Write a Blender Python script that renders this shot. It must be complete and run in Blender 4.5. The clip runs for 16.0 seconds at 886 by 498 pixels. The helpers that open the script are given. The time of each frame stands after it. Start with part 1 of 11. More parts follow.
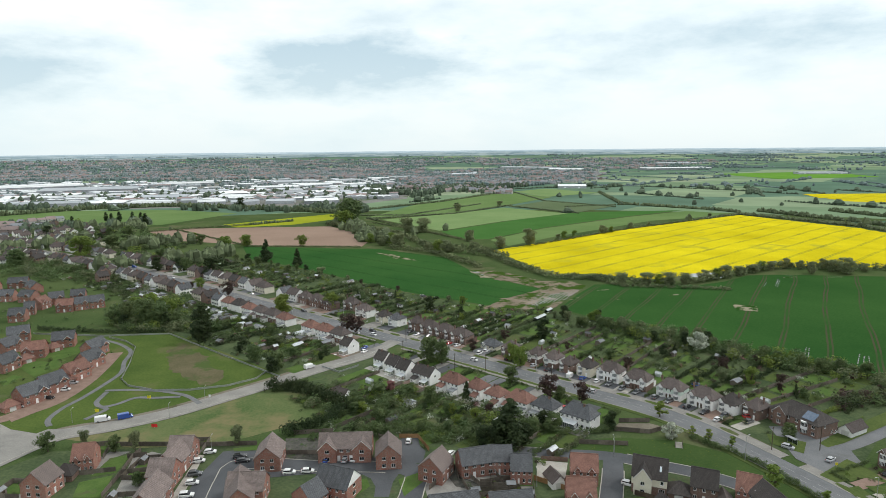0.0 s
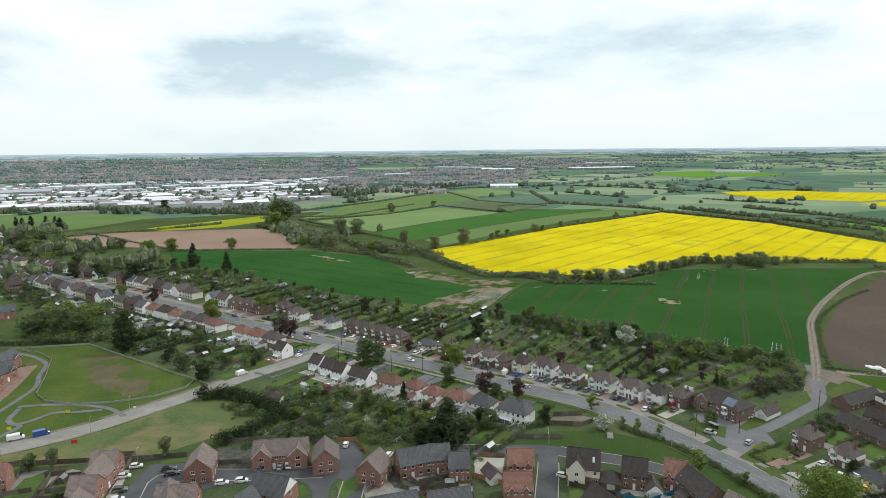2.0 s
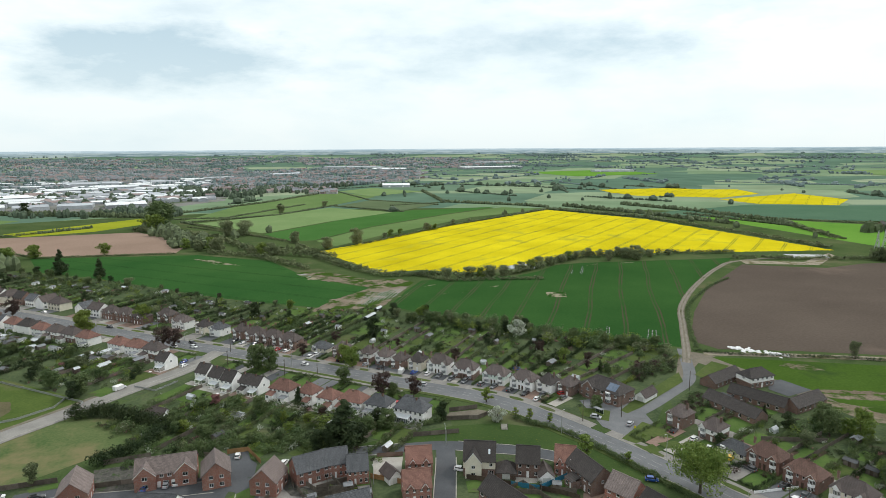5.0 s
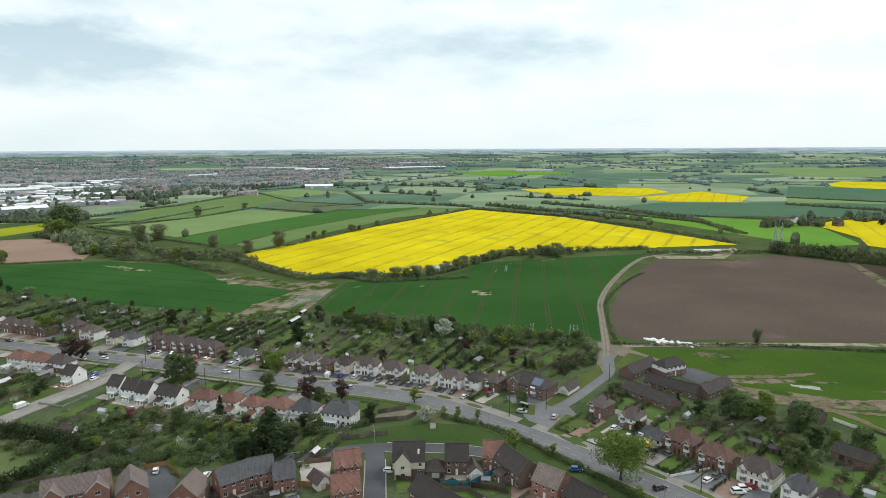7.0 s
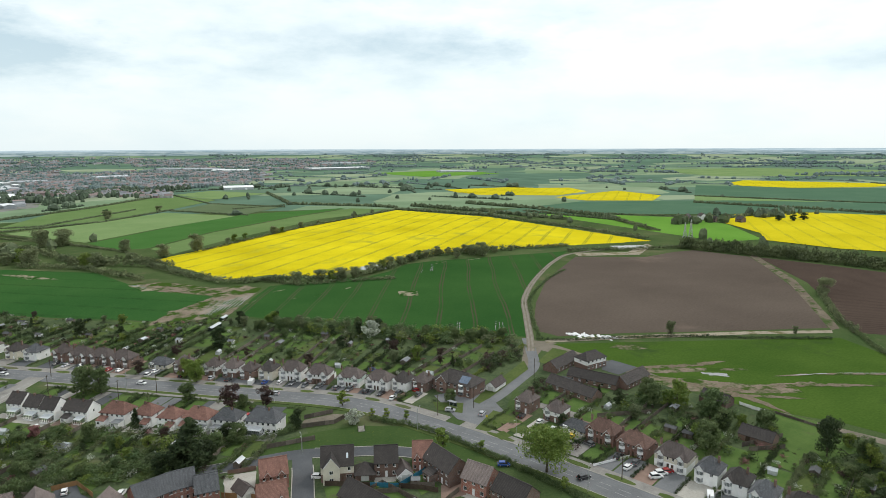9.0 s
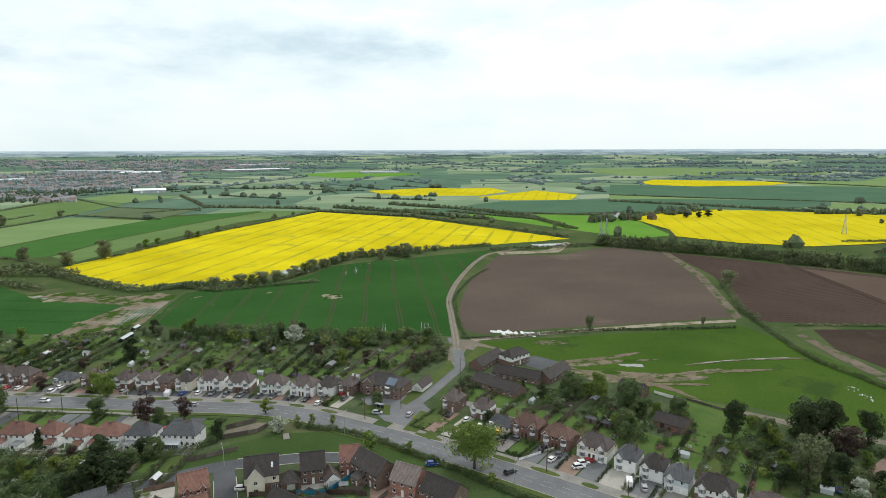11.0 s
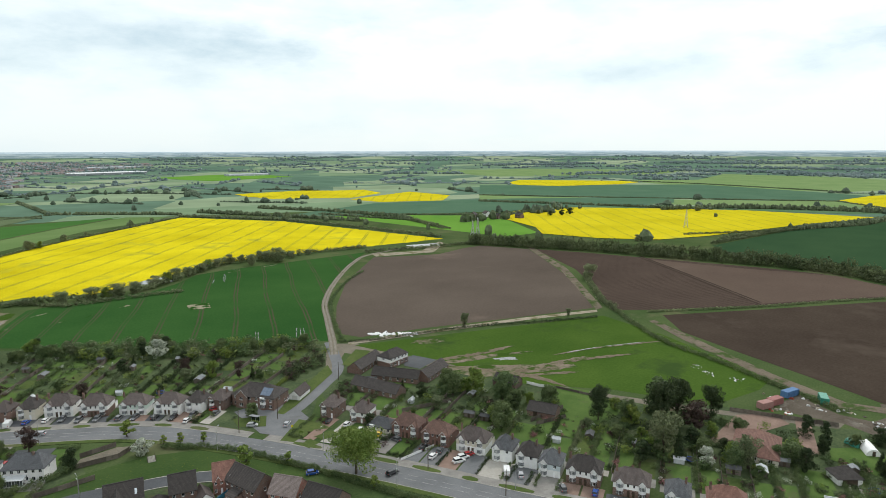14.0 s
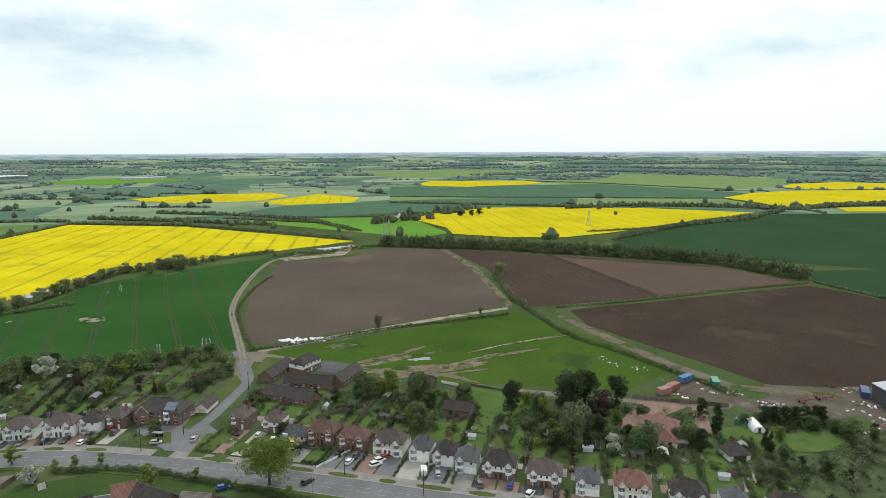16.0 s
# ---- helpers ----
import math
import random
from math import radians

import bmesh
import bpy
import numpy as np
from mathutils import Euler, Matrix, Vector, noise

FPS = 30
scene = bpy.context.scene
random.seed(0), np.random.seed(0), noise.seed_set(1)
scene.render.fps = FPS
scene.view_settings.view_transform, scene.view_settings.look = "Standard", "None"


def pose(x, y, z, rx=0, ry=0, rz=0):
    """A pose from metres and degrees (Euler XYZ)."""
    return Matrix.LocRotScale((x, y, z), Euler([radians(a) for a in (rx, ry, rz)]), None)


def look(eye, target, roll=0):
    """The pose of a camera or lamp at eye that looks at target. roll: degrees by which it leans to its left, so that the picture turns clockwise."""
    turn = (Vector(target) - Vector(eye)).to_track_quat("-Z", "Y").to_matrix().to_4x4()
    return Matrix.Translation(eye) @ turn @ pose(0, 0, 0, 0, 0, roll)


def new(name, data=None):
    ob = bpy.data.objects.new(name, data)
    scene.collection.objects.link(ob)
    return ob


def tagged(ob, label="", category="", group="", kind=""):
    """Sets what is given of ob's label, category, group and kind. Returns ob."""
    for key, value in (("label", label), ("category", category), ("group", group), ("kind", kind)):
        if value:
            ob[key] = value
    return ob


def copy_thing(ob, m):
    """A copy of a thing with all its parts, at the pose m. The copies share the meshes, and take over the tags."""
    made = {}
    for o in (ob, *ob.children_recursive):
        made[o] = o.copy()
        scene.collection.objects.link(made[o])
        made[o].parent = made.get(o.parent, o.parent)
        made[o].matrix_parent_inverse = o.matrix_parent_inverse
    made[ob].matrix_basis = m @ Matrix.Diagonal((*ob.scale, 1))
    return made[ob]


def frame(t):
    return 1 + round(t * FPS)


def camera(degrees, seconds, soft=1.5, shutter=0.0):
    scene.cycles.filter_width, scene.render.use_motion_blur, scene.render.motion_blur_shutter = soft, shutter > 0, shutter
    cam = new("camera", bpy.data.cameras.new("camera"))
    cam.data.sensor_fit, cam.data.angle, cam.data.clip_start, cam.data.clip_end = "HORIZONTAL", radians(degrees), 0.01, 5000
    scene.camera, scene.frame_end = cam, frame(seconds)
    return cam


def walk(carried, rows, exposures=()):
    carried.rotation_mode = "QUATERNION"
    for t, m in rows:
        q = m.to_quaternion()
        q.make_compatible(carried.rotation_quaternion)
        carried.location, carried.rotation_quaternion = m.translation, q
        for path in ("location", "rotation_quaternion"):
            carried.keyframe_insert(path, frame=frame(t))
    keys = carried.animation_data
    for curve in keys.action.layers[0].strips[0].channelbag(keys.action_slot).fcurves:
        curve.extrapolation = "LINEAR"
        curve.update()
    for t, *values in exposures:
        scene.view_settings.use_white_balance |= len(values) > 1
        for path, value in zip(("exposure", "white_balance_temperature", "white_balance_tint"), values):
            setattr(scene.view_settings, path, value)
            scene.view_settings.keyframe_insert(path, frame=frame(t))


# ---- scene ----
cam = camera(70.66, 16.0, soft=0.8)
EYE_Z = 102.0
# seconds, heading, tilt below the level, roll of a drone that hovers and turns
PATH = [
    (0, 0.00, -9.13, -0.59),
    (0.5, -1.24, -9.10, -0.67),
    (1, -2.78, -9.13, -0.67),
    (1.5, -4.42, -9.15, -0.64),
    (2, -6.06, -9.17, -0.60),
    (2.5, -7.69, -9.18, -0.56),
    (3, -9.31, -9.20, -0.51),
    (3.5, -10.96, -9.22, -0.51),
    (4, -12.59, -9.25, -0.45),
    (6.5, -21.10, -9.31, -0.30),
    (7, -22.84, -9.30, -0.28),
    (7.5, -24.57, -9.30, -0.24),
    (8, -26.28, -9.30, -0.24),
    (8.5, -28.00, -9.31, -0.18),
    (9, -29.73, -9.28, -0.18),
    (11.5, -38.60, -9.19, -0.17),
    (12, -40.47, -9.16, -0.17),
    (12.5, -42.35, -9.16, -0.14),
    (13, -44.30, -9.13, -0.18),
    (13.5, -46.32, -9.10, -0.19),
    (14, -48.33, -9.10, -0.13),
    (14.5, -50.34, -9.08, -0.13),
    (15, -52.38, -9.04, -0.15),
    (15.5, -54.42, -9.00, -0.18),
    (16, -56.50, -8.99, -0.24),
]
walk(cam, [(t, pose(0, 0, EYE_Z, 90 + tilt, 0, yaw) @ pose(0, 0, 0, 0, 0, roll)) for t, yaw, tilt, roll in PATH])

# ---- world and light ----
def node(nt, kind, **values):
    n = nt.nodes.new(kind)
    for k, v in values.items():
        if k in n.inputs:
            n.inputs[k].default_value = v
    return n


def build_world():
    w = bpy.data.worlds.new("overcast_sky")
    scene.world = w
    w.use_nodes = True
    nt = w.node_tree
    nt.nodes.clear()
    out = nt.nodes.new("ShaderNodeOutputWorld")
    bg = nt.nodes.new("ShaderNodeBackground")
    sky = nt.nodes.new("ShaderNodeTexSky")
    sky.sky_type = "NISHITA"
    sky.sun_disc = False
    sky.sun_elevation = radians(SUN_EL)
    sky.sun_rotation = radians(SUN_AZ)
    co = nt.nodes.new("ShaderNodeTexCoord")
    mp = nt.nodes.new("ShaderNodeMapping")
    mp.inputs["Scale"].default_value = (3.6, 3.6, 10.5)
    mp.inputs["Location"].default_value = (1.7, 0.4, 2.2)
    nt.links.new(co.outputs["Generated"], mp.inputs[0])
    n1 = node(nt, "ShaderNodeTexNoise", Scale=1.0, Detail=7.0, Roughness=0.55)
    nt.links.new(mp.outputs[0], n1.inputs["Vector"])
    n0 = node(nt, "ShaderNodeTexNoise", Scale=2.3, Detail=6.0, Roughness=0.6)
    nt.links.new(mp.outputs[0], n0.inputs["Vector"])
    # the larger cloud banks: direction, half widths, weight
    total = n1.outputs["Fac"]
    sep = nt.nodes.new("ShaderNodeSeparateXYZ")
    nt.links.new(co.outputs["Generated"], sep.inputs[0])
    torn = nt.nodes.new("ShaderNodeVectorMath")
    torn.operation = "MULTIPLY_ADD"
    n2 = node(nt, "ShaderNodeTexNoise", Scale=1.6, Detail=6.0, Roughness=0.62)
    nt.links.new(mp.outputs[0], n2.inputs["Vector"])
    nt.links.new(n2.outputs["Color"], torn.inputs[0])
    torn.inputs[1].default_value = (0.34, 0.34, 0.085)
    mid_ = nt.nodes.new("ShaderNodeVectorMath")
    mid_.operation = "SUBTRACT"
    mid_.inputs[1].default_value = (0.17, 0.17, 0.0425)
    nt.links.new(co.outputs["Generated"], mid_.inputs[0])
    nt.links.new(mid_.outputs[0], torn.inputs[2])
    for az, el, wa, we, k in CLOUDS:
        d = nt.nodes.new("ShaderNodeVectorMath")
        d.operation = "SUBTRACT"
        c = Vector((math.sin(radians(az)) * math.cos(radians(el)), math.cos(radians(az)) * math.cos(radians(el)), math.sin(radians(el))))
        nt.links.new(torn.outputs[0], d.inputs[0])
        d.inputs[1].default_value = c
        s = nt.nodes.new("ShaderNodeVectorMath")
        s.operation = "MULTIPLY"
        s.inputs[1].default_value = (1 / radians(wa), 1 / radians(wa), 1 / radians(we))
        nt.links.new(d.outputs[0], s.inputs[0])
        ln = nt.nodes.new("ShaderNodeVectorMath")
        ln.operation = "LENGTH"
        nt.links.new(s.outputs[0], ln.inputs[0])
        mr = nt.nodes.new("ShaderNodeMapRange")
        mr.inputs["From Min"].default_value = 1.2
        mr.inputs["From Max"].default_value = 0.2
        mr.inputs["To Min"].default_value = 0.0
        mr.inputs["To Max"].default_value = k
        nt.links.new(ln.outputs["Value"], mr.inputs[0])
        ad = nt.nodes.new("ShaderNodeMath")
        ad.operation = "MULTIPLY_ADD"
        nt.links.new(mr.outputs[0], ad.inputs[0])
        nt.links.new(n0.outputs["Fac"], ad.inputs[1])
        nt.links.new(total, ad.inputs[2])
        total = ad.outputs[0]
    ramp = nt.nodes.new("ShaderNodeValToRGB")
    e = ramp.color_ramp.elements
    e[0].position, e[0].color = 0.46, (0.99, 1.02, 1.005, 1)
    e[1].position, e[1].color = 0.82, (0.52, 0.67, 0.75, 1)
    mid = e.new(0.60)
    mid.color = (0.83, 0.935, 0.965, 1)
    nt.links.new(total, ramp.inputs[0])
    # thin haze of sky colour near the horizon
    hz = nt.nodes.new("ShaderNodeMapRange")
    hz.inputs["From Min"].default_value = 0.0
    hz.inputs["From Max"].default_value = 0.17
    hz.inputs["To Min"].default_value = 0.72
    hz.inputs["To Max"].default_value = 0.0
    nt.links.new(sep.outputs[2], hz.inputs[0])
    m1 = nt.nodes.new("ShaderNodeMix")
    m1.data_type = "RGBA"
    m1.inputs[7].default_value = (0.76, 0.875, 0.905, 1)
    nt.links.new(hz.outputs[0], m1.inputs[0])
    nt.links.new(ramp.outputs[0], m1.inputs[6])
    m2 = nt.nodes.new("ShaderNodeMix")
    m2.data_type = "RGBA"
    m2.blend_type = "ADD"
    m2.inputs[0].default_value = 0.012
    nt.links.new(m1.outputs[2], m2.inputs[6])
    nt.links.new(sky.outputs[0], m2.inputs[7])
    nt.links.new(m2.outputs[2], bg.inputs[0])
    bg.inputs[1].default_value = SKY
    nt.links.new(bg.outputs[0], out.inputs[0])
    sun = bpy.data.lights.new("sun", "SUN")
    sun.energy, sun.angle, sun.color = SUN, radians(10), (1.0, 0.96, 0.9)
    o = new("sun", sun)
    a, b = radians(SUN_AZ), radians(SUN_EL)
    o.matrix_world = look((200 * math.sin(a) * math.cos(b), 200 * math.cos(a) * math.cos(b), 200 * math.sin(b)), (0, 0, 0))


SUN_AZ, SUN_EL, SUN, SKY = 75.0, 48.0, 1.5, 1.0
CLOUDS = [(-7.0, 6.8, 12.0, 3.0, 0.95), (-36.0, 6.0, 14.0, 3.0, 0.7), (33.0, 8.0, 11.0, 3.0, 0.5), (12.0, 7.0, 9.0, 2.2, 0.26),
          (82.0, 17.0, 10.0, 2.4, 0.85), (20.0, 6.5, 8.0, 2.0, 0.2), (62.0, 7.0, 14.0, 2.0, 0.25), (84.0, 8.0, 9.0, 2.5, 0.5), (27.0, 14.0, 12.0, 1.6, 0.3)]
build_world()

# ---- materials ----
MATS = {}


def ramp_of(nt, stops):
    r = nt.nodes.new("ShaderNodeValToRGB")
    e = r.color_ramp.elements
    while len(e) < len(stops):
        e.new(0.5)
    for el, (p, c) in zip(e, stops):
        el.position, el.color = p, (*c, 1)
    return r


def surface(name, c1, c2, scale=0.5, fine=8.0, rough=0.8, bump=0.3, metal=0.0, vary=0.0, island=False, stripes=None, spots=None, leafy=False, patch=None):
    """A two-scale noise material in world metres. stripes: (dir x, dir y, spacing, width, colour); spots: (scale, threshold, colour)."""
    if name in MATS:
        return MATS[name]
    m = bpy.data.materials.new(name)
    m.use_nodes = True
    nt = m.node_tree
    b = nt.nodes["Principled BSDF"]
    geo = nt.nodes.new("ShaderNodeNewGeometry")
    pos = geo.outputs["Position"]
    n1 = node(nt, "ShaderNodeTexNoise", Scale=scale, Detail=4.0, Roughness=0.6)
    n2 = node(nt, "ShaderNodeTexNoise", Scale=fine, Detail=3.0, Roughness=0.6)
    nt.links.new(pos, n1.inputs["Vector"])
    nt.links.new(pos, n2.inputs["Vector"])
    mx = nt.nodes.new("ShaderNodeMath")
    mx.operation = "MULTIPLY_ADD"
    mx.inputs[1].default_value = 0.45
    nt.links.new(n2.outputs["Fac"], mx.inputs[0])
    h = nt.nodes.new("ShaderNodeMath")
    h.operation = "MULTIPLY"
    h.inputs[1].default_value = 0.55
    nt.links.new(n1.outputs["Fac"], h.inputs[0])
    nt.links.new(h.outputs[0], mx.inputs[2])
    r = ramp_of(nt, [(0.37, c1), (0.63, c2)])
    nt.links.new(mx.outputs[0], r.inputs[0])
    col = r.outputs[0]
    if patch:
        np_ = node(nt, "ShaderNodeTexNoise", Scale=patch[0], Detail=5.0, Roughness=0.65)
        nt.links.new(pos, np_.inputs["Vector"])
        rr = ramp_of(nt, [(patch[1], (0, 0, 0)), (patch[1] + 0.10, (1, 1, 1))])
        nt.links.new(np_.outputs["Fac"], rr.inputs[0])
        pm = nt.nodes.new("ShaderNodeMix")
        pm.data_type = "RGBA"
        pm.inputs[7].default_value = (*patch[2], 1)
        nt.links.new(rr.outputs[0], pm.inputs[0])
        nt.links.new(col, pm.inputs[6])
        col = pm.outputs[2]
    if stripes:
        dx, dy, gap, width, sc = stripes
        ln = math.hypot(dx, dy)
        dt = nt.nodes.new("ShaderNodeVectorMath")
        dt.operation = "DOT_PRODUCT"
        dt.inputs[1].default_value = (-dy / ln / gap, dx / ln / gap, 0)
        wob = nt.nodes.new("ShaderNodeVectorMath")
        wob.operation = "MULTIPLY_ADD"
        n3 = node(nt, "ShaderNodeTexNoise", Scale=0.012, Detail=1.0)
        nt.links.new(pos, n3.inputs["Vector"])
        nt.links.new(n3.outputs["Color"], wob.inputs[0])
        wob.inputs[1].default_value = (5, 5, 0)
        nt.links.new(pos, wob.inputs[2])
        nt.links.new(wob.outputs[0], dt.inputs[0])
        fr = nt.nodes.new("ShaderNodeMath")
        fr.operation = "FRACT"
        nt.links.new(dt.outputs["Value"], fr.inputs[0])
        masks = []
        for c in (0.5, 0.5 + 2.0 / gap):
            sb = nt.nodes.new("ShaderNodeMath")
            sb.operation = "COMPARE"
            sb.inputs[1].default_value = c
            sb.inputs[2].default_value = width / gap / 2
            nt.links.new(fr.outputs[0], sb.inputs[0])
            masks.append(sb)
        ad = nt.nodes.new("ShaderNodeMath")
        ad.operation = "MAXIMUM"
        nt.links.new(masks[0].outputs[0], ad.inputs[0])
        nt.links.new(masks[1].outputs[0], ad.inputs[1])
        # the wheelings come and go
        fade = nt.nodes.new("ShaderNodeMath")
        fade.operation = "MULTIPLY"
        rr = ramp_of(nt, [(0.36, (0.3, 0.3, 0.3)), (0.58, (1, 1, 1))])
        n4 = node(nt, "ShaderNodeTexNoise", Scale=0.03, Detail=3.0)
        nt.links.new(pos, n4.inputs["Vector"])
        nt.links.new(n4.outputs["Fac"], rr.inputs[0])
        nt.links.new(ad.outputs[0], fade.inputs[0])
        nt.links.new(rr.outputs[0], fade.inputs[1])
        sm = nt.nodes.new("ShaderNodeMix")
        sm.data_type = "RGBA"
        sm.inputs[7].default_value = (*sc, 1)
        nt.links.new(fade.outputs[0], sm.inputs[0])
        nt.links.new(col, sm.inputs[6])
        col = sm.outputs[2]
    if spots:
        n5 = node(nt, "ShaderNodeTexNoise", Scale=spots[0], Detail=2.0)
        nt.links.new(pos, n5.inputs["Vector"])
        rr = ramp_of(nt, [(spots[1], (0, 0, 0)), (spots[1] + 0.03, (1, 1, 1))])
        nt.links.new(n5.outputs["Fac"], rr.inputs[0])
        sm = nt.nodes.new("ShaderNodeMix")
        sm.data_type = "RGBA"
        sm.inputs[7].default_value = (*spots[2], 1)
        nt.links.new(rr.outputs[0], sm.inputs[0])
        nt.links.new(col, sm.inputs[6])
        col = sm.outputs[2]
    if vary or island:
        hs = nt.nodes.new("ShaderNodeHueSaturation")
        mr = nt.nodes.new("ShaderNodeMapRange")
        mr.inputs["To Min"].default_value = 1 - (vary or 0.3)
        mr.inputs["To Max"].default_value = 1 + (vary or 0.3)
        if island:
            nt.links.new(geo.outputs["Random Per Island"], mr.inputs[0])
        else:
            oi = nt.nodes.new("ShaderNodeObjectInfo")
            nt.links.new(oi.outputs["Random"], mr.inputs[0])
        nt.links.new(mr.outputs[0], hs.inputs["Value"])
        nt.links.new(col, hs.inputs["Color"])
        col = hs.outputs[0]
    if leafy:
        oi = nt.nodes.new("ShaderNodeObjectInfo")
        mr = nt.nodes.new("ShaderNodeMapRange")
        mr.inputs["To Min"].default_value = 0.488
        mr.inputs["To Max"].default_value = 0.512
        nt.links.new(oi.outputs["Random"], mr.inputs[0])
        hs = nt.nodes.new("ShaderNodeHueSaturation")
        nt.links.new(mr.outputs[0], hs.inputs["Hue"])
        nt.links.new(col, hs.inputs["Color"])
        col = hs.outputs[0]
    nt.links.new(col, b.inputs["Base Color"])
    b.inputs["Roughness"].default_value = rough
    b.inputs["Metallic"].default_value = metal
    b.inputs["Specular IOR Level"].default_value = 0.0 if rough >= 0.9 else 0.15 if rough > 0.5 else 0.5
    if bump:
        bp = nt.nodes.new("ShaderNodeBump")
        bp.inputs["Strength"].default_value = bump
        bp.inputs["Distance"].default_value = 0.05
        nt.links.new(n2.outputs["Fac"], bp.inputs["Height"])
        nt.links.new(bp.outputs[0], b.inputs["Normal"])
    if leafy:
        tr = nt.nodes.new("ShaderNodeBsdfTranslucent")
        ms = nt.nodes.new("ShaderNodeMixShader")
        ms.inputs[0].default_value = 0.3
        nt.links.new(col, tr.inputs[0])
        nt.links.new(b.outputs[0], ms.inputs[1])
        nt.links.new(tr.outputs[0], ms.inputs[2])
        nt.links.new(ms.outputs[0], nt.nodes["Material Output"].inputs[0])
    MATS[name] = m
    return m


def coursed(name, c1, c2, mortar, row, length, gap, rough=0.85):
    """Bricks or roof tiles in courses, by height and by the run along the wall."""
    m = bpy.data.materials.new(name)
    m.use_nodes = True
    nt = m.node_tree
    b = nt.nodes["Principled BSDF"]
    co = nt.nodes.new("ShaderNodeTexCoord")
    sep = nt.nodes.new("ShaderNodeSeparateXYZ")
    nt.links.new(co.outputs["Object"], sep.inputs[0])
    ad = nt.nodes.new("ShaderNodeMath")
    nt.links.new(sep.outputs[0], ad.inputs[0])
    nt.links.new(sep.outputs[1], ad.inputs[1])
    cb = nt.nodes.new("ShaderNodeCombineXYZ")
    nt.links.new(ad.outputs[0], cb.inputs[0])
    nt.links.new(sep.outputs[2], cb.inputs[1])
    br = node(nt, "ShaderNodeTexBrick", Scale=1.0)
    br.inputs["Color1"].default_value = (*c1, 1)
    br.inputs["Color2"].default_value = (*c2, 1)
    br.inputs["Mortar"].default_value = (*mortar, 1)
    br.inputs["Mortar Size"].default_value = gap
    br.inputs["Brick Width"].default_value = length
    br.inputs["Row Height"].default_value = row
    nt.links.new(cb.outputs[0], br.inputs["Vector"])
    n = node(nt, "ShaderNodeTexNoise", Scale=0.6, Detail=5.0)
    geo = nt.nodes.new("ShaderNodeNewGeometry")
    nt.links.new(geo.outputs["Position"], n.inputs["Vector"])
    hs = nt.nodes.new("ShaderNodeHueSaturation")
    mr = nt.nodes.new("ShaderNodeMapRange")
    mr.inputs["To Min"].default_value = 0.6
    mr.inputs["To Max"].default_value = 1.4
    nt.links.new(n.outputs["Fac"], mr.inputs[0])
    nt.links.new(mr.outputs[0], hs.inputs["Value"])
    nt.links.new(br.outputs["Color"], hs.inputs["Color"])
    oi = nt.nodes.new("ShaderNodeObjectInfo")
    m2 = nt.nodes.new("ShaderNodeMapRange")
    m2.inputs["To Min"].default_value = 0.82
    m2.inputs["To Max"].default_value = 1.18
    nt.links.new(oi.outputs["Random"], m2.inputs[0])
    h2 = nt.nodes.new("ShaderNodeHueSaturation")
    nt.links.new(m2.outputs[0], h2.inputs["Value"])
    nt.links.new(hs.outputs[0], h2.inputs["Color"])
    nt.links.new(h2.outputs[0], b.inputs["Base Color"])
    b.inputs["Roughness"].default_value = rough
    bp = nt.nodes.new("ShaderNodeBump")
    bp.inputs["Strength"].default_value = 0.5
    bp.inputs["Distance"].default_value = 0.03
    nt.links.new(br.outputs["Fac"], bp.inputs["Height"])
    bp.invert = True
    nt.links.new(bp.outputs[0], b.inputs["Normal"])
    MATS[name] = m
    return m


def glass_mat(name, tint):
    m = bpy.data.materials.new(name)
    m.use_nodes = True
    b = m.node_tree.nodes["Principled BSDF"]
    b.inputs["Base Color"].default_value = (*tint, 1)
    b.inputs["Specular IOR Level"].default_value = 0.35
    b.inputs["Roughness"].default_value = 0.06
    b.inputs["Transmission Weight"].default_value = 0.85
    b.inputs["IOR"].default_value = 1.5
    MATS[name] = m
    return m


GRASS = surface("rough_grass", (0.044, 0.075, 0.027), (0.087, 0.115, 0.0473), 0.02, 1.2, 0.9, 0.4, patch=(0.015, 0.56, (0.109, 0.115, 0.0607)))
LAWN = surface("garden_lawn", (0.061, 0.108, 0.031), (0.101, 0.152, 0.046), 0.15, 3.0, 0.9, 0.3, patch=(0.09, 0.58, (0.093, 0.1, 0.054)))
GARDEN = surface("garden_ground", (0.046, 0.068, 0.035), (0.096, 0.122, 0.060), 0.09, 0.9, 0.9, 0.6, patch=(0.07, 0.62, (0.085, 0.075, 0.05)))
PARK = surface("park_grass", (0.060, 0.088, 0.0297), (0.098, 0.125, 0.0432), 0.05, 1.0, 0.9, 0.4, patch=(0.035, 0.55, (0.115, 0.115, 0.0713)))
DRYLAWN = surface("mown_dry_grass", (0.07, 0.11, 0.0405), (0.13, 0.15, 0.0675), 0.04, 1.0, 0.9, 0.4, patch=(0.03, 0.5, (0.17, 0.155, 0.08)))
TARMAC = surface("worn_tarmac", (0.130, 0.134, 0.139), (0.192, 0.197, 0.203), 0.08, 3.0, 0.9, 0.2, patch=(0.05, 0.6, (0.13, 0.13, 0.13)))
NEWTARMAC = surface("estate_tarmac", (0.068, 0.072, 0.078), (0.102, 0.107, 0.115), 0.1, 3.0, 0.85, 0.2)
CONCRETE = surface("pale_concrete", (0.30, 0.285, 0.255), (0.44, 0.42, 0.38), 0.12, 2.5, 0.9, 0.2)
PAVING = surface("footway_paving", (0.19, 0.18, 0.168), (0.28, 0.27, 0.25), 0.3, 4.0, 0.9, 0.2)
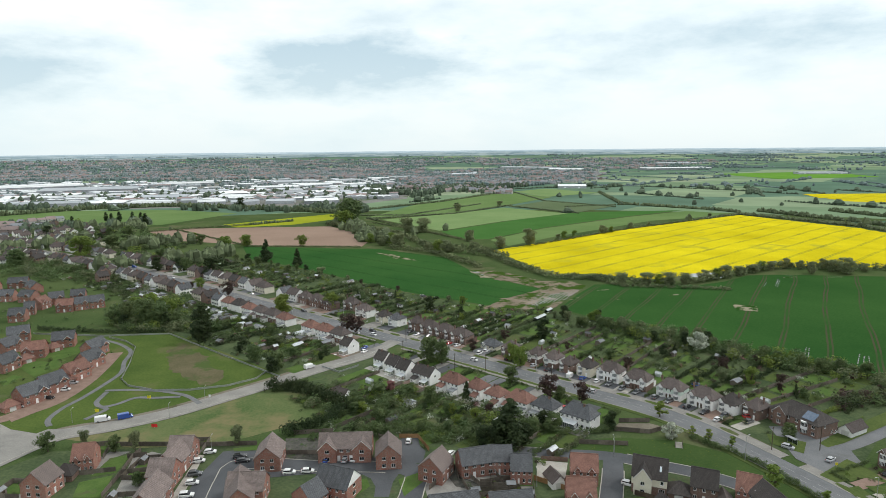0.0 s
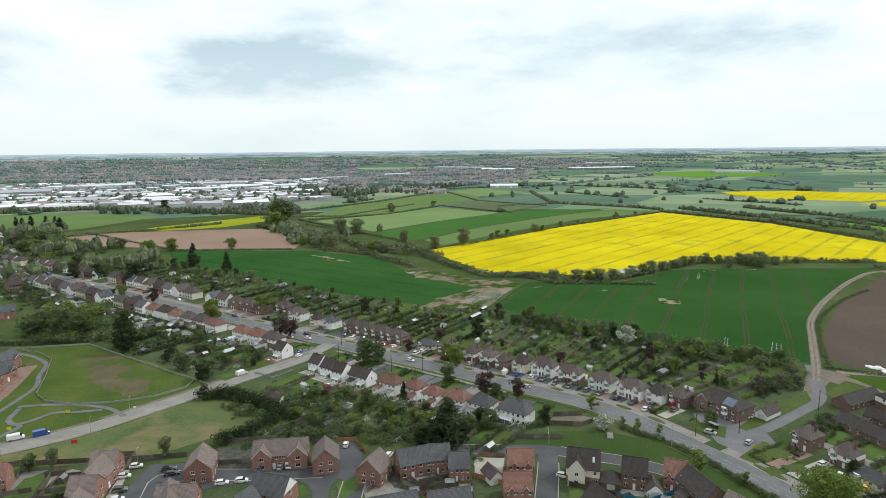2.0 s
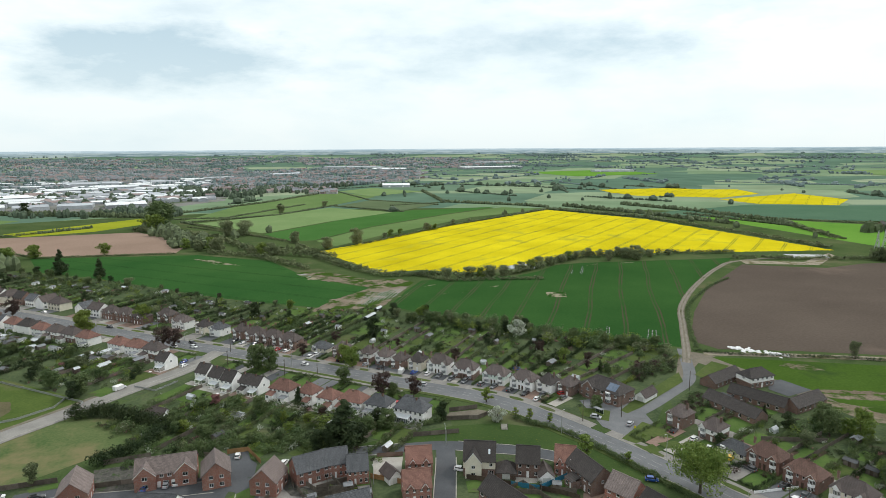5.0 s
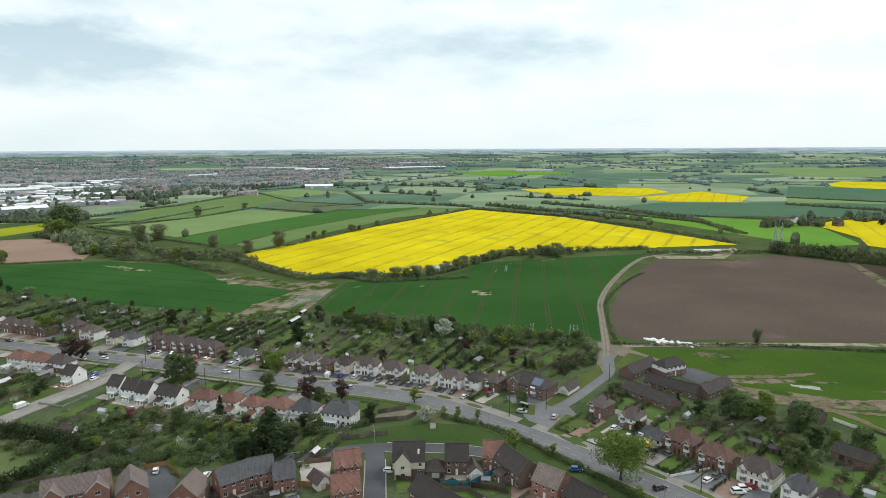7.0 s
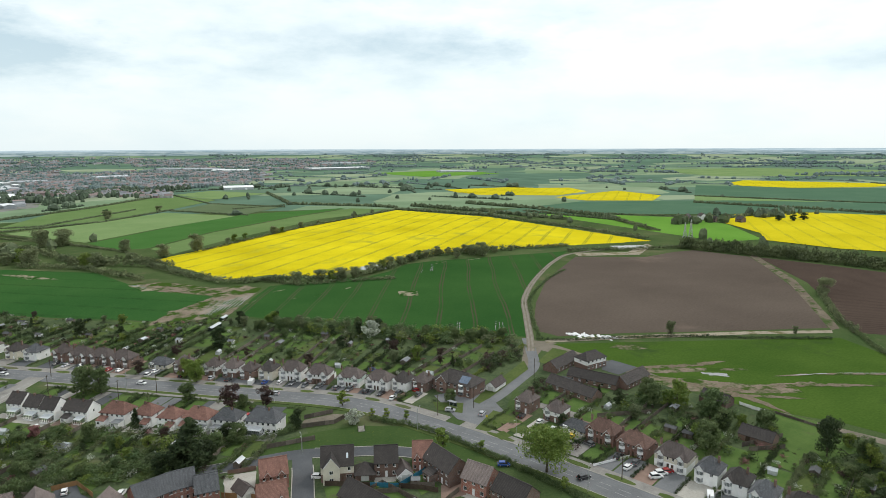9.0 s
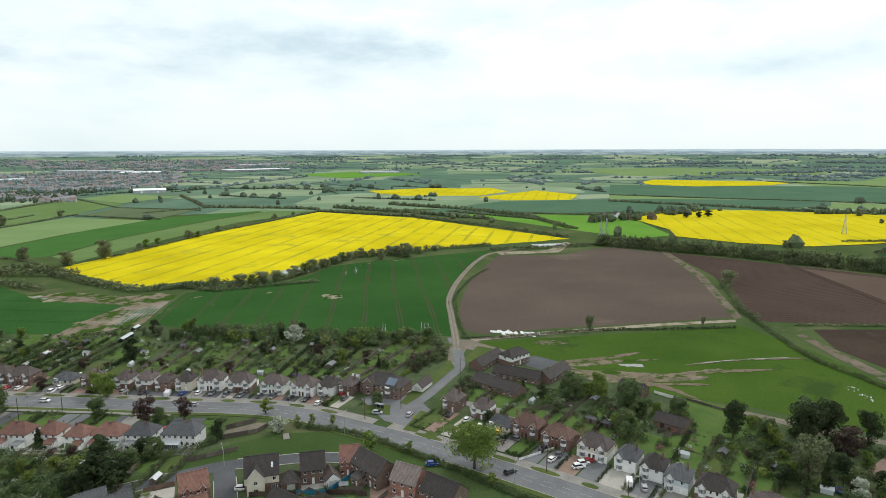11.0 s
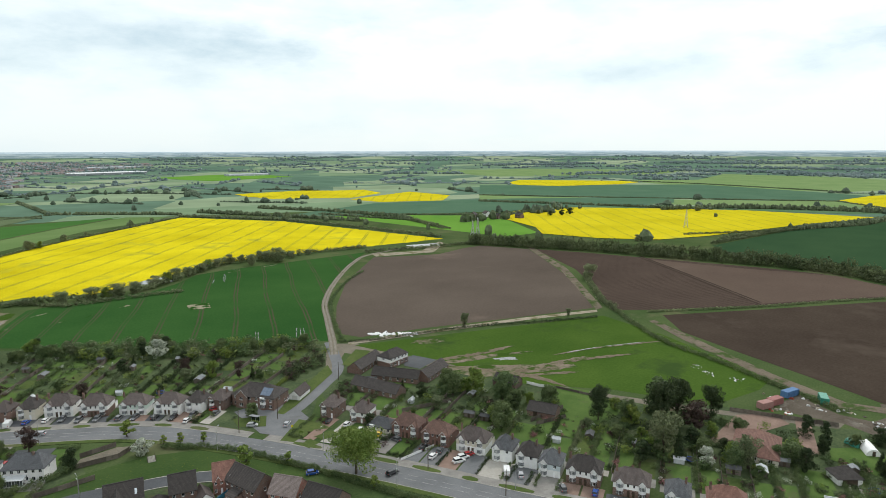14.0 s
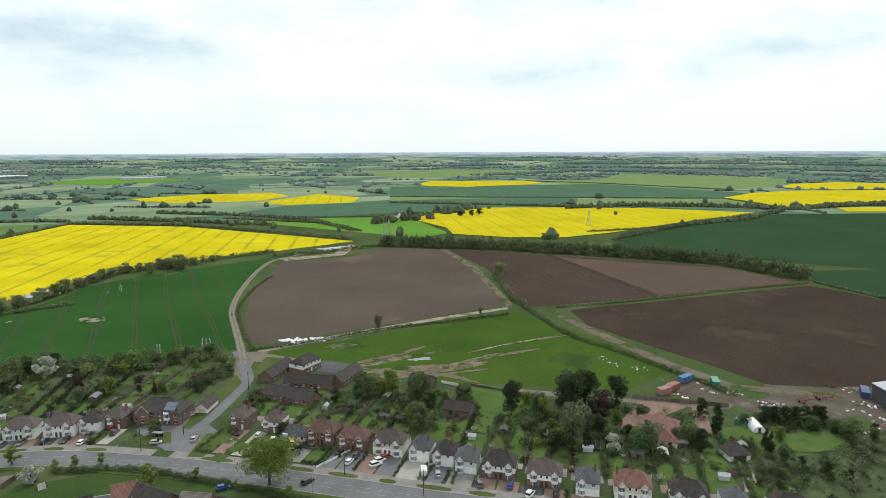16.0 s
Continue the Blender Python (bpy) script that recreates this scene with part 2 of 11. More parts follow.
BLOCKRED = surface("block_paving", (0.19, 0.135, 0.11), (0.28, 0.20, 0.165), 0.3, 5.0, 0.9, 0.2)
GRAVEL = surface("dirt_track", (0.13, 0.116, 0.092), (0.215, 0.192, 0.155), 0.15, 2.0, 0.95, 0.4, patch=(0.06, 0.58, (0.09, 0.09, 0.05)))
PLOUGH = surface("ploughed_soil", (0.088, 0.064, 0.052), (0.118, 0.088, 0.070), 0.012, 0.7, 0.95, 0.6, patch=(0.008, 0.6, (0.13, 0.10, 0.08)))
# slate and tile of the far town, paled to carry the haze
HAZESLATE = surface("haze_paled_slate", (0.20, 0.21, 0.23), (0.28, 0.29, 0.31), 0.05, 1.0, 0.8, 0.0, vary=0.2)
HAZETILE = surface("haze_paled_tile", (0.225, 0.175, 0.165), (0.30, 0.24, 0.23), 0.05, 1.0, 0.8, 0.0, vary=0.2)
PINKSOIL = surface("dry_bare_soil", (0.235, 0.168, 0.13), (0.305, 0.222, 0.174), 0.01, 0.5, 0.95, 0.5)
WHITEPAINT = surface("white_render", (0.70, 0.70, 0.69), (0.84, 0.84, 0.82), 0.5, 6.0, 0.8, 0.1, vary=0.10)
CREAM = surface("cream_render", (0.55, 0.52, 0.43), (0.67, 0.63, 0.53), 0.5, 6.0, 0.8, 0.1)
UPVC = surface("white_upvc", (0.72, 0.72, 0.72), (0.82, 0.82, 0.82), 1.0, 10.0, 0.4, 0.0)
DARKWOOD = surface("dark_stained_timber", (0.05, 0.038, 0.03), (0.10, 0.075, 0.055), 1.0, 12.0, 0.8, 0.3, vary=0.25)
FENCE = surface("weathered_fence_timber", (0.11, 0.095, 0.08), (0.19, 0.165, 0.14), 0.8, 9.0, 0.9, 0.4, vary=0.3)
TANFENCE = surface("new_fence_timber", (0.24, 0.14, 0.065), (0.33, 0.20, 0.10), 0.8, 9.0, 0.85, 0.3, vary=0.2)
GREYFELT = surface("flat_roof_felt", (0.17, 0.18, 0.19), (0.26, 0.27, 0.28), 0.6, 6.0, 0.85, 0.2, vary=0.2)
BARK = surface("tree_bark", (0.06, 0.05, 0.04), (0.12, 0.10, 0.08), 1.5, 9.0, 0.95, 0.6)
STEEL = surface("galvanised_steel", (0.35, 0.36, 0.36), (0.5, 0.51, 0.51), 1.0, 9.0, 0.45, 0.05, metal=0.6)
TYRE = surface("tyre_rubber", (0.015, 0.015, 0.015), (0.03, 0.03, 0.03), 2.0, 20.0, 0.8, 0.1)
WHITELINE = surface("road_paint", (0.30, 0.30, 0.29), (0.46, 0.46, 0.45), 0.8, 6.0, 0.7, 0.1)
BRICK = coursed("red_brick", (0.25, 0.083, 0.058), (0.325, 0.112, 0.078), (0.30, 0.25, 0.21), 0.075, 0.225, 0.012)
OLDBRICK = coursed("old_brown_brick", (0.135, 0.075, 0.055), (0.19, 0.10, 0.075), (0.20, 0.17, 0.15), 0.075, 0.225, 0.012)
TILEBROWN = coursed("brown_roof_tiles", (0.068, 0.055, 0.051), (0.102, 0.083, 0.078), (0.06, 0.045, 0.04), 0.22, 0.3, 0.035)
TILERED = coursed("red_clay_tiles", (0.18, 0.092, 0.072), (0.24, 0.122, 0.095), (0.12, 0.06, 0.045), 0.22, 0.3, 0.035)
TILEPINK = coursed("pinkish_brown_tiles", (0.19, 0.152, 0.142), (0.25, 0.20, 0.186), (0.11, 0.088, 0.08), 0.22, 0.3, 0.035)
TILEMAUVE = coursed("weathered_brown_tiles", (0.096, 0.079, 0.075), (0.135, 0.112, 0.106), (0.07, 0.052, 0.046), 0.22, 0.3, 0.035)
TILEGREY = coursed("grey_slate_tiles", (0.085, 0.09, 0.098), (0.125, 0.13, 0.14), (0.04, 0.042, 0.046), 0.2, 0.3, 0.03)
TILEDARK = coursed("dark_brown_tiles", (0.043, 0.037, 0.035), (0.068, 0.058, 0.054), (0.03, 0.025, 0.023), 0.22, 0.3, 0.035)
TILERUSSET = coursed("russet_brown_tiles", (0.125, 0.072, 0.056), (0.175, 0.10, 0.078), (0.08, 0.045, 0.036), 0.22, 0.3, 0.035)
REDBROWN = coursed("red_brown_brick", (0.165, 0.072, 0.055), (0.22, 0.098, 0.072), (0.20, 0.16, 0.14), 0.075, 0.225, 0.012)
PALEGREEN = surface("pale_green_render", (0.52, 0.62, 0.56), (0.62, 0.71, 0.65), 0.5, 6.0, 0.8, 0.1)
PALEBLUE = surface("pale_grey_render", (0.46, 0.52, 0.54), (0.56, 0.61, 0.63), 0.5, 6.0, 0.8, 0.1)
GLASS = glass_mat("window_glass", (0.12, 0.15, 0.17))
LEAF = {
    "fresh": surface("fresh_leaves", (0.085, 0.14, 0.026), (0.23, 0.29, 0.07), 0.35, 2.0, 0.6, 0, island=True, vary=0.2, leafy=True),
    "mid": surface("green_leaves", (0.055, 0.09, 0.036), (0.165, 0.215, 0.088), 0.35, 2.0, 0.6, 0, island=True, vary=0.2, leafy=True),
    "dark": surface("dark_leaves", (0.022, 0.038, 0.018), (0.066, 0.092, 0.038), 0.35, 2.0, 0.6, 0, island=True, vary=0.2, leafy=True),
    "olive": surface("olive_leaves", (0.075, 0.10, 0.048), (0.21, 0.24, 0.125), 0.35, 2.0, 0.6, 0, island=True, vary=0.2, leafy=True),
    "copper": surface("copper_leaves", (0.048, 0.034, 0.030), (0.098, 0.066, 0.055), 0.35, 2.0, 0.6, 0, island=True, vary=0.4, leafy=True),
    "blossom": surface("white_blossom", (0.25, 0.30, 0.2), (0.6, 0.62, 0.55), 0.5, 3.0, 0.7, 0, island=True, vary=0.3, leafy=True),
    "pink": surface("pink_blossom", (0.20, 0.09, 0.09), (0.36, 0.18, 0.18), 0.5, 3.0, 0.7, 0, island=True, vary=0.3, leafy=True),
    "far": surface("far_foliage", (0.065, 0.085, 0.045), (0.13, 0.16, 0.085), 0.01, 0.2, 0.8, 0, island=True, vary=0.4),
    "hedge": surface("hedgerow_leaves", (0.085, 0.108, 0.054), (0.21, 0.24, 0.12), 0.03, 0.5, 0.8, 0, island=True, vary=0.35),
    # leaf blued one step for the haze of the middle distance
    "farther": surface("haze_tinted_foliage", (0.06, 0.085, 0.058), (0.115, 0.15, 0.10), 0.01, 0.2, 0.8, 0, island=True, vary=0.3),
    "field": surface("field_tree_leaves", (0.125, 0.15, 0.078), (0.27, 0.30, 0.155), 0.12, 1.0, 0.7, 0, island=True, vary=0.3, leafy=True),
    "wood": surface("wood_belt_leaves", (0.05, 0.07, 0.034), (0.135, 0.165, 0.075), 0.06, 0.6, 0.7, 0, island=True, vary=0.25, leafy=True),
    # palest, bluest leaf: the distance haze is in its colour
    "hazy": surface("haze_tinted_woodland", (0.125, 0.17, 0.168), (0.20, 0.25, 0.245), 0.004, 0.05, 0.9, 0, island=True, vary=0.25),
}


# ---- mesh tools ----
class MB:
    """A mesh in the making: points, faces and a material number for each face."""

    def __init__(self):
        self.v, self.f, self.m = [], [], []

    def face(self, pts, mi=0):
        n = len(self.v)
        self.v.extend([tuple(p) for p in pts])
        self.f.append(tuple(range(n, n + len(pts))))
        self.m.append(mi)

    def box(self, x0, x1, y0, y1, z0, z1, mi=0):
        a = [(x0, y0, z0), (x1, y0, z0), (x1, y1, z0), (x0, y1, z0), (x0, y0, z1), (x1, y0, z1), (x1, y1, z1), (x0, y1, z1)]
        n = len(self.v)
        self.v.extend(a)
        for q in ((0, 3, 2, 1), (4, 5, 6, 7), (0, 1, 5, 4), (1, 2, 6, 5), (2, 3, 7, 6), (3, 0, 4, 7)):
            self.f.append(tuple(n + i for i in q))
            self.m.append(mi)

    def tube(self, p, q, r0, r1, sides=8, mi=0):
        p, q = Vector(p), Vector(q)
        d = (q - p).normalized()
        u = d.orthogonal().normalized()
        w = d.cross(u)
        n = len(self.v)
        for c, r in ((p, r0), (q, r1)):
            for k in range(sides):
                a = 2 * math.pi * k / sides
                self.v.append(tuple(c + u * math.cos(a) * r + w * math.sin(a) * r))
        for k in range(sides):
            j = (k + 1) % sides
            self.f.append((n + k, n + j, n + sides + j, n + sides + k))
            self.m.append(mi)
        self.f.append(tuple(n + k for k in reversed(range(sides))))
        self.f.append(tuple(n + sides + k for k in range(sides)))
        self.m.extend([mi, mi])

    def slab(self, pts, t, mi=0):
        """A flat polygon given thickness t downwards."""
        low = [(x, y, z - t) for x, y, z in pts]
        self.face(pts, mi)
        self.face(low[::-1], mi)
        for i in range(len(pts)):
            j = (i + 1) % len(pts)
            self.face([pts[i], low[i], low[j], pts[j]], mi)

    def mesh(self, name, mats):
        me = bpy.data.meshes.new(name)
        me.from_pydata(self.v, [], self.f)
        for m in mats if isinstance(mats, (list, tuple)) else [mats]:
            me.materials.append(m)
        me.polygons.foreach_set("material_index", self.m)
        me.update()
        return me


def part(name, mb, mats, parent=None, label=""):
    me = mb if isinstance(mb, bpy.types.Mesh) else mb.mesh(name, mats)
    o = new(name, me)
    if parent is not None:
        o.parent = parent
    if label:
        tagged(o, label)
    return o


def thing(name, label, category, group="", kind=""):
    return tagged(new(name), label, category, group, kind)


def rise(x, y):
    r = math.hypot(x, y)
    return 0.0 if r < 2400 else 76 * ((r - 2400) / 2500) ** 2


def sheet(name, outline, z, mat, label="", category="", kind="structure"):
    """A flat piece of land inside an outline, lying on the ground."""
    bm = bmesh.new()
    vs = [bm.verts.new((x, y, rise(x, y) + z)) for x, y in outline]
    f = bm.faces.new(vs)
    f.normal_update()
    if f.normal.z < 0:
        f.normal_flip()
    bmesh.ops.triangulate(bm, faces=[f])
    me = bpy.data.meshes.new(name)
    bm.to_mesh(me)
    bm.free()
    me.materials.append(mat)
    return tagged(new(name, me), label, category, "", kind)


def smooth(pts, step=4.0, closed=False):
    """A Catmull-Rom line through the plan points."""
    out, n = [], len(pts)
    last = n if closed else n - 1
    for i in range(last):
        p = [Vector(pts[(i + k) % n] if closed else pts[max(0, min(n - 1, i + k))]) for k in (-1, 0, 1, 2)]
        m = max(1, int((p[2] - p[1]).length / step))
        for k in range(m):
            t = k / m
            out.append(tuple(0.5 * (2 * p[1] + (p[2] - p[0]) * t + (2 * p[0] - 5 * p[1] + 4 * p[2] - p[3]) * t * t + (3 * p[1] - p[0] - 3 * p[2] + p[3]) * t ** 3)))
    if not closed:
        out.append(tuple(pts[-1]))
    return out


def offsets(line, d):
    """The line moved d to its left."""
    out = []
    for i, p in enumerate(line):
        a, b = Vector(line[max(0, i - 1)]), Vector(line[min(len(line) - 1, i + 1)])
        t = (b - a).normalized()
        out.append((p[0] - t.y * d, p[1] + t.x * d))
    return out


def ribbon(name, line, d0, d1, z0, z1, mat, keep=None, **tags):
    """A strip between the offsets d0 and d1 of a line, from z0 up to z1."""
    a, b = offsets(line, d0), offsets(line, d1)
    mb = MB()
    for i in range(len(line) - 1):
        if keep and not keep(*line[i]):
            continue
        q = [(*b[i], z1), (*b[i + 1], z1), (*a[i + 1], z1), (*a[i], z1)]
        mb.face(q if d1 < d0 else q[::-1])
        if z1 - z0 > 0.02:
            for s in (a, b):
                mb.face([(*s[i], z0), (*s[i + 1], z0), (*s[i + 1], z1), (*s[i], z1)])
    o = part(name, mb, mat)
    return tagged(o, tags.get("label", ""), tags.get("category", ""), "", tags.get("kind", "structure"))


def along(line, gap, start=0.0):
    """Points and headings at every gap metres of a line."""
    out, need = [], start
    for a, b in zip(line, line[1:]):
        a, b = Vector(a), Vector(b)
        ln = (b - a).length
        while need <= ln and ln > 0:
            p = a + (b - a) * (need / ln)
            out.append((p.x, p.y, math.atan2(b.y - a.y, b.x - a.x)))
            need += gap
        need -= ln
    return out


def inside(p, poly):
    x, y = p
    hit = False
    for (x0, y0), (x1, y1) in zip(poly, poly[1:] + poly[:1]):
        if (y0 > y) != (y1 > y) and x < (x1 - x0) * (y - y0) / (y1 - y0) + x0:
            hit = not hit
    return hit


def ragged(outline, size=0.9, step=2.0):
    """The outline with uneven edges."""
    out = []
    n = len(outline)
    for i in range(n):
        a, b = Vector(outline[i]), Vector(outline[(i + 1) % n])
        m = max(1, int((b - a).length / step))
        u = (b - a).normalized()
        for k in range(m):
            p = a.lerp(b, k / m)
            d = size * (noise.noise((p.x * 0.45, p.y * 0.45, 3.0)) + 0.6 * noise.noise((p.x * 1.3, p.y * 1.3, 9.0)))
            out.append((p.x - u.y * d, p.y + u.x * d))
    return out


def streak(name, line, w, z, mat, label, category):
    """A long smear on the ground, tapering at both ends, with uneven edges."""
    pts = smooth(line, 1.6)
    n = len(pts)
    left, right = [], []
    for k, (p, q, r) in enumerate(zip(pts, offsets(pts, 1.0), offsets(pts, -1.0))):
        t = k / (n - 1)
        h = w * min(1.0, 5 * t, 5 * (1 - t)) + 0.02
        a = h * (1 + 0.8 * noise.noise((p[0] * 0.5, p[1] * 0.5, 1.0)))
        b = h * (1 + 0.8 * noise.noise((p[0] * 0.5, p[1] * 0.5, 7.0)))
        left.append((p[0] + (q[0] - p[0]) * a, p[1] + (q[1] - p[1]) * a))
        right.append((p[0] + (r[0] - p[0]) * b, p[1] + (r[1] - p[1]) * b))
    mb = MB()
    for i in range(n - 1):
        mb.face([(*right[i], z), (*right[i + 1], z), (*left[i + 1], z), (*left[i], z)])
    return tagged(part(name, mb, mat), label, category, "", "structure")


# ---- the land ----
def build_ground():
    mb = MB()
    rings = [0, 60, 150, 300, 600, 1000, 1500, 2000, 2400] + [2400 + 125 * k for k in range(1, 21)]
    n = 96
    mb.v = [(0, 0, 0)]
    for r in rings[1:]:
        for k in range(n):
            a = 2 * math.pi * k / n
            mb.v.append((r * math.cos(a), r * math.sin(a), rise(r, 0)))
    for k in range(n):
        mb.f.append((0, 1 + k, 1 + (k + 1) % n))
        mb.m.append(0)
    for i in range(len(rings) - 2):
        for k in range(n):
            j = (k + 1) % n
            mb.f.append((1 + i * n + k, 1 + (i + 1) * n + k, 1 + (i + 1) * n + j, 1 + i * n + j))
            mb.m.append(0)
    m = bpy.data.materials.new("countryside")
    m.use_nodes = True
    nt = m.node_tree
    b = nt.nodes["Principled BSDF"]
    geo = nt.nodes.new("ShaderNodeNewGeometry")
    mp = nt.nodes.new("ShaderNodeMapping")
    mp.inputs["Scale"].default_value = (1 / 330, 1 / 230, 0)
    mp.inputs["Rotation"].default_value = (0, 0, 0.5)
    nt.links.new(geo.outputs["Position"], mp.inputs[0])
    vo = node(nt, "ShaderNodeTexVoronoi", Scale=1.0, Randomness=0.8)
    vo.distance = "CHEBYCHEV"
    nt.links.new(mp.outputs[0], vo.inputs["Vector"])
    sp = nt.nodes.new("ShaderNodeSeparateColor")
    nt.links.new(vo.outputs["Color"], sp.inputs[0])
    # field greens lifted and blued to stand in for distance haze
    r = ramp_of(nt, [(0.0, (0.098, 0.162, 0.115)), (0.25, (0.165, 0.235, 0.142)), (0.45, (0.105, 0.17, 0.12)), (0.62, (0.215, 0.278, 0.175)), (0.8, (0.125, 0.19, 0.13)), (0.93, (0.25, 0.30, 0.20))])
    r.color_ramp.interpolation = "CONSTANT"
    nt.links.new(sp.outputs[0], r.inputs[0])
    n1 = node(nt, "ShaderNodeTexNoise", Scale=0.01, Detail=5.0)
    n2 = node(nt, "ShaderNodeTexNoise", Scale=0.6, Detail=3.0)
    for q in (n1, n2):
        nt.links.new(geo.outputs["Position"], q.inputs["Vector"])
    hs = nt.nodes.new("ShaderNodeHueSaturation")
    mr = nt.nodes.new("ShaderNodeMapRange")
    mr.inputs["To Min"].default_value, mr.inputs["To Max"].default_value = 0.6, 1.4
    nt.links.new(n1.outputs["Fac"], mr.inputs[0])
    nt.links.new(mr.outputs[0], hs.inputs["Value"])
    nt.links.new(r.outputs[0], hs.inputs["Color"])
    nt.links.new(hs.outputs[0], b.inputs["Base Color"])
    bp = nt.nodes.new("ShaderNodeBump")
    bp.inputs["Strength"].default_value = 0.4
    nt.links.new(n2.outputs["Fac"], bp.inputs["Height"])
    nt.links.new(bp.outputs[0], b.inputs["Normal"])
    b.inputs["Roughness"].default_value = 0.95
    b.inputs["Specular IOR Level"].default_value = 0.0
    tagged(part("ground", mb, m), "rolling green countryside ground out to the horizon, paled with painted haze", "ground", "", "structure")


build_ground()


def skyline():
    """Plain hill backdrops round the whole horizon, one behind another, haze painted as glow."""
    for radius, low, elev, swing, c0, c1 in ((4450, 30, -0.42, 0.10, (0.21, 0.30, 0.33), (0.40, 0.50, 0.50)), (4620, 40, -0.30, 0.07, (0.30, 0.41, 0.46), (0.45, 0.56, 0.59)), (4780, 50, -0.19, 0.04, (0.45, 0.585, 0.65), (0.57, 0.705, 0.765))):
        mb = MB()
        n = 720
        tops = []
        for k in range(n):
            a = 2 * math.pi * k / n
            e = elev + swing * noise.noise((4 * math.cos(a), 4 * math.sin(a), radius)) + 0.35 * swing * noise.noise((40 * math.cos(a), 40 * math.sin(a), radius))
            tops.append((radius * math.cos(a), radius * math.sin(a), EYE_Z + radius * math.tan(radians(e))))
        for k in range(n):
            p, q = tops[k], tops[(k + 1) % n]
            mb.face([(q[0], q[1], low), (p[0], p[1], low), p, q])
        m = bpy.data.materials.new("painted_haze_glow")
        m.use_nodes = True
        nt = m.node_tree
        # emission stands in for the blue haze over the far hills
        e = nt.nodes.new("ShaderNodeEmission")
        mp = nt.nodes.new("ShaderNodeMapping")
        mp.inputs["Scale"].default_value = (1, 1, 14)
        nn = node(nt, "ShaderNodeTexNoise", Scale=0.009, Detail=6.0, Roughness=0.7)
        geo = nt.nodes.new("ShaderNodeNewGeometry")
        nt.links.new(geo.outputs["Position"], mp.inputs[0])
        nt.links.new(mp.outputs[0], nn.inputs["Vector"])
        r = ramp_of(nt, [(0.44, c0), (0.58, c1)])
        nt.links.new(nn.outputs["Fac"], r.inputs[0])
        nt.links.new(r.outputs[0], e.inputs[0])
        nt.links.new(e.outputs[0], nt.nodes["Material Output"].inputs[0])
        tagged(part("backdrop", mb, m), "hill backdrop along the horizon, glowing in painted haze blue", "backdrop", "", "structure")


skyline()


def crop(name, c1, c2, stripes=None, patch=None):
    return surface(name, c1, c2, 0.012, 0.8, 0.9, 0.5, stripes=stripes, patch=patch)


YELLOW = crop("rape_in_flower", (0.43, 0.355, 0.010), (0.68, 0.575, 0.018), (311, 282, 24.0, 1.1, (0.22, 0.23, 0.03)), (0.02, 0.57, (0.40, 0.365, 0.03)))
YELLOW2 = crop("far_rape_in_flower", (0.44, 0.37, 0.012), (0.6, 0.505, 0.02), (311, 282, 24.0, 0.9, (0.27, 0.27, 0.03)), (0.012, 0.62, (0.36, 0.34, 0.05)))
WHEAT = crop("young_wheat", (0.024, 0.070, 0.019), (0.039, 0.096, 0.026), (90, 149, 20.6, 0.9, (0.066, 0.066, 0.038)), (0.010, 0.64, (0.036, 0.092, 0.0208)))
WHEAT2 = crop("dense_wheat", (0.024, 0.076, 0.021), (0.042, 0.105, 0.029), (-60, 52, 24.0, 0.6, (0.020, 0.045, 0.0156)), (0.012, 0.62, (0.040, 0.09, 0.026)))
PASTURE = surface("wet_pasture", (0.040, 0.080, 0.015), (0.068, 0.115, 0.023), 0.02, 0.9, 0.9, 0.5, patch=(0.03, 0.57, (0.040, 0.07, 0.02)))
BRIGHT = crop("bright_grass_ley", (0.10, 0.225, 0.035), (0.14, 0.28, 0.05), None, (0.01, 0.6, (0.07, 0.18, 0.039)))
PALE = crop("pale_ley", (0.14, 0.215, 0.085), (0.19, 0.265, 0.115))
MIDG = crop("mid_green_crop", (0.045, 0.12, 0.03), (0.068, 0.15, 0.042))
DARKG = crop("dark_green_crop", (0.027, 0.06, 0.029), (0.040, 0.078, 0.036))
DULL = crop("dull_pasture", (0.10, 0.165, 0.058), (0.145, 0.21, 0.082))
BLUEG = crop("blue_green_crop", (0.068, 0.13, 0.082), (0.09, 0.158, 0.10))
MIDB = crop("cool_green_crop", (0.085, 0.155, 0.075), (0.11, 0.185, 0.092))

PLOUGH2 = surface("furrowed_soil", (0.062, 0.046, 0.038), (0.086, 0.064, 0.052), 0.012, 0.7, 0.95, 0.6, stripes=(1.0, -0.35, 3.4, 0.9, (0.05, 0.037, 0.03)), patch=(0.006, 0.55, (0.10, 0.076, 0.062)))
E0, E1 = [(366.5, 147.4), (538.9, 27)]
PLOUGH3 = surface("dark_ploughed_soil", (0.045, 0.034, 0.027), (0.066, 0.051, 0.040), 0.02, 0.7, 0.95, 0.6, patch=(0.014, 0.55, (0.074, 0.058, 0.046)))
E2, E3 = [(283.2, 236.9), (453.5, 398.7)]
PLOUGH4 = surface("harrowed_soil", (0.086, 0.069, 0.057), (0.118, 0.096, 0.079), 0.012, 0.7, 0.95, 0.6, patch=(0.008, 0.58, (0.148, 0.115, 0.093)))

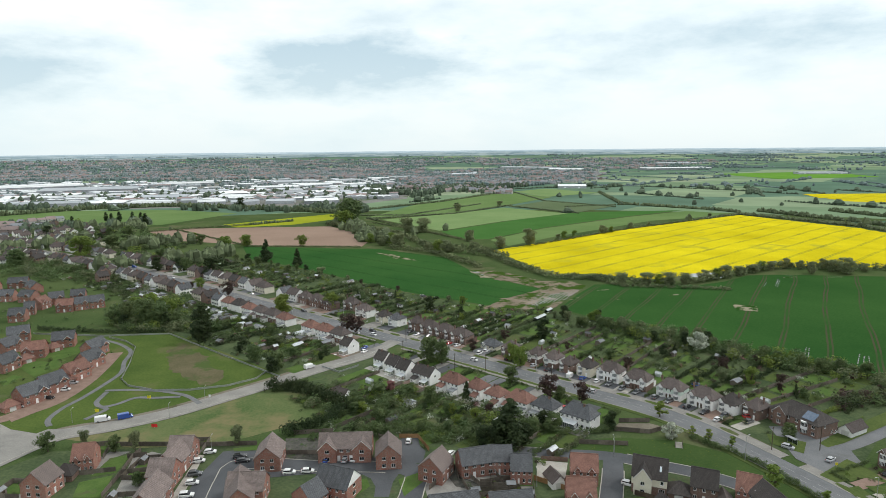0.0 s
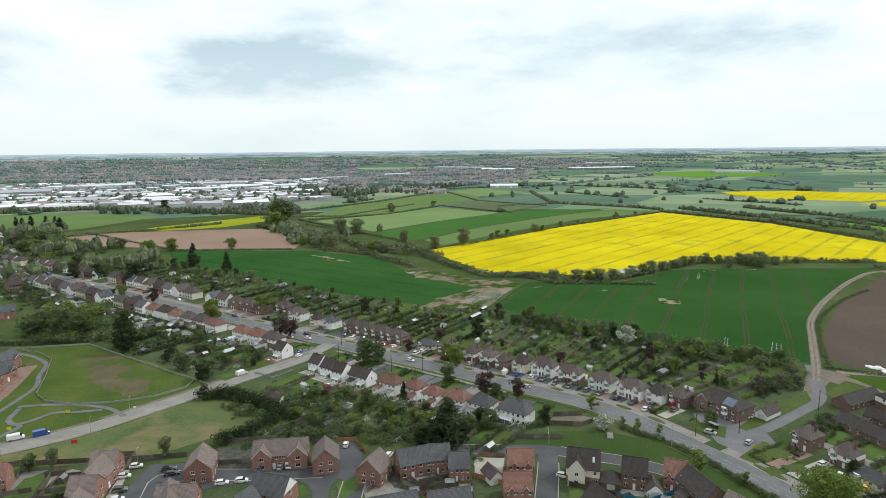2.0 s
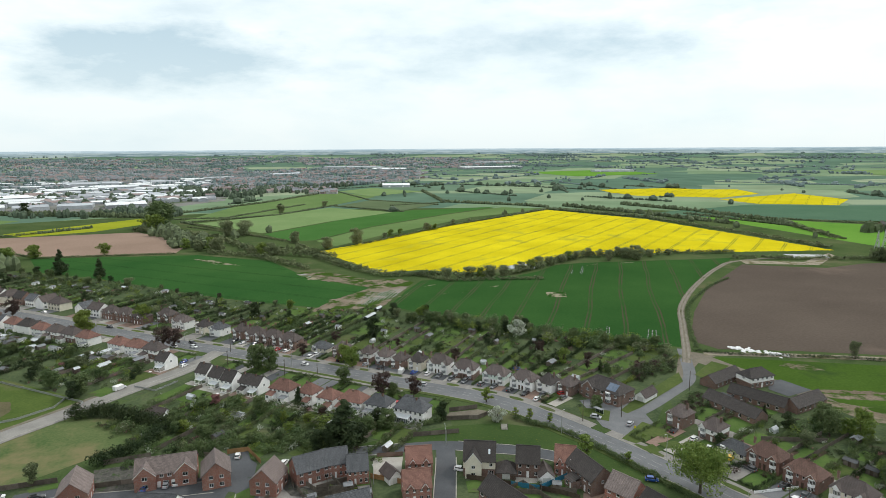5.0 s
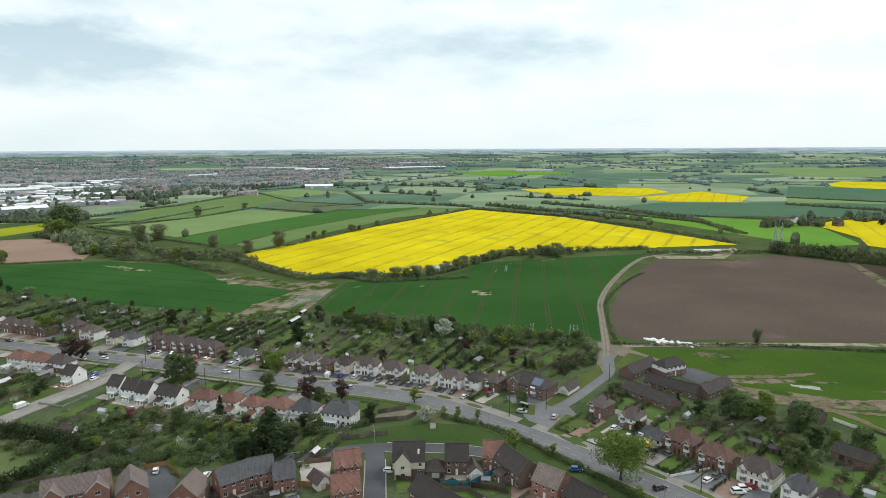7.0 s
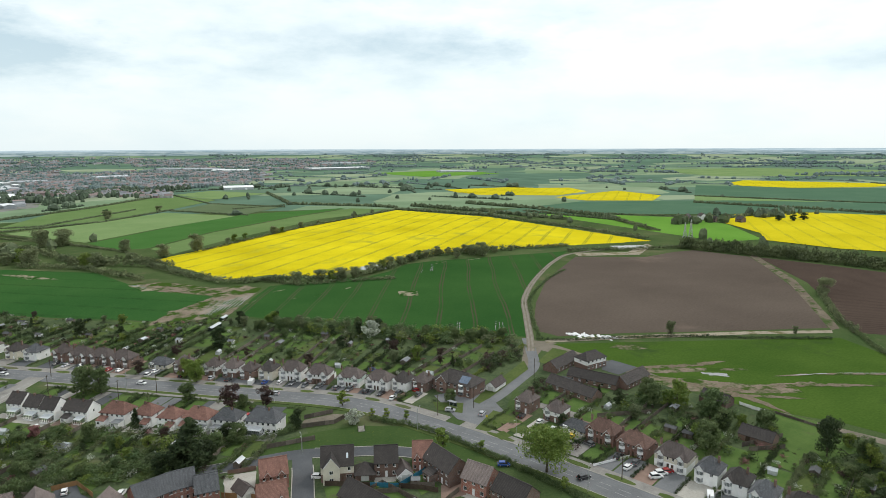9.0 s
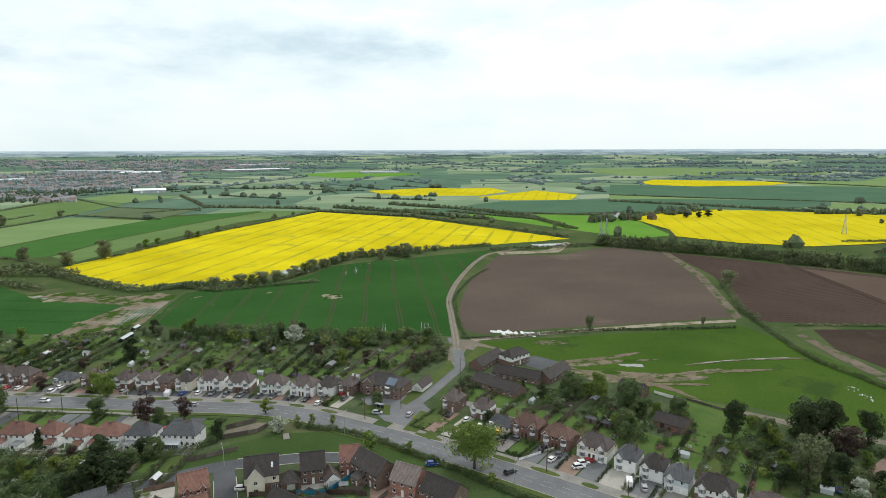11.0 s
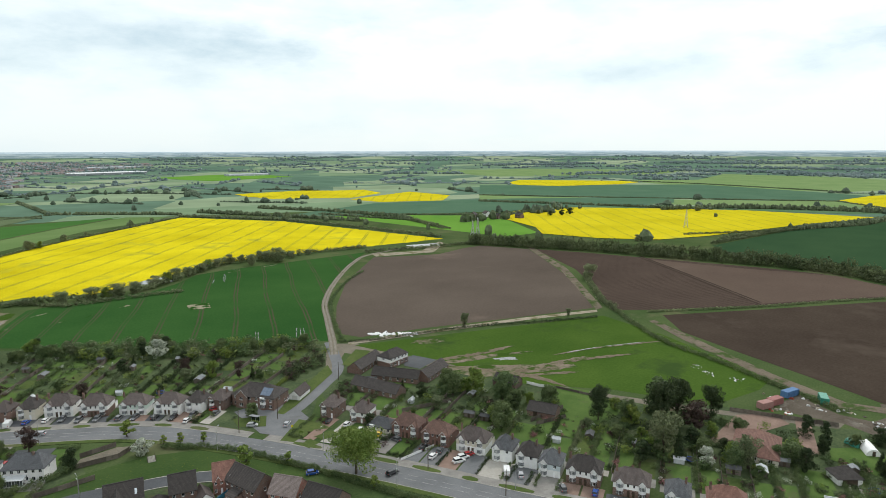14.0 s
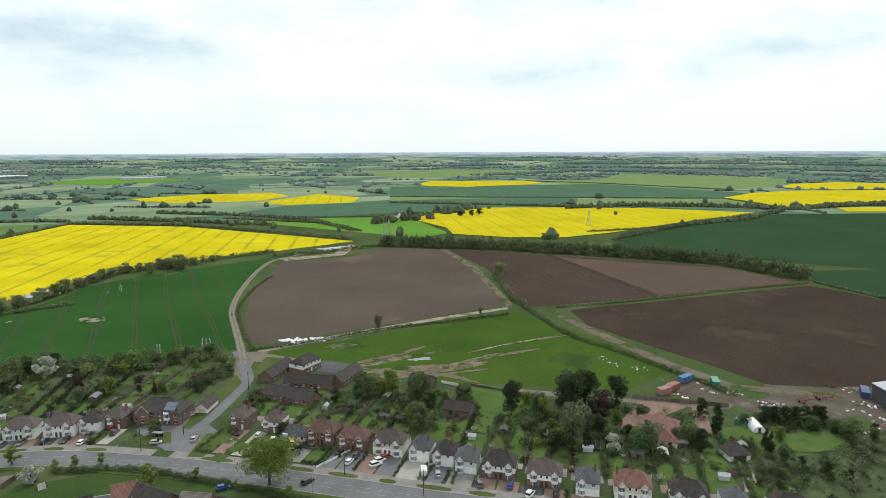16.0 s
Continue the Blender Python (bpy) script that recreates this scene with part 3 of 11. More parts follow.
FIELDS = [
    ("wheat_field", WHEAT2, "dense dark green young wheat beyond the gardens", [(-215.1, 664.3), (-64.5, 636.9), (1.7, 582.9), (28.9, 501.8), (54.2, 466.7), (74.6, 441.7), (55.8, 421.0), (41.2, 406.3), (31.7, 397.0), (-35.1, 446.9), (-126.3, 539.9), (-186.1, 589.1)]),
    ("bare_field", PINKSOIL, "bare pinkish brown soil drilled field", [(-381.5, 802.8), (-342.1, 828.4), (-151.3, 836.9), (-124.1, 793.4), (-78.5, 742.5), (-86.4, 655.7), (-185.2, 666.2), (-317, 717.6)]),
    ("rape_field", YELLOW, "oilseed rape in full yellow flower with tramlines", [(50, 620.9), (96, 660.6), (227.8, 773.8), (440.1, 924.7), (512.9, 761.6), (525, 587.7), (531.8, 473.2), (465.5, 487.2), (376.2, 512.4), (306.8, 521.7), (255.6, 517.2), (216.7, 494.2), (158.6, 476.8), (122.3, 500.9), (87.4, 501.4), (67, 567.9)]),
    ("tramlined_field", WHEAT, "young green wheat crossed by wheel tracks", [(73.9, 388.2), (93.7, 427.2), (113.5, 458.9), (150.9, 458.9), (190.4, 453.0), (214.2, 464.9), (242.3, 486.7), (272.3, 487.2), (324.1, 479.5), (409.1, 467.9), (342, 417.8), (269.4, 349), (233.6, 307.4), (201.2, 262), (162.7, 293.4), (134.8, 324), (100.1, 356.6)]),
    ("ploughed_field", PLOUGH4, "smooth brown ploughed and harrowed soil", [(394.3, 439.7), (419.9, 421.7), (449.0, 405.1), (494.5, 410.8), (518.9, 407.7), (532.6, 356.8), (501.4, 321.4), (433.3, 250.4), (359.1, 188.9), (306.7, 213.2), (254.0, 239.3), (217.2, 253.9), (214.2, 266.0), (227.1, 287.5), (252.3, 318.4), (305.5, 372.9)]),
    ("pasture", PASTURE, "wet green pasture with muddy gateways", [(205.5, 245.3), (345.7, 175.5), (329.6, 129.1), (310, 92.7), (300, 67.5), (279.2, 68.1), (249.8, 77.1), (238, 116.4), (219.5, 145.3), (216.7, 173.9), (216.7, 194.9), (209.1, 222.8)]),
    ("furrowed_field", PLOUGH2, "dark furrowed ploughland below a tall hedge", [(536.7, 351.0), (551.2, 298.8), (561.4, 244.0), (570.8, 193.7), (579.4, 147.4), (581.8, 103.6), (563.9, 61.2), (545.9, 27.5), (493.6, 69.3), (435.4, 111.0), (382.0, 155.7), (361.5, 176.8), (400.6, 205.3), (467.9, 264.8)]),
    ("broad_ploughland", PLOUGH3, "wide brown ploughland beside the farmyard", [(371.1, 148.1), (423.7, 107.9), (479.7, 67.2), (535.5, 25.0), (524.7, -0.3), (510.5, -22.5), (465, -93.9), (307.3, -73.4), (321.4, -17.4), (305.0, 6.7), (296.1, 25.4), (311.2, 56.4), (326.6, 90.9), (343.4, 125.6)]),
    ("far_rape_field", YELLOW2, "rape in yellow flower around a copse and pylon", [(740, 535), (689, 450), (641, 411), (650, 338), (685, 281), (752, 250), (878, 214), (980, 182), (1113, 123), (1111, 199), (1104, 308), (1045, 431), (972, 551), (918, 600), (842, 593)]),
    ("bright_ley", BRIGHT, "bright green grass ley under the power line", [(598.9, 793.2), (745.8, 612.5), (734.3, 527.1), (646.9, 418.7), (593.5, 427.9), (593.6, 515.4)]),
    ("dark_crop_field", DARKG, "dark green cereal beyond the tall hedge", [(679, 222), (859, 194), (994, 146), (1117, 99), (1212, -41), (1255, -110), (674, -131), (643, -26), (637, 44), (632, 115), (627, 185)]),
    ("near_dark_crop", DARKG, "dark green cereal strip by the hedge", [(601.4, 29), (645, -26.1), (634.2, -108.1), (521.8, -90.9), (512.5, -22.5), (551.7, 22.2)]),
    ("pale_strip", PALE, "pale green grass ley", [(-89.3, 909.2), (11.1, 980.6), (106.1, 1077), (194.9, 968.4), (81, 869.6), (-4, 776.3)]),
    ("mid_crop_field", MIDG, "mid green spring crop", [(-2.3, 770.6), (100.2, 886), (211.7, 987), (386.8, 1002.9), (267.7, 917.9), (129, 798.3), (50.3, 700.8), (23.8, 703)]),
    ("side_strip", DULL, "light green pasture strip beside the rape", [(52.5, 695.3), (129.3, 792.2), (267, 909.4), (387.3, 991.1), (449.5, 932.9), (289, 862.8), (126.7, 712.9), (69.2, 650)]),
    ("upper_pasture", DULL, "dull green pasture", [(-116.9, 924.8), (-39.1, 1191.5), (132.8, 1439.1), (163.2, 1457.9), (222.2, 1286.7), (109.2, 1106.5), (18.5, 992.1), (-99.7, 927)]),
    ("upper_ley", PALE, "pale far grass field", [(168.6, 1473.7), (258.7, 1567.1), (353.3, 1404.3), (219.7, 1303.9)]),
    ("brown_pasture", crop("tired_pasture", (0.09, 0.125, 0.065), (0.12, 0.155, 0.085)), "tired brownish green pasture", [(116.3, 1091.8), (203.5, 1209.9), (302.6, 1087.4), (215.5, 984.8)]),
    ("small_rape_strip", crop("thin_rape", (0.20, 0.24, 0.02), (0.30, 0.32, 0.03)), "thin strip of rape coming into flower", [(-307.2, 869.3), (-175.7, 1001.6), (-146.5, 940.8), (-206.4, 860.6), (-276.4, 835.1)]),
    ("west_field", DULL, "green field before the warehouses", [(-790.4, 932.2), (-717.2, 1094.4), (-481.6, 1099.9), (-338.4, 1027), (-393.5, 876.8), (-518.6, 786.3)]),
    ("rape_block_a", YELLOW2, "distant block of yellow rape", [(741.6, 1262.5), (893.1, 1277.4), (1055.8, 1209.3), (1003.7, 1084.8), (863.5, 1026), (732.5, 1131.3)]),
    ("rape_block_b", YELLOW2, "distant block of yellow rape", [(829.6, 994.8), (1077.4, 1067.9), (1049.5, 913.8), (935.8, 832.3), (828.3, 898.6)]),
    ("rape_block_c", YELLOW2, "distant narrow block of yellow rape", [(1528, 1111), (1720, 1191), (1873, 913), (1837, 826), (1688, 823), (1508, 910), (1477, 1023)]),
    ("rape_block_d", YELLOW2, "distant broad block of yellow rape", [(1417, 238), (1617, 205), (1753, 135), (1888, -59), (1948, -165), (1604, -138), (1501, -49), (1364, 30), (1246, 94), (1291, 153)]),
    ("rape_block_e", YELLOW2, "distant narrow block of yellow rape", [(1923, 173), (2090, 163), (2261, 55), (2256, -69), (2290, -192), (2003, -169), (1855, 44), (1854, 144)]),
    ("rape_block_f", YELLOW2, "distant yellow rape by the hedge", [(753.6, 1309.3), (923.1, 1301.2), (976.7, 1245.9), (828.6, 1166.5), (728.1, 1206.9)]),
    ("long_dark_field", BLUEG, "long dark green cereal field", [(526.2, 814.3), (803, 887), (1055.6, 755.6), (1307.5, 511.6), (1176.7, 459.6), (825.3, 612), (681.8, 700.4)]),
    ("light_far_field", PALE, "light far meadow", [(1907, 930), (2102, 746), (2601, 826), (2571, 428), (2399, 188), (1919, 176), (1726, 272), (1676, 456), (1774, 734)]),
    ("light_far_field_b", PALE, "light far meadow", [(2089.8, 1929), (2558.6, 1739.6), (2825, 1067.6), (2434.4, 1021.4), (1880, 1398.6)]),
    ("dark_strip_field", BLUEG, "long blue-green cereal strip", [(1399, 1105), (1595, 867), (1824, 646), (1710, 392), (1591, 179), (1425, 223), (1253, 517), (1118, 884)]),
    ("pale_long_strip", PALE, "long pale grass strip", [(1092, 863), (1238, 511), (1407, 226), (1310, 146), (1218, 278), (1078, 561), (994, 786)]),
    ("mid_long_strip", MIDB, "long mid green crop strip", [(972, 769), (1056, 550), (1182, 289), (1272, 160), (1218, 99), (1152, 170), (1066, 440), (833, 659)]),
    ("upper_rape", YELLOW2, "narrow strip of distant rape", [(1284, 28), (1342, -45), (1400, -121), (1288, -112), (1212, 10)]),
    ("green_far_field", BRIGHT, "far bright green field", [(991.4, 2299.4), (1420.2, 2364.2), (1382, 1974.4), (1017.3, 1910.6)]),
]
sheet("rough_grassland", [(1050 * math.sin(radians(k)), 1050 * math.cos(radians(k))) for k in range(-60, 116, 5)] + [(150, -90), (-150, -60)], 0.012, GRASS, "rough grass between the fields and gardens", "ground")
for i, (nm, mat, lab, pts) in enumerate(FIELDS):
    sheet(nm, ragged(pts, 2.6, 5.0) if nm == "rape_field" else pts, 0.06 + (0.004 * (i % 7) if math.hypot(*pts[0]) < 900 else 0.06 * (i % 9)), mat, lab, "field")

BANK = surface("dandelion_grass", (0.037, 0.068, 0.022), (0.06, 0.094, 0.031), 0.06, 1.2, 0.9, 0.5, patch=(0.05, 0.6, (0.09, 0.115, 0.045)), spots=(2.6, 0.69, (0.19, 0.18, 0.03)))
sheet("harrowed_wedge", [(554.9, 236.2), (563.3, 165.3), (580.2, 91.7), (546.0, 31.3), (497.7, 70.0), (441.6, 110.7)], 0.105, PLOUGH, "lighter harrowed wedge of ploughland", "field")
for k_ in (0.0, 7.0):
    ribbon("furrow", [(x + k_, y + k_ * 0.3) for x, y in smooth([(561.2, 250.8), (493.7, 172.3), (438.1, 109.8)], 8)], -0.9, 0.9, 0.112, 0.114, surface("dark_furrow", (0.04, 0.031, 0.025), (0.056, 0.043, 0.035), 0.1, 1.0, 0.95, 0.5), label="dark double furrow along the wedge", category="furrow")
YARDMUD = surface("trodden_yard_mud", (0.085, 0.072, 0.057), (0.14, 0.12, 0.098), 0.08, 1.5, 0.9, 0.4, patch=(0.05, 0.56, (0.19, 0.175, 0.15)))
PLAYGREEN = surface("worn_playing_grass", (0.054, 0.088, 0.025), (0.095, 0.13, 0.036), 0.04, 1.0, 0.9, 0.5, patch=(0.02, 0.56, (0.125, 0.112, 0.066)))
# open ground round the houses
LANDS = [
    ("south_gardens", GARDEN, "overgrown back gardens on a slope", [(-35.6, 300.3), (28, 260.6), (64.5, 222.3), (62.7, 208.4), (27.6, 200.7), (6.2, 199.1), (-30.2, 212.7), (-57.6, 225.3), (-69.9, 256.7), (-48.8, 276.8)]),
    ("west_gardens", GARDEN, "terrace back gardens", [(-216.1, 483.2), (-90.2, 364.4), (-34.7, 291.9), (-57.8, 269.8), (-80.4, 277.7), (-156, 343.4), (-223.3, 411.3)]),
    ("east_gardens", GARDEN, "long back gardens behind detached houses", [(158.9, 215.4), (197.2, 235.1), (207.9, 182.7), (226.6, 122.2), (251.9, 71.5), (256.2, 43.3), (274.1, -4.1), (262.8, -36.7), (187.8, -29), (163.1, 25.4), (179.2, 92.1), (168, 159.7), (139.3, 177.3)]),
    ("playing_green", PLAYGREEN, "park grass with worn tracks and a fenced knoll", [(-185.1, 228.3), (-179.1, 259.7), (-198.9, 334.2), (-156.9, 345.7), (-111.5, 307.2), (-75.9, 275.4), (-78.5, 261.5), (-100.9, 242.4), (-134.9, 220.7), (-150.6, 215.5)]),
    ("mown_field", DRYLAWN, "mown paddock with dry patches", [(-77.3, 256.9), (-53.9, 250.1), (-41.3, 231), (-56.8, 221.8), (-77.3, 207.2), (-105.6, 203.6), (-142.8, 213), (-122.4, 217.1), (-101.1, 231.5)]),
    ("meadow_bank", BANK, "grass bank with dandelions", [(13.9, 199), (32, 204.7), (60.7, 208.4), (79.8, 205.8), (101, 192.4), (112.9, 174.7), (119.8, 157.7), (98.4, 150.5), (89.3, 179.1), (69.2, 191.9), (49.6, 195.8)]),
    ("estate_ground", GARDEN, "small lawns of the new estate", [(-166.2, 162.8), (-136.1, 202.2), (-90.6, 205.3), (-25.1, 203.9), (13.9, 199), (51.5, 195.8), (82.8, 184.4), (101.4, 163.5), (86.8, 120.7), (-136.5, 123.8)]),
    ("west_estate_ground", PARK, "small lawns of the western estate", [(-220.5, 221.8), (-164.6, 230.4), (-163.4, 295.9), (-202, 339.6), (-271.4, 347.5), (-328.2, 338.7)]),
    ("farm_yard", GRAVEL, "muddy farm lane and yard", [(197.4, 258.8), (207.9, 247.5), (207.7, 234.7), (216.7, 204.8), (222.3, 174.2), (229.4, 123.8), (246.3, 74.5), (265.3, 34.3), (258.1, 35.2), (233.6, 94.1), (216.3, 169.6), (206.4, 198.8), (194.2, 239.8), (160.8, 212.4)]),
    ("scrap_yard", YARDMUD, "gravel builders yard with stacked goods", [(269.1, 58.0), (284.8, 53.9), (278.8, 48.1), (272.8, 37.4), (273.8, 26.6), (282.1, 23.1), (295.6, 27.4), (299.3, 16.5), (306.2, 0.6), (312.3, -3.7), (317.8, -17.4), (267.0, -16.0), (279.4, -8.1), (267.7, 1.8), (268.8, 12.4), (260.6, 25.0), (264.4, 34.3), (262.2, 46.8), (262.7, 55.5)]),
]
for i, (nm, mat, lab, pts) in enumerate(LANDS):
    sheet(nm, pts, 0.03 + 0.004 * i, mat, lab, "ground")

# ---- roads ----
SOILYARD = surface("back_yard_ground", (0.055, 0.055, 0.05), (0.13, 0.125, 0.11), 0.4, 2.0, 0.9, 0.4, patch=(0.3, 0.55, (0.05, 0.08, 0.03)))
PATHTAR = surface("path_tarmac", (0.125, 0.128, 0.13), (0.19, 0.193, 0.195), 0.2, 3.0, 0.9, 0.2)
LANECON = surface("dusty_lane_surface", (0.20, 0.193, 0.18), (0.30, 0.29, 0.268), 0.1, 2.5, 0.9, 0.2, patch=(0.05, 0.58, (0.17, 0.165, 0.155)))
MAIN = smooth([(-656.2, 770.9), (-427, 644.2), (-335.5, 585.7), (-260.2, 529.1), (-157.3, 441.6), (-61.8, 357.2), (3.9, 300), (52.1, 257.3)] + [(86.8, 224.9), (105.8, 190), (121.1, 152.5), (130.8, 125.2), (139.3, 99.4), (150.6, 68.2), (164.2, 32.8)], 3.0)
LANE = smooth([(-26.1, 324.2), (-41.3, 300.5), (-60.3, 282.4), (-76.9, 264.8), (-91.9, 249.9), (-108.8, 233.8), (-125.4, 222.9), (-141.9, 214.8), (-150.6, 197.7), (-159.7, 174.3)], 3.0)
FARM = smooth([(119, 193.7), (137.8, 200.2), (159.2, 211.9), (176.2, 223), (190.2, 243.5), (200, 259.6)], 2.5)
TRACK = smooth([(188.9, 241.6), (201.5, 258.5), (228.1, 296.8), (253.8, 332.5), (299.6, 379), (363.2, 432.4), (408, 455.1), (502.2, 454)], 4.0)
CRES = smooth([(97.4, 162.2), (91.7, 173.2), (80.3, 182.7), (66.5, 189.4), (54.2, 194.9), (32.9, 197.7), (14, 200.6)], 2.5)
STEM = smooth([(56.2, 195.7), (52.9, 183.2), (48.9, 170.4), (42.2, 149)], 2.5)
COURT = smooth([(-65, 153.2), (-68.8, 182.2), (-66.6, 192.1), (-42, 190.2), (-12.4, 187.4), (-10, 174.6), (-13.8, 157.4)], 2.5)
COURT2 = smooth([(-15.1, 187.4), (-14, 199.6), (-16.5, 208)], 2.5)
WESTR = smooth([(-179.4, 220.8), (-168.6, 233.1), (-161.4, 246.9), (-161.7, 272.8), (-168.7, 309)], 2.5)
PATHA = smooth([(-149.1, 222.4), (-153.2, 228.2), (-154.2, 238.5), (-152.2, 249.6), (-151.0, 264.5), (-151.2, 279.7), (-157.2, 295.0), (-161.5, 310.0), (-172.8, 322.4), (-186.7, 331.4)], 2.0)
PATHB = smooth([(-146.7, 257.4), (-136.0, 257.9), (-125.0, 256.8), (-115.3, 253.9), (-107.5, 249.7), (-100.1, 242.4)], 2.0)
PATHC = smooth([(-145.1, 255.5), (-144.6, 250.7), (-143.4, 244.3), (-138.9, 240.0), (-134.2, 242.3), (-129.5, 249.0), (-121.3, 248.8), (-111.1, 249.8)], 2.0)
PATHD = smooth([(-139.0, 239.8), (-135.6, 237.6), (-137.0, 233.0), (-138.9, 227.9)], 2.0)
J1, J2 = Vector(LANE[0]), Vector(FARM[0])
NORTH_EDGE = [(-263.6, 633.8), (-189.6, 583.2), (-125.7, 537.2), (-34.9, 445), (36, 387.2)] + [(74.2, 381), (99.1, 352.9), (133.4, 320.8), (161.1, 290.7), (197.7, 259.3), (190.8, 244.4)]
FRONT = [p for p in offsets(MAIN, 10.4)[::5] if NORTH_EDGE[0][0] - 40 < p[0] < FARM[4][0]]
NORTH_LAND = NORTH_EDGE + FRONT[::-1]
sheet("north_gardens", NORTH_LAND, 0.035, GARDEN, "long back gardens with lawns and beds", "ground")
ribbon("main_road", MAIN, -5.2, 5.2, 0.08, 0.09, TARMAC, label="wide worn grey tarmac main road", category="road")
ribbon("west_lane", LANE, -4.0, 4.0, 0.09, 0.10, LANECON, label="pale dusty lane under construction", category="road")
ribbon("farm_lane", FARM, -2.7, 2.7, 0.09, 0.10, TARMAC, label="grey lane leading to the farm", category="road")
for s_ in (-1, 1):
    ribbon("wheel_track", TRACK, s_ * 0.45, s_ * 1.5, 0.12, 0.125, surface("pale_stony_track", (0.175, 0.158, 0.13), (0.26, 0.236, 0.198), 0.2, 2.0, 0.95, 0.3, patch=(0.12, 0.62, (0.12, 0.12, 0.07))), label="pale stony wheel track between grass", category="track")
ribbon("field_track", TRACK, -2.1, 2.1, 0.10, 0.11, GRAVEL, label="stony field track with grassy edge", category="road")
for nm, ln, w in (("estate_road", CRES, 3.2), ("estate_stem", STEM, 3.2), ("estate_court", COURT, 3.4), ("estate_mews", COURT2, 5.0)):
    ribbon(nm, ln, -w, w, 0.13, 0.14 + 0.012 * ("estate_road", "estate_stem", "estate_court", "estate_mews").index(nm), NEWTARMAC, label="dark tarmac estate road", category="road")
ribbon("brick_road", WESTR, -3.6, 3.6, 0.13, 0.14, BLOCKRED, label="pink block paved shared road", category="road")
for k, ln in enumerate((PATHA, PATHB, PATHC, PATHD)):
    ribbon("park_path", ln, -1.05, 1.05, 0.13, 0.14 + 0.012 * k, PATHTAR, label="grey tarmac park path", category="path")


def clear_of(points, r):
    return lambda x, y: all(math.hypot(x - p[0], y - p[1]) > r for p in points)


NEARJ = clear_of([LANE[0], LANE[2]], 11)
FARJ = clear_of([FARM[0], FARM[3]], 14)
ribbon("kerb", MAIN, 5.2, 5.4, 0.05, 0.2, CONCRETE, FARJ, label="concrete kerb of the main road", category="kerb")
ribbon("kerb", MAIN, -5.2, -5.4, 0.05, 0.2, CONCRETE, NEARJ, label="concrete kerb of the main road", category="kerb")
ribbon("verge", MAIN, 5.4, 7.9, 0.12, 0.19, PAVING, FARJ, label="pale verge crossed by drive entries", category="verge")
ribbon("footway", MAIN, 7.9, 9.5, 0.12, 0.2, PAVING, FARJ, label="paved footway before the houses", category="pavement")
ribbon("verge", MAIN, -5.4, -7.6, 0.12, 0.19, PARK, NEARJ, label="grass verge with young trees", category="verge")
ribbon("footway", MAIN, -7.6, -9.4, 0.12, 0.2, PAVING, lambda x, y: NEARJ(x, y) and x < 55, label="paved footway", category="pavement")
ribbon("lane_edge", LANE, -4.0, -6.2, 0.06, 0.07, GRAVEL, clear_of([LANE[0]], 16), label="bare dirt edge of the lane", category="verge")
ribbon("kerb", LANE, 4.0, 4.2, 0.05, 0.2, CONCRETE, clear_of([MAIN[0]], 1), label="concrete kerb of the lane", category="kerb")
ribbon("footway", LANE, 4.2, 6.0, 0.1, 0.19, PAVING, clear_of([LANE[0]], 14), label="pale footway of the lane", category="pavement")
for ln, w in ((CRES, 3.2), (STEM, 3.2), (COURT, 3.4)):
    for s in (1, -1):
        ribbon("estate_kerb", ln, s * w, s * (w + 0.3), 0.1, 0.24, CONCRETE, clear_of([CRES[len(CRES) // 2 + 4], STEM[0], STEM[1], COURT2[0], COURT2[2]], 6.5), label="pale concrete kerb", category="kerb")


def grass_islands():
    k = 0
    for x, y, a in along(offsets(MAIN, 6.65), 15.0, 4.0):
        if math.hypot(x, y) > 420 or not FARJ(x, y):
            continue
        mb = MB()
        L, W = 4.2 + 1.6 * math.sin(k * 2.3), 1.25
        ring = [(L * math.cos(t) if abs(math.cos(t)) < 0.8 else math.copysign(L, math.cos(t)), W * math.sin(t), 0) for t in [math.pi * 2 * i / 14 for i in range(14)]]
        mb.slab([(px, py, 0.24) for px, py, _ in ring], 0.12)
        o = part("grass_island", mb, PARK)
        o.matrix_world = pose(x, y, 0, 0, 0, math.degrees(a))
        tagged(o, "oval grass island in the paved verge", "verge", "verge islands", "structure")
        k += 1


grass_islands()


def markings():
    mb = MB()

    def dash(x, y, a, ln, w):
        c, s = math.cos(a), math.sin(a)
        mb.face([(x + c * u - s * v, y + s * u + c * v, 0.105) for u, v in ((-ln / 2, -w / 2), (ln / 2, -w / 2), (ln / 2, w / 2), (-ln / 2, w / 2))])

    for x, y, a in along(MAIN, 6.0):
        if math.hypot(x, y) > 480:
            continue
        for s in (-1.2, 1.2):
            dash(x - math.sin(a) * s, y + math.cos(a) * s, a, 4.0, 0.10)
    o = part("road_markings", mb, WHITELINE)
    tagged(o, "worn white centre lines on the road", "road marking", "", "structure")
    mb2 = MB()
    mb, keep = mb2, mb
    for x, y, a in along(offsets(LANE, 1.2), 3.0, 8):
        if math.hypot(x - J1.x, y - J1.y) < 45:
            dash(x, y, a, 3.0, 0.18)
    if mb2.f:
        for i, v in enumerate(mb2.v):
            mb2.v[i] = (v[0], v[1], 0.115)
        o = part("lane_edge_line", mb2, WHITELINE)
        tagged(o, "white edge line of the lane", "road marking", "", "structure")


markings()

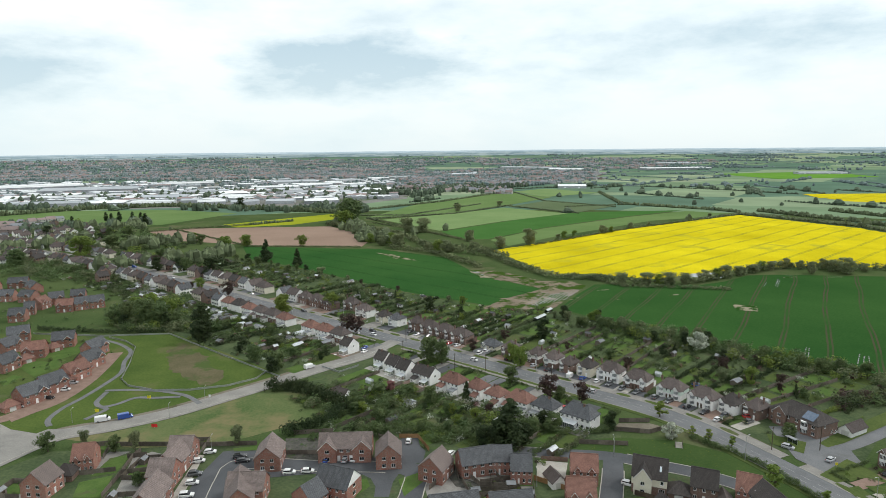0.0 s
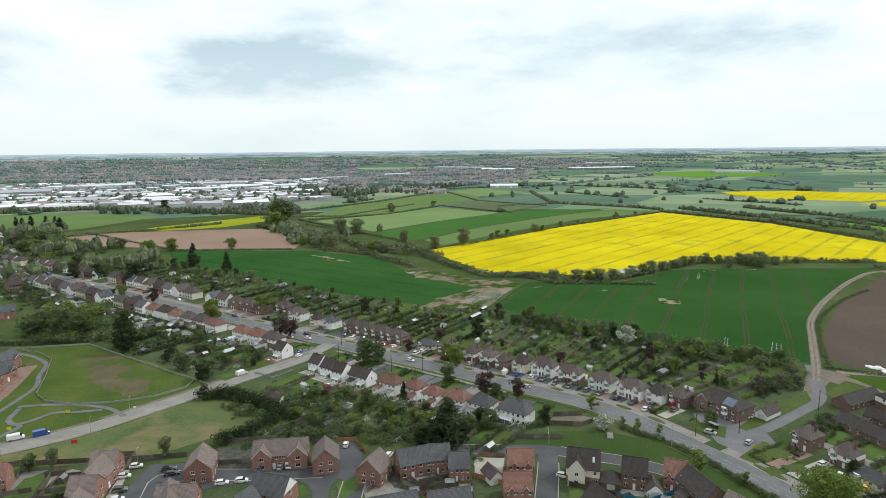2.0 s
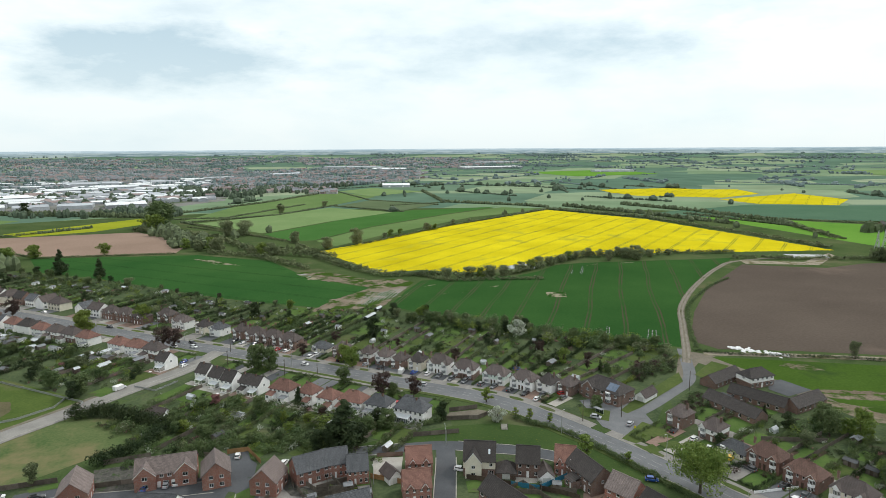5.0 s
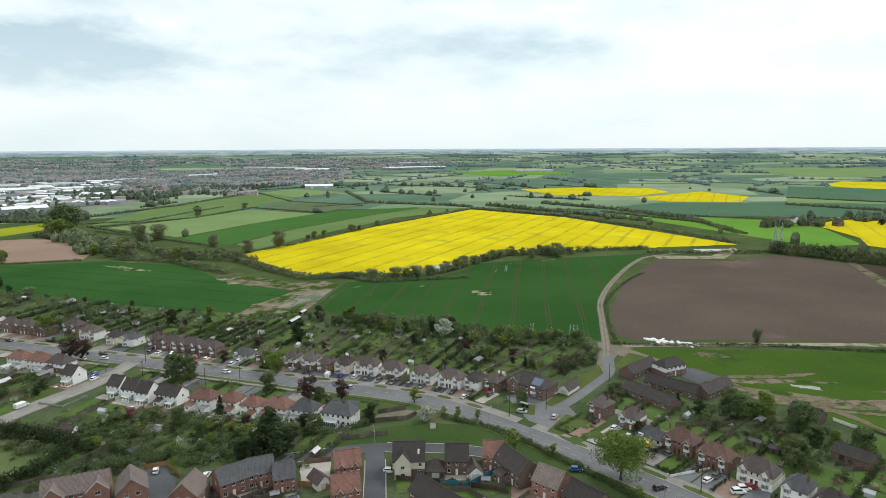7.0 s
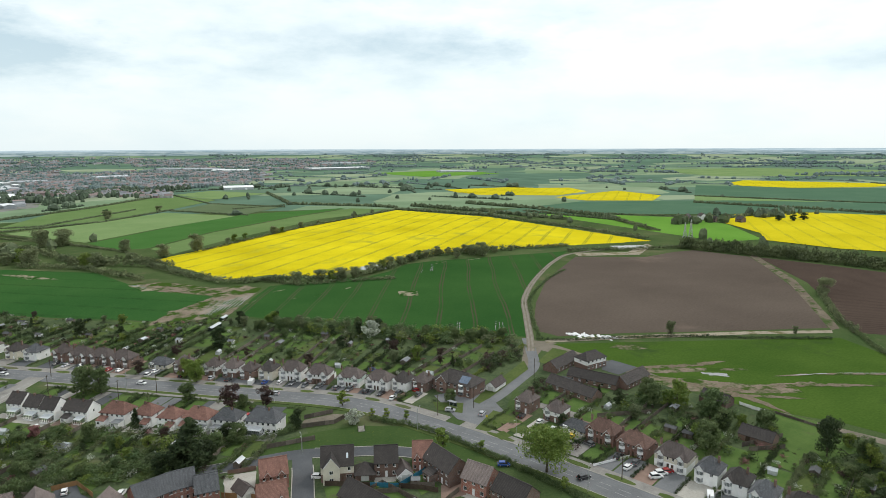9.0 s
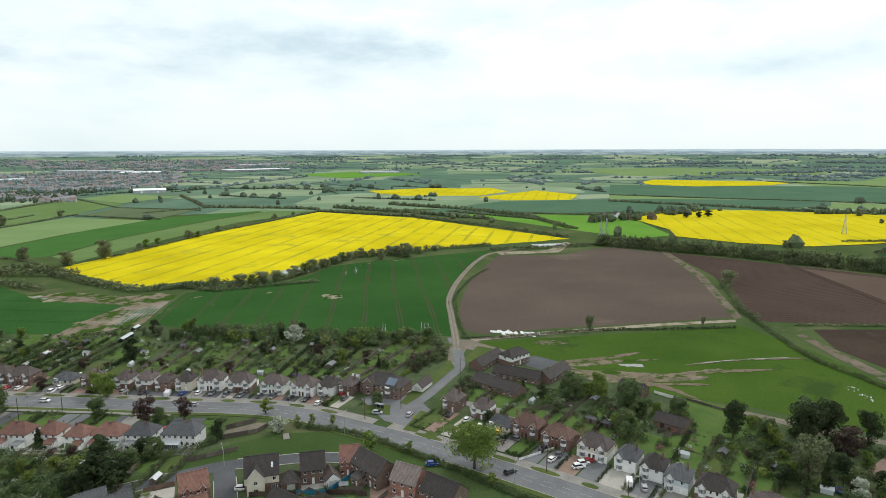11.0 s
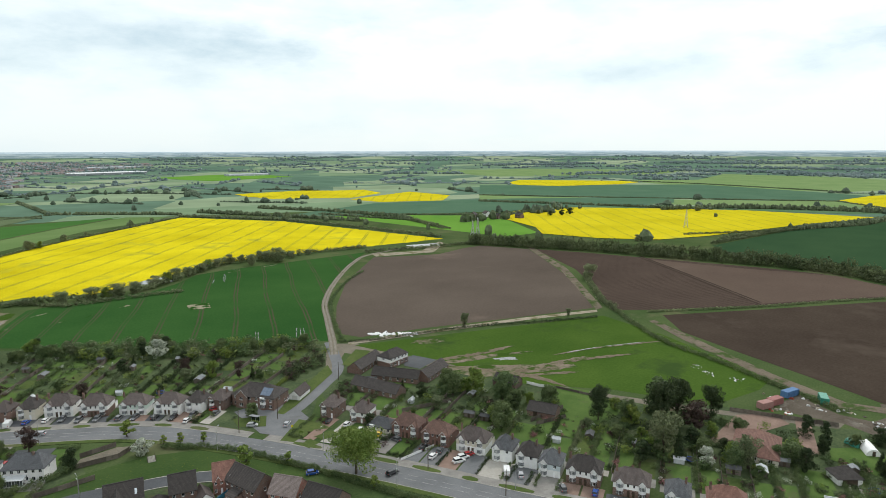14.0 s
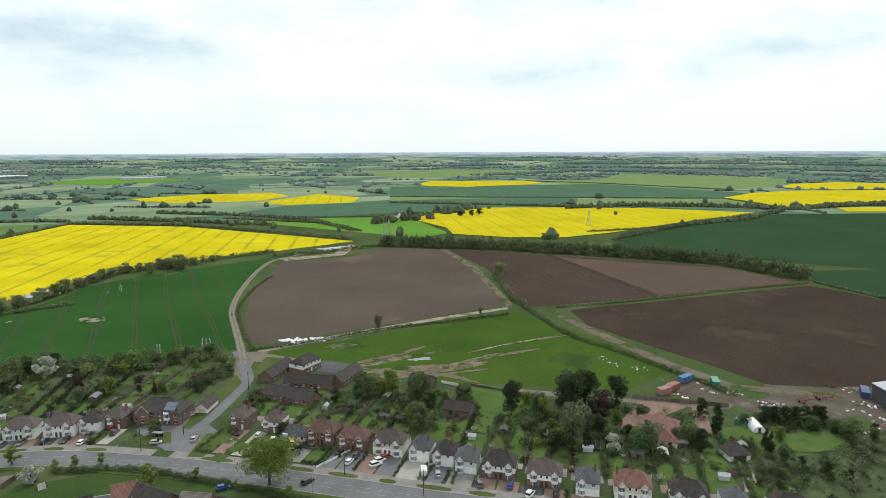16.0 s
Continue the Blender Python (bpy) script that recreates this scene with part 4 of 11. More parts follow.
for i, pts in enumerate([[(116.7, 181.2), (131.6, 191.1), (134.3, 185.4), (135.3, 175.4), (129.9, 179.3), (119.3, 176.6)], [(119.6, 173.4), (124.7, 174.7), (124.9, 169.5), (120, 168.8)], [(126.6, 174.7), (134, 174.4), (133.9, 169.2), (127.2, 170.3)], [(115, 210), (125.3, 203.1), (119.8, 195), (112.7, 202.5)], [(129.1, 202.3), (140.1, 209.9), (177, 231.5), (171.8, 221.2), (137.8, 202.2), (130.3, 199.2)]]):
    sheet("verge", pts, 0.217 + 0.003 * i, PARK, "grass verge at the lane junction", "verge")
for i, (pts, mat, lab) in enumerate([
    ([(-77, 166.8), (-78.7, 182.4), (-76.2, 200.9), (-63.9, 203.5), (-61.4, 188.4), (-67, 187.4), (-64.3, 166.6)], NEWTARMAC, "dark tarmac parking court"), ([(-41.8, 188.7), (-42.1, 195.4), (-23.8, 195.8), (-16.1, 188.2)], NEWTARMAC, "tarmac frontage of the terrace"), ([(-117.7, 190.2), (-115.4, 201.7), (-108.1, 201.6), (-111.9, 196.9), (-112.5, 185.9)], PAVING, "curved pale garden path"),
    ([(-81.6, 166.9), (-83.7, 198.7), (-81.7, 198.6), (-78, 166.8)], CONCRETE, "pale path along a terrace"), ([(-57.6, 208), (-43.7, 208.6), (-42.7, 199.4), (-54.3, 199.6)], PAVING, "paved back yards"), ([(-105.2, 196.8), (-100.7, 201.4), (-93.4, 198.1), (-91, 173), (-98.1, 167.2)], PAVING, "paved back yards with sheds"),
    ([(5.7, 184.9), (19.9, 183.2), (20.3, 178.8), (8.9, 177.4)], PAVING, "paved terrace patios"), ([(30.3, 192.8), (40.1, 190.7), (37.1, 180.1), (28.4, 180.3)], CONCRETE, "pale paved back garden"), ([(-7.7, 182.7), (4, 187.8), (7.1, 174.2), (-4.7, 168.4)], PAVING, "paved back yards"), ([(70.6, 168.1), (78.2, 164.8), (77.6, 162.1), (69.8, 164.8)], CONCRETE, "pale patio behind a house"),
    ([(86.9, 153.8), (95.2, 154.5), (90.7, 145.4), (82.7, 146.3)], BLOCKRED, "sandy paved patio"), ([(-173.1, 233.2), (-167.6, 253.1), (-166.4, 276.5), (-157.8, 271.3), (-158.3, 245.6), (-166.2, 226.4)], BLOCKRED, "pink block paved parking"),
]):
    sheet("hard_standing", pts, 0.075 + 0.004 * i, mat, lab, "paving")
for i, pts in enumerate([[(-212.1, 289.2), (-209.0, 297.8), (-200.4, 296.5), (-203.3, 285.6)], [(-194.4, 288.0), (-194.8, 301.0), (-187.7, 298.2), (-186.7, 286.8)], [(-200.9, 269.8), (-200.1, 277.5), (-194.4, 275.7), (-194.1, 262.4)], [(-205.9, 303.2), (-205.0, 312.7), (-198.1, 310.5), (-198.6, 299.3)], [(-201.0, 318.6), (-195.5, 325.9), (-191.7, 320.3), (-196.6, 314.4)], [(-112.8, 184.8), (-112.9, 196.9), (-106.9, 199.2), (-105.9, 187.1)], [(-111.5, 172.8), (-114.5, 181.5), (-106.1, 185.7), (-102.7, 172.6)], [(-17.8, 191.9), (-16, 199.6), (-10.9, 193.6), (-13.5, 189.9)], [(-14.7, 181.2), (-8.7, 185.2), (-5, 182.7), (-12.3, 171.5)], [(-29.7, 181.5), (-24.5, 182), (-23.1, 177.4), (-26.6, 171.8)], [(-73.5, 202.9), (-65.7, 204.8), (-64.7, 201.5), (-72.3, 200.8)], [(21, 180.5), (26.6, 180.3), (26.9, 176.4), (20.9, 176.5)], [(55.3, 169.9), (59.9, 169.8), (58, 162.9), (54.1, 163.6)], [(66.9, 161.4), (75.1, 156.9), (72.5, 153.3), (66.4, 156)], [(79.8, 166.7), (85.2, 168.3), (83.4, 164), (79.1, 163.3)], [(79.8, 156.9), (86.4, 158.3), (85.5, 153), (79.1, 151.8)], [(-206.2, 289.1), (-200.3, 297), (-183.6, 292.4), (-188.9, 275)], [(-205.8, 310.2), (-198.2, 322.1), (-186.6, 312.3), (-191.8, 296.8)]]):
    sheet("lawn", pts, 0.15 + 0.003 * i, LAWN, "small mown estate lawn", "lawn")

sheet("worn_patch", ragged([(-144.0, 312.7), (-138.4, 320.6), (-119.3, 300.5), (-100.2, 273.0), (-103.6, 261.4), (-118.0, 270.5), (-131.6, 286.8)], 3.0, 3.0), 0.09, surface("trodden_dry_grass", (0.085, 0.085, 0.045), (0.14, 0.12, 0.075), 0.08, 1.2, 0.95, 0.4, patch=(0.06, 0.5, (0.07, 0.10, 0.035))), "bare trodden patch in the park grass", "ground")
for i, (pts, mat, lab) in enumerate([([(-58.0, 186.4), (-50.2, 188.7), (-40.4, 190.2), (-24.5, 192.2), (-8.3, 191.0), (-8.0, 186.4), (-14.5, 185.7), (-16.3, 179.7), (-16.8, 171.4), (-21.2, 171.5), (-21.4, 177.2), (-23.3, 181.9), (-26.5, 184.7), (-37.4, 185.8), (-49.9, 184.2), (-57.0, 182.9)], NEWTARMAC, "dark tarmac estate road and turning head"), ([(-15.6, 209.3), (-9.7, 210.0), (-8.6, 203.2), (-6.6, 199.9), (-7.5, 191.4), (-14.8, 191.6), (-10.9, 193.7), (-11.5, 197.6), (-15.1, 201.7)], NEWTARMAC, "tarmac mews court with a parked car"), ([(-57.0, 210.2), (-45.1, 210.8), (-42.5, 201.4), (-42.3, 194.4), (-53.2, 194.6)], SOILYARD, "messy back yards with trampled soil"), ([(2.1, 192.7), (5.5, 182.0), (10.2, 178.6), (20.2, 181.7), (27.2, 181.5), (26.7, 178.2), (9.9, 174.1), (3.2, 176.8), (-0.1, 184.8)], SOILYARD, "small back yards behind the terrace")]):
    sheet("estate_paving", pts, 0.142 + 0.004 * i, mat, lab, "paving")
sheet("roundabout_apron", [(-169.6, 225.0), (-162.1, 220.0), (-150.2, 216.3), (-148.0, 219.9), (-143.4, 219.8), (-137.0, 221.3), (-133.5, 215.2), (-145.2, 209.9), (-149.0, 202.7), (-150.5, 197.6)], 0.106, LANECON, "pale concrete apron at the lane end", "road")



# ---- trees, shrubs and hedges ----
def leaf_cards(rng, centres, radii, per, size, up=0.3):
    """Small leaf sprays: crossed four-cornered pieces on the skin of rounded lumps. Returns points and faces."""
    k = len(centres)
    c = np.repeat(centres, per, axis=0)
    r = np.repeat(radii, per, axis=0)
    n = rng.normal(size=(k * per, 3))
    n /= np.linalg.norm(n, axis=1, keepdims=True)
    n[:, 2] = n[:, 2] * 0.9 + up * 0.4
    p = c + n * r * (0.72 + 0.38 * rng.random((k * per, 1)))
    t = np.cross(n, rng.normal(size=(k * per, 3)))
    t /= np.linalg.norm(t, axis=1, keepdims=True) + 1e-9
    nn = n + 0.7 * rng.normal(size=n.shape)
    b = np.cross(nn, t)
    b /= np.linalg.norm(b, axis=1, keepdims=True) + 1e-9
    s = size * (0.55 + 0.9 * rng.random((k * per, 1)))
    q = np.stack([p - t * s, p + b * s * 0.55, p + t * s, p - b * s * 0.55], axis=1)
    return q.reshape(-1, 3)


def quads_mesh(name, v, mats):
    n = len(v) // 4
    me = bpy.data.meshes.new(name)
    me.vertices.add(len(v))
    me.vertices.foreach_set("co", np.asarray(v, dtype=np.float32).ravel())
    me.loops.add(n * 4)
    me.loops.foreach_set("vertex_index", np.arange(n * 4, dtype=np.int32))
    me.polygons.add(n)
    me.polygons.foreach_set("loop_start", np.arange(0, n * 4, 4, dtype=np.int32))
    me.materials.append(mats)
    me.update()
    me.validate()
    return me


def crown_lumps(rng, h, w, base, count, form):
    """Lump centres and radii of a crown of height h, width w, starting at the height base."""
    cs, rs = [], []
    lobes = rng.random(3) * 6.28
    for _ in range(count):
        u = rng.random()
        a = rng.random() * 2 * math.pi
        z = base + (h - base) * u
        if form == "round":
            ring = w / 2 * math.sqrt(max(0.05, 1 - ((u - 0.45) / 0.6) ** 2)) * 0.72
        elif form == "cone":
            ring = w / 2 * (1 - u) * 0.85 + 0.1
        elif form == "column":
            ring = w / 2 * math.sin(math.pi * min(0.95, u * 0.8 + 0.15)) ** 0.6 * 0.7
        else:
            ring = w / 2 * (0.35 + 0.6 * u) * 0.8
        if form == "round":
            ring *= 1 + 0.26 * math.sin(2 * a + lobes[0] + 3 * u) + 0.2 * math.sin(3 * a + lobes[1] - 4 * u)
            z -= 0.1 * (h - base) * (0.5 + 0.5 * math.sin(2 * a + lobes[2])) * u
        d = ring * math.sqrt(rng.random()) if form != "cone" else ring * (0.5 + 0.5 * rng.random())
        cs.append((d * math.cos(a), d * math.sin(a), z))
        rr = w * (0.08 + 0.13 * rng.random()) if form in ("round", "open") else max(0.35, ring * 0.5 + 0.25)
        rs.append((rr, rr, rr * 0.8))
    cs = np.array(cs)
    rs = np.array(rs)
    cs[:, 2] = np.minimum(cs[:, 2], h - rs[:, 2] * 0.9)
    return cs, rs


def tree_kind(name, seed, h, w, base, lumps, per, size, leaf, form, label):
    rng = np.random.default_rng(seed)
    root = thing(name, label, "tree")
    mb = MB()
    r = 0.028 * h ** 0.9
    top = (rng.normal() * 0.2, rng.normal() * 0.2, base + (h - base) * 0.55)
    mb.tube((0, 0, -0.1), (0, 0, base * 0.5), r * 1.35, r)
    mb.tube((0, 0, base * 0.5), top, r, r * 0.35)
    cs, rs = crown_lumps(rng, h, w, base, lumps, form)
    if form in ("round", "open"):
        for i in range(0, min(lumps, 14)):
            c = cs[i]
            z0 = base * 0.6 + (h - base) * 0.35 * rng.random()
            mb.tube((0, 0, z0), tuple(c), r * 0.42, r * 0.1, 5)
    part("trunk", mb, BARK, root)
    part("crown", quads_mesh("crown", leaf_cards(rng, cs, rs, per, size), LEAF[leaf]), None, root)
    return root


KINDS = {
    "oak": (9.5, tree_kind("tree", 1, 9.5, 11.5, 3.4, 84, 130, 0.185, "fresh", "round", "large broad oak in fresh light green leaf")),
    "fresh": (8.0, tree_kind("tree", 2, 8.0, 7.2, 1.4, 34, 112, 0.245, "fresh", "round", "rounded tree in fresh yellow-green leaf")),
    "mid": (8.0, tree_kind("tree", 3, 8.0, 7.4, 1.0, 36, 112, 0.245, "mid", "round", "leafy green garden tree with a full crown")),
    "mid2": (7.0, tree_kind("tree", 4, 7.0, 8.4, 0.6, 36, 112, 0.245, "mid", "round", "wide low green tree with a lumpy crown")),
    "dark": (8.0, tree_kind("tree", 5, 8.0, 6.4, 0.8, 34, 112, 0.245, "dark", "round", "dark green evergreen tree")),
    "olive": (8.0, tree_kind("tree", 6, 8.0, 7.0, 1.2, 34, 100, 0.22, "olive", "open", "thin-leaved olive green tree")),
    "copper": (8.0, tree_kind("tree", 7, 8.0, 6.6, 1.6, 30, 100, 0.22, "copper", "round", "copper purple-leaved garden tree")),
    "cypress": (10.0, tree_kind("tree", 8, 10.0, 4.6, 0.3, 60, 90, 0.2, "dark", "cone", "tall dark conifer, tapering to a point")),
    "pine": (10.0, tree_kind("tree", 9, 10.0, 9.0, 1.2, 48, 120, 0.24, "dark", "round", "large dark pine with a ragged crown")),
    "poplar": (12.0, tree_kind("tree", 10, 12.0, 4.2, 0.4, 70, 70, 0.28, "dark", "column", "tall slim columnar green poplar")),
    "blossom": (5.0, tree_kind("tree", 11, 5.0, 5.4, 0.6, 26, 60, 0.30, "blossom", "round", "small tree covered in white blossom")),
    "pink": (4.5, tree_kind("tree", 12, 4.5, 5.0, 0.6, 24, 60, 0.30, "pink", "round", "small tree in dusky pink blossom")),
    "field": (8.0, tree_kind("tree", 15, 8.0, 8.0, 0.3, 40, 100, 0.24, "field", "round", "rounded hedgerow tree in grey-green spring leaf")),
    "field2": (8.0, tree_kind("tree", 16, 8.0, 9.5, 0.2, 44, 80, 0.27, "field", "open", "spreading hedgerow tree in thin spring leaf")),
    "sapling": (4.0, tree_kind("tree", 13, 4.0, 2.4, 0.8, 14, 34, 0.24, "fresh", "round", "young verge tree in light leaf")),
}
USED = set()


def plant(kind, x, y, h, spin=0.0, wide=1.0):
    if math.hypot(x, y) > 420 and x > -120 and kind in ("mid", "mid2", "olive"):
        kind = "field" if kind == "mid" else "field2"
        f = (x * 3.17 + y * 1.91) % 1.0
        h, wide = h * (0.62 + 0.6 * f), wide * (1.25 - 0.5 * ((f * 7.3) % 1.0))
    h0, root = KINDS[kind]
    s = max(0.25, h / h0)
    m = Matrix.Translation((x, y, rise(x, y))) @ Matrix.Rotation(spin, 4, "Z") @ Matrix.Diagonal((s * wide, s * wide, s, 1))
    if kind in USED:
        o = copy_thing(root, Matrix.Identity(4))
        o.matrix_world = m
    else:
        USED.add(kind)
        root.matrix_world = m
    return None


# trees that stand alone or stand out: x, y, height
STANDING = [
    ("oak", [(119.9, 143.9, 14.8)], 1.1), ("poplar", [(-129.6, 324.7, 21.4), (-135.5, 332, 16.5)], 1.25), ("cypress", [(-163.4, 569.7, 21.1), (-129.1, 545.4, 16.2)], 1.3),
    ("cypress", [(22.7, 204.5, 16.6)], 1.9), ("dark", [(18.1, 203.8, 8.9), (28.1, 204.4, 7.5), (13.2, 203.1, 7.3)], 1.0), ("mid", [(-1.1, 286.9, 11.8)], 0.9),
    ("fresh", [(-99.9, 380.3, 13.4)], 1.0), ("fresh", [(-72.1, 393.1, 11.6), (-353.9, 608.8, 20.7), (32.5, 289.8, 9.1)], 1.0), ("copper", [(-53.9, 337.6, 12), (-48.5, 337.4, 10.4)], 1.0),
    ("copper", [(42.8, 242.8, 10.8), (55.2, 238.6, 9), (14.3, 304.2, 7)], 1.0), ("fresh", [(35.7, 281.3, 10.4)], 1.0), ("mid", [(29.4, 261, 8), (47.3, 242.9, 5.9)], 1.0),
    ("sapling", [(82.1, 225.3, 6.2), (97, 172.3, 8.1), (109.6, 165.5, 4.1), (92.1, 205.4, 4.1), (98.3, 200.9, 3.6), (117.7, 133.2, 4), (88, 209.3, 3.5)], 1.4), ("blossom", [(80.2, 207.3, 5.8)], 1.0),
    ("dark", [(60.6, 214.1, 7.3), (53.1, 323.3, 12), (-8.8, 385.3, 9.6)], 0.9), ("pine", [(206.5, 105.1, 13.6), (222, 81.1, 18.3), (214.2, 83.8, 18.6), (236.5, 73.6, 13)], 0.8), ("copper", [(220.6, 73.9, 11.9)], 1.15),
    ("mid", [(212.5, 95.9, 9.2), (228.8, 90.9, 14.3), (201.3, 54.3, 8.1), (198.1, 143.7, 12.1), (189, 163.2, 9.8)], 1.0), ("fresh", [(210.7, 93.9, 8), (196.5, 157.2, 11.2)], 1.0), ("olive", [(195.2, 75, 14.5), (205.4, 51.7, 10.2)], 1.0),
    ("cypress", [(195.9, 70.2, 10.3), (180.5, 184.2, 3.8), (231.4, 19.2, 6.6)], 1.0), ("blossom", [(199.4, 62.4, 6.1), (214.5, 57.2, 3.8), (127.6, 303.2, 9.5)], 1.0), ("dark", [(214.8, 37.2, 8.1), (246.4, 43.5, 6.9), (264.8, 5.7, 5.5), (144.4, 165.2, 5.8)], 1.0),
    ("mid2", [(176.6, 128.3, 9.9), (195.9, 136.5, 7.2), (194.8, 171.4, 7.6)], 1.0), ("pink", [(-23.1, 254.1, 4.3)], 1.0), ("blossom", [(-30.3, 251.5, 4.1)], 0.9), ("copper", [(17.2, 227.3, 5.3)], 0.8),
    ("cypress", [(9.2, 245.8, 7.3)], 1.2), ("mid", [(-7.6, 291.4, 12.4)], 1.0), ("mid2", [(-95, 179.4, 4.6)], 0.8), ("mid", [(-137.1, 202.2, 7.1)], 1.1), ("mid", [(-113.4, 201.7, 6.1)], 1.0), ("olive", [(-106.6, 201.6, 7.1), (-126.7, 206.1, 5.8), (-72.6, 204.9, 7.3)], 0.8),
    ("mid", [(321.3, 487.4, 14.9), (92.2, 654.2, 16.5), (59.3, 634.6, 19.6), (29.4, 687, 15.4), (294.2, 489.8, 14.7)], 1.2), ("olive", [(-43.9, 798.1, 18.4), (-24.7, 799.5, 13.3)], 1.0), ("olive", [(268.7, 222.6, 8.6), (329.6, 190.4, 5.2), (438.1, 235.5, 12.3)], 0.8),
    ("fresh", [(-288.5, 720.1, 8.6), (-229.7, 653.7, 13.2), (-210.7, 664, 12.8), (-152.1, 668, 11.7)], 1.3), ("dark", [(25, 1054.4, 11.6)], 1.2), ("poplar", [(-521.4, 874.6, 13.5), (-502.1, 928.2, 13.5), (-481.5, 904.9, 14), (-469.5, 903.8, 16.4), (-460.7, 924.5, 14.3), (-447.5, 923.3, 13.4), (-413.7, 865.4, 17.3)], 1.3),
    ("dark", [(-357.4, 1107.3, 20), (-483.1, 758, 13.8), (-246.4, 530.9, 12.3)], 1.2), ("mid", [(-391.8, 565.6, 15.6), (-353.6, 661.8, 15.2), (-130, 873.9, 35.7)], 1.5), ("fresh", [(-133, 841.6, 21.5)], 1.6), ("copper", [(124.9, 267.2, 9.2)], 0.7), ("fresh", [(131.7, 256.1, 8.5)], 0.8),
    ("mid", [(-78.8, 281.4, 9.6), (-93, 293.7, 8.6)], 1.2), ("dark", [(-80.4, 277.7, 7.6), (-104.2, 306.9, 4.5)], 1.2),
    ("mid", [(-190.8, 367.2, 13.3), (-178, 360, 16.4), (-166.5, 358.7, 14.7), (-196, 362.1, 9.9), (-156.7, 357.6, 9.8)], 1.1), ("fresh", [(-194.9, 385.7, 11.2), (-181.4, 377.9, 15.5), (-172.2, 383, 10.5)], 1.1), ("dark", [(-164.9, 358.5, 8.2), (-189.9, 359.2, 6.5)], 1.2),
    ("fresh", [(-353.6, 601.2, 22.1), (-102.1, 385, 11.4), (-183, 459.8, 8.3), (-229, 647.2, 13.3), (-218.8, 686.7, 10.4)], 1.2), ("dark", [(-187.3, 499.5, 17.1), (-226.6, 526.9, 12.3), (-398.1, 721.7, 9.5), (-180.9, 571.6, 7.7), (-164.2, 583.5, 6.9)], 1.2), ("copper", [(-252.8, 542.3, 12.1), (-152, 430.4, 11.4), (-188.6, 456.9, 5.8)], 1.0),
    ("mid", [(-267.4, 583.5, 11.9), (-221.8, 526.2, 12.3), (-267.4, 682.2, 12.1), (-413.3, 768, 10.1), (-385.5, 763.7, 12.7), (-309.9, 589.4, 7.8), (-166.5, 556, 7.5), (-129.6, 514, 7.5), (-306, 634.5, 8.4), (-341.1, 566.7, 9)], 1.1),
    ("mid", [(129.7, 696.8, 9.3), (190.9, 740.1, 9.5), (236.4, 781.8, 8.1), (388.7, 905.3, 7.1), (-65.4, 662.2, 12.8), (-47.4, 652.2, 16.9), (-15.9, 625.4, 13.1), (4, 614.3, 10.1)], 1.2), ("fresh", [(137.1, 697.4, 9.4), (151.7, 713.8, 7.7), (202.6, 745.1, 7.6), (-54.9, 666, 13.5), (-4.8, 613.1, 13), (-80, 680, 11.4)], 1.2), ("olive", [(-43.9, 766.4, 18), (-24.4, 764.5, 14), (267.3, 805.7, 6.9), (24.5, 1021.5, 11.6), (101, 1111.2, 9.3)], 1.1),
    ("mid", [(286.5, 513.3, 8.7), (296.3, 508.9, 9.8), (314.2, 507.6, 9.9), (251.2, 496.7, 11.4), (221.3, 480.6, 10.9), (200.2, 468.4, 10.5), (341.1, 495.4, 7.7), (363.5, 499.5, 6.7)], 1.3), ("olive", [(271, 506.9, 9.6), (318.1, 498.9, 11.9), (234.7, 486, 10.1), (180.6, 457, 10.1), (168.7, 457.5, 9.1), (152.2, 457.8, 7.7), (134.1, 459, 8)], 1.3), ("fresh", [(262.1, 504.4, 8.4), (211.9, 473.8, 8.7), (161, 456.2, 8.2)], 1.2),
]
STANDING += [("dark", [(252.1, 21.9, 6.5)], 1.0), ("dark", [(254.1, 18.9, 6.5)], 1.0), ("dark", [(256.1, 15.8, 6.5)], 1.0), ("dark", [(258.3, 12.4, 6.5)], 1.0), ("dark", [(260.5, 9.0, 6.5)], 1.0), ("dark", [(262.5, 5.9, 6.5)], 1.0), ("dark", [(263.7, 4.0, 6.5)], 1.0), ("poplar", [(232.5, 35.4, 11.5)], 1.0), ("fresh", [(238.5, 15.5, 5.5)], 1.0), ("cypress", [(227.7, 17.4, 7.5)], 1.0), ("mid", [(252.7, -4.6, 7.0)], 1.0), ("mid2", [(257.1, -0.8, 5.0)], 1.0)]
STANDING += [("dark", [(842, 503, 9)], 1.5), ("dark", [(864, 502, 10)], 1.5), ("dark", [(826, 514, 8)], 1.5), ("mid", [(838, 543, 7)], 1.5), ("mid", [(794, 549, 8)], 1.5), ("mid", [(1045, 369, 9)], 1.5), ("mid", [(967, 314, 9)], 1.5), ("mid", [(659, 296, 9)], 1.5)]
rs = random.Random(5)
for kind, spots, wide in STANDING:
    for x, y, h in spots:
        plant(kind, x, y, h, rs.random() * 6.28, wide)

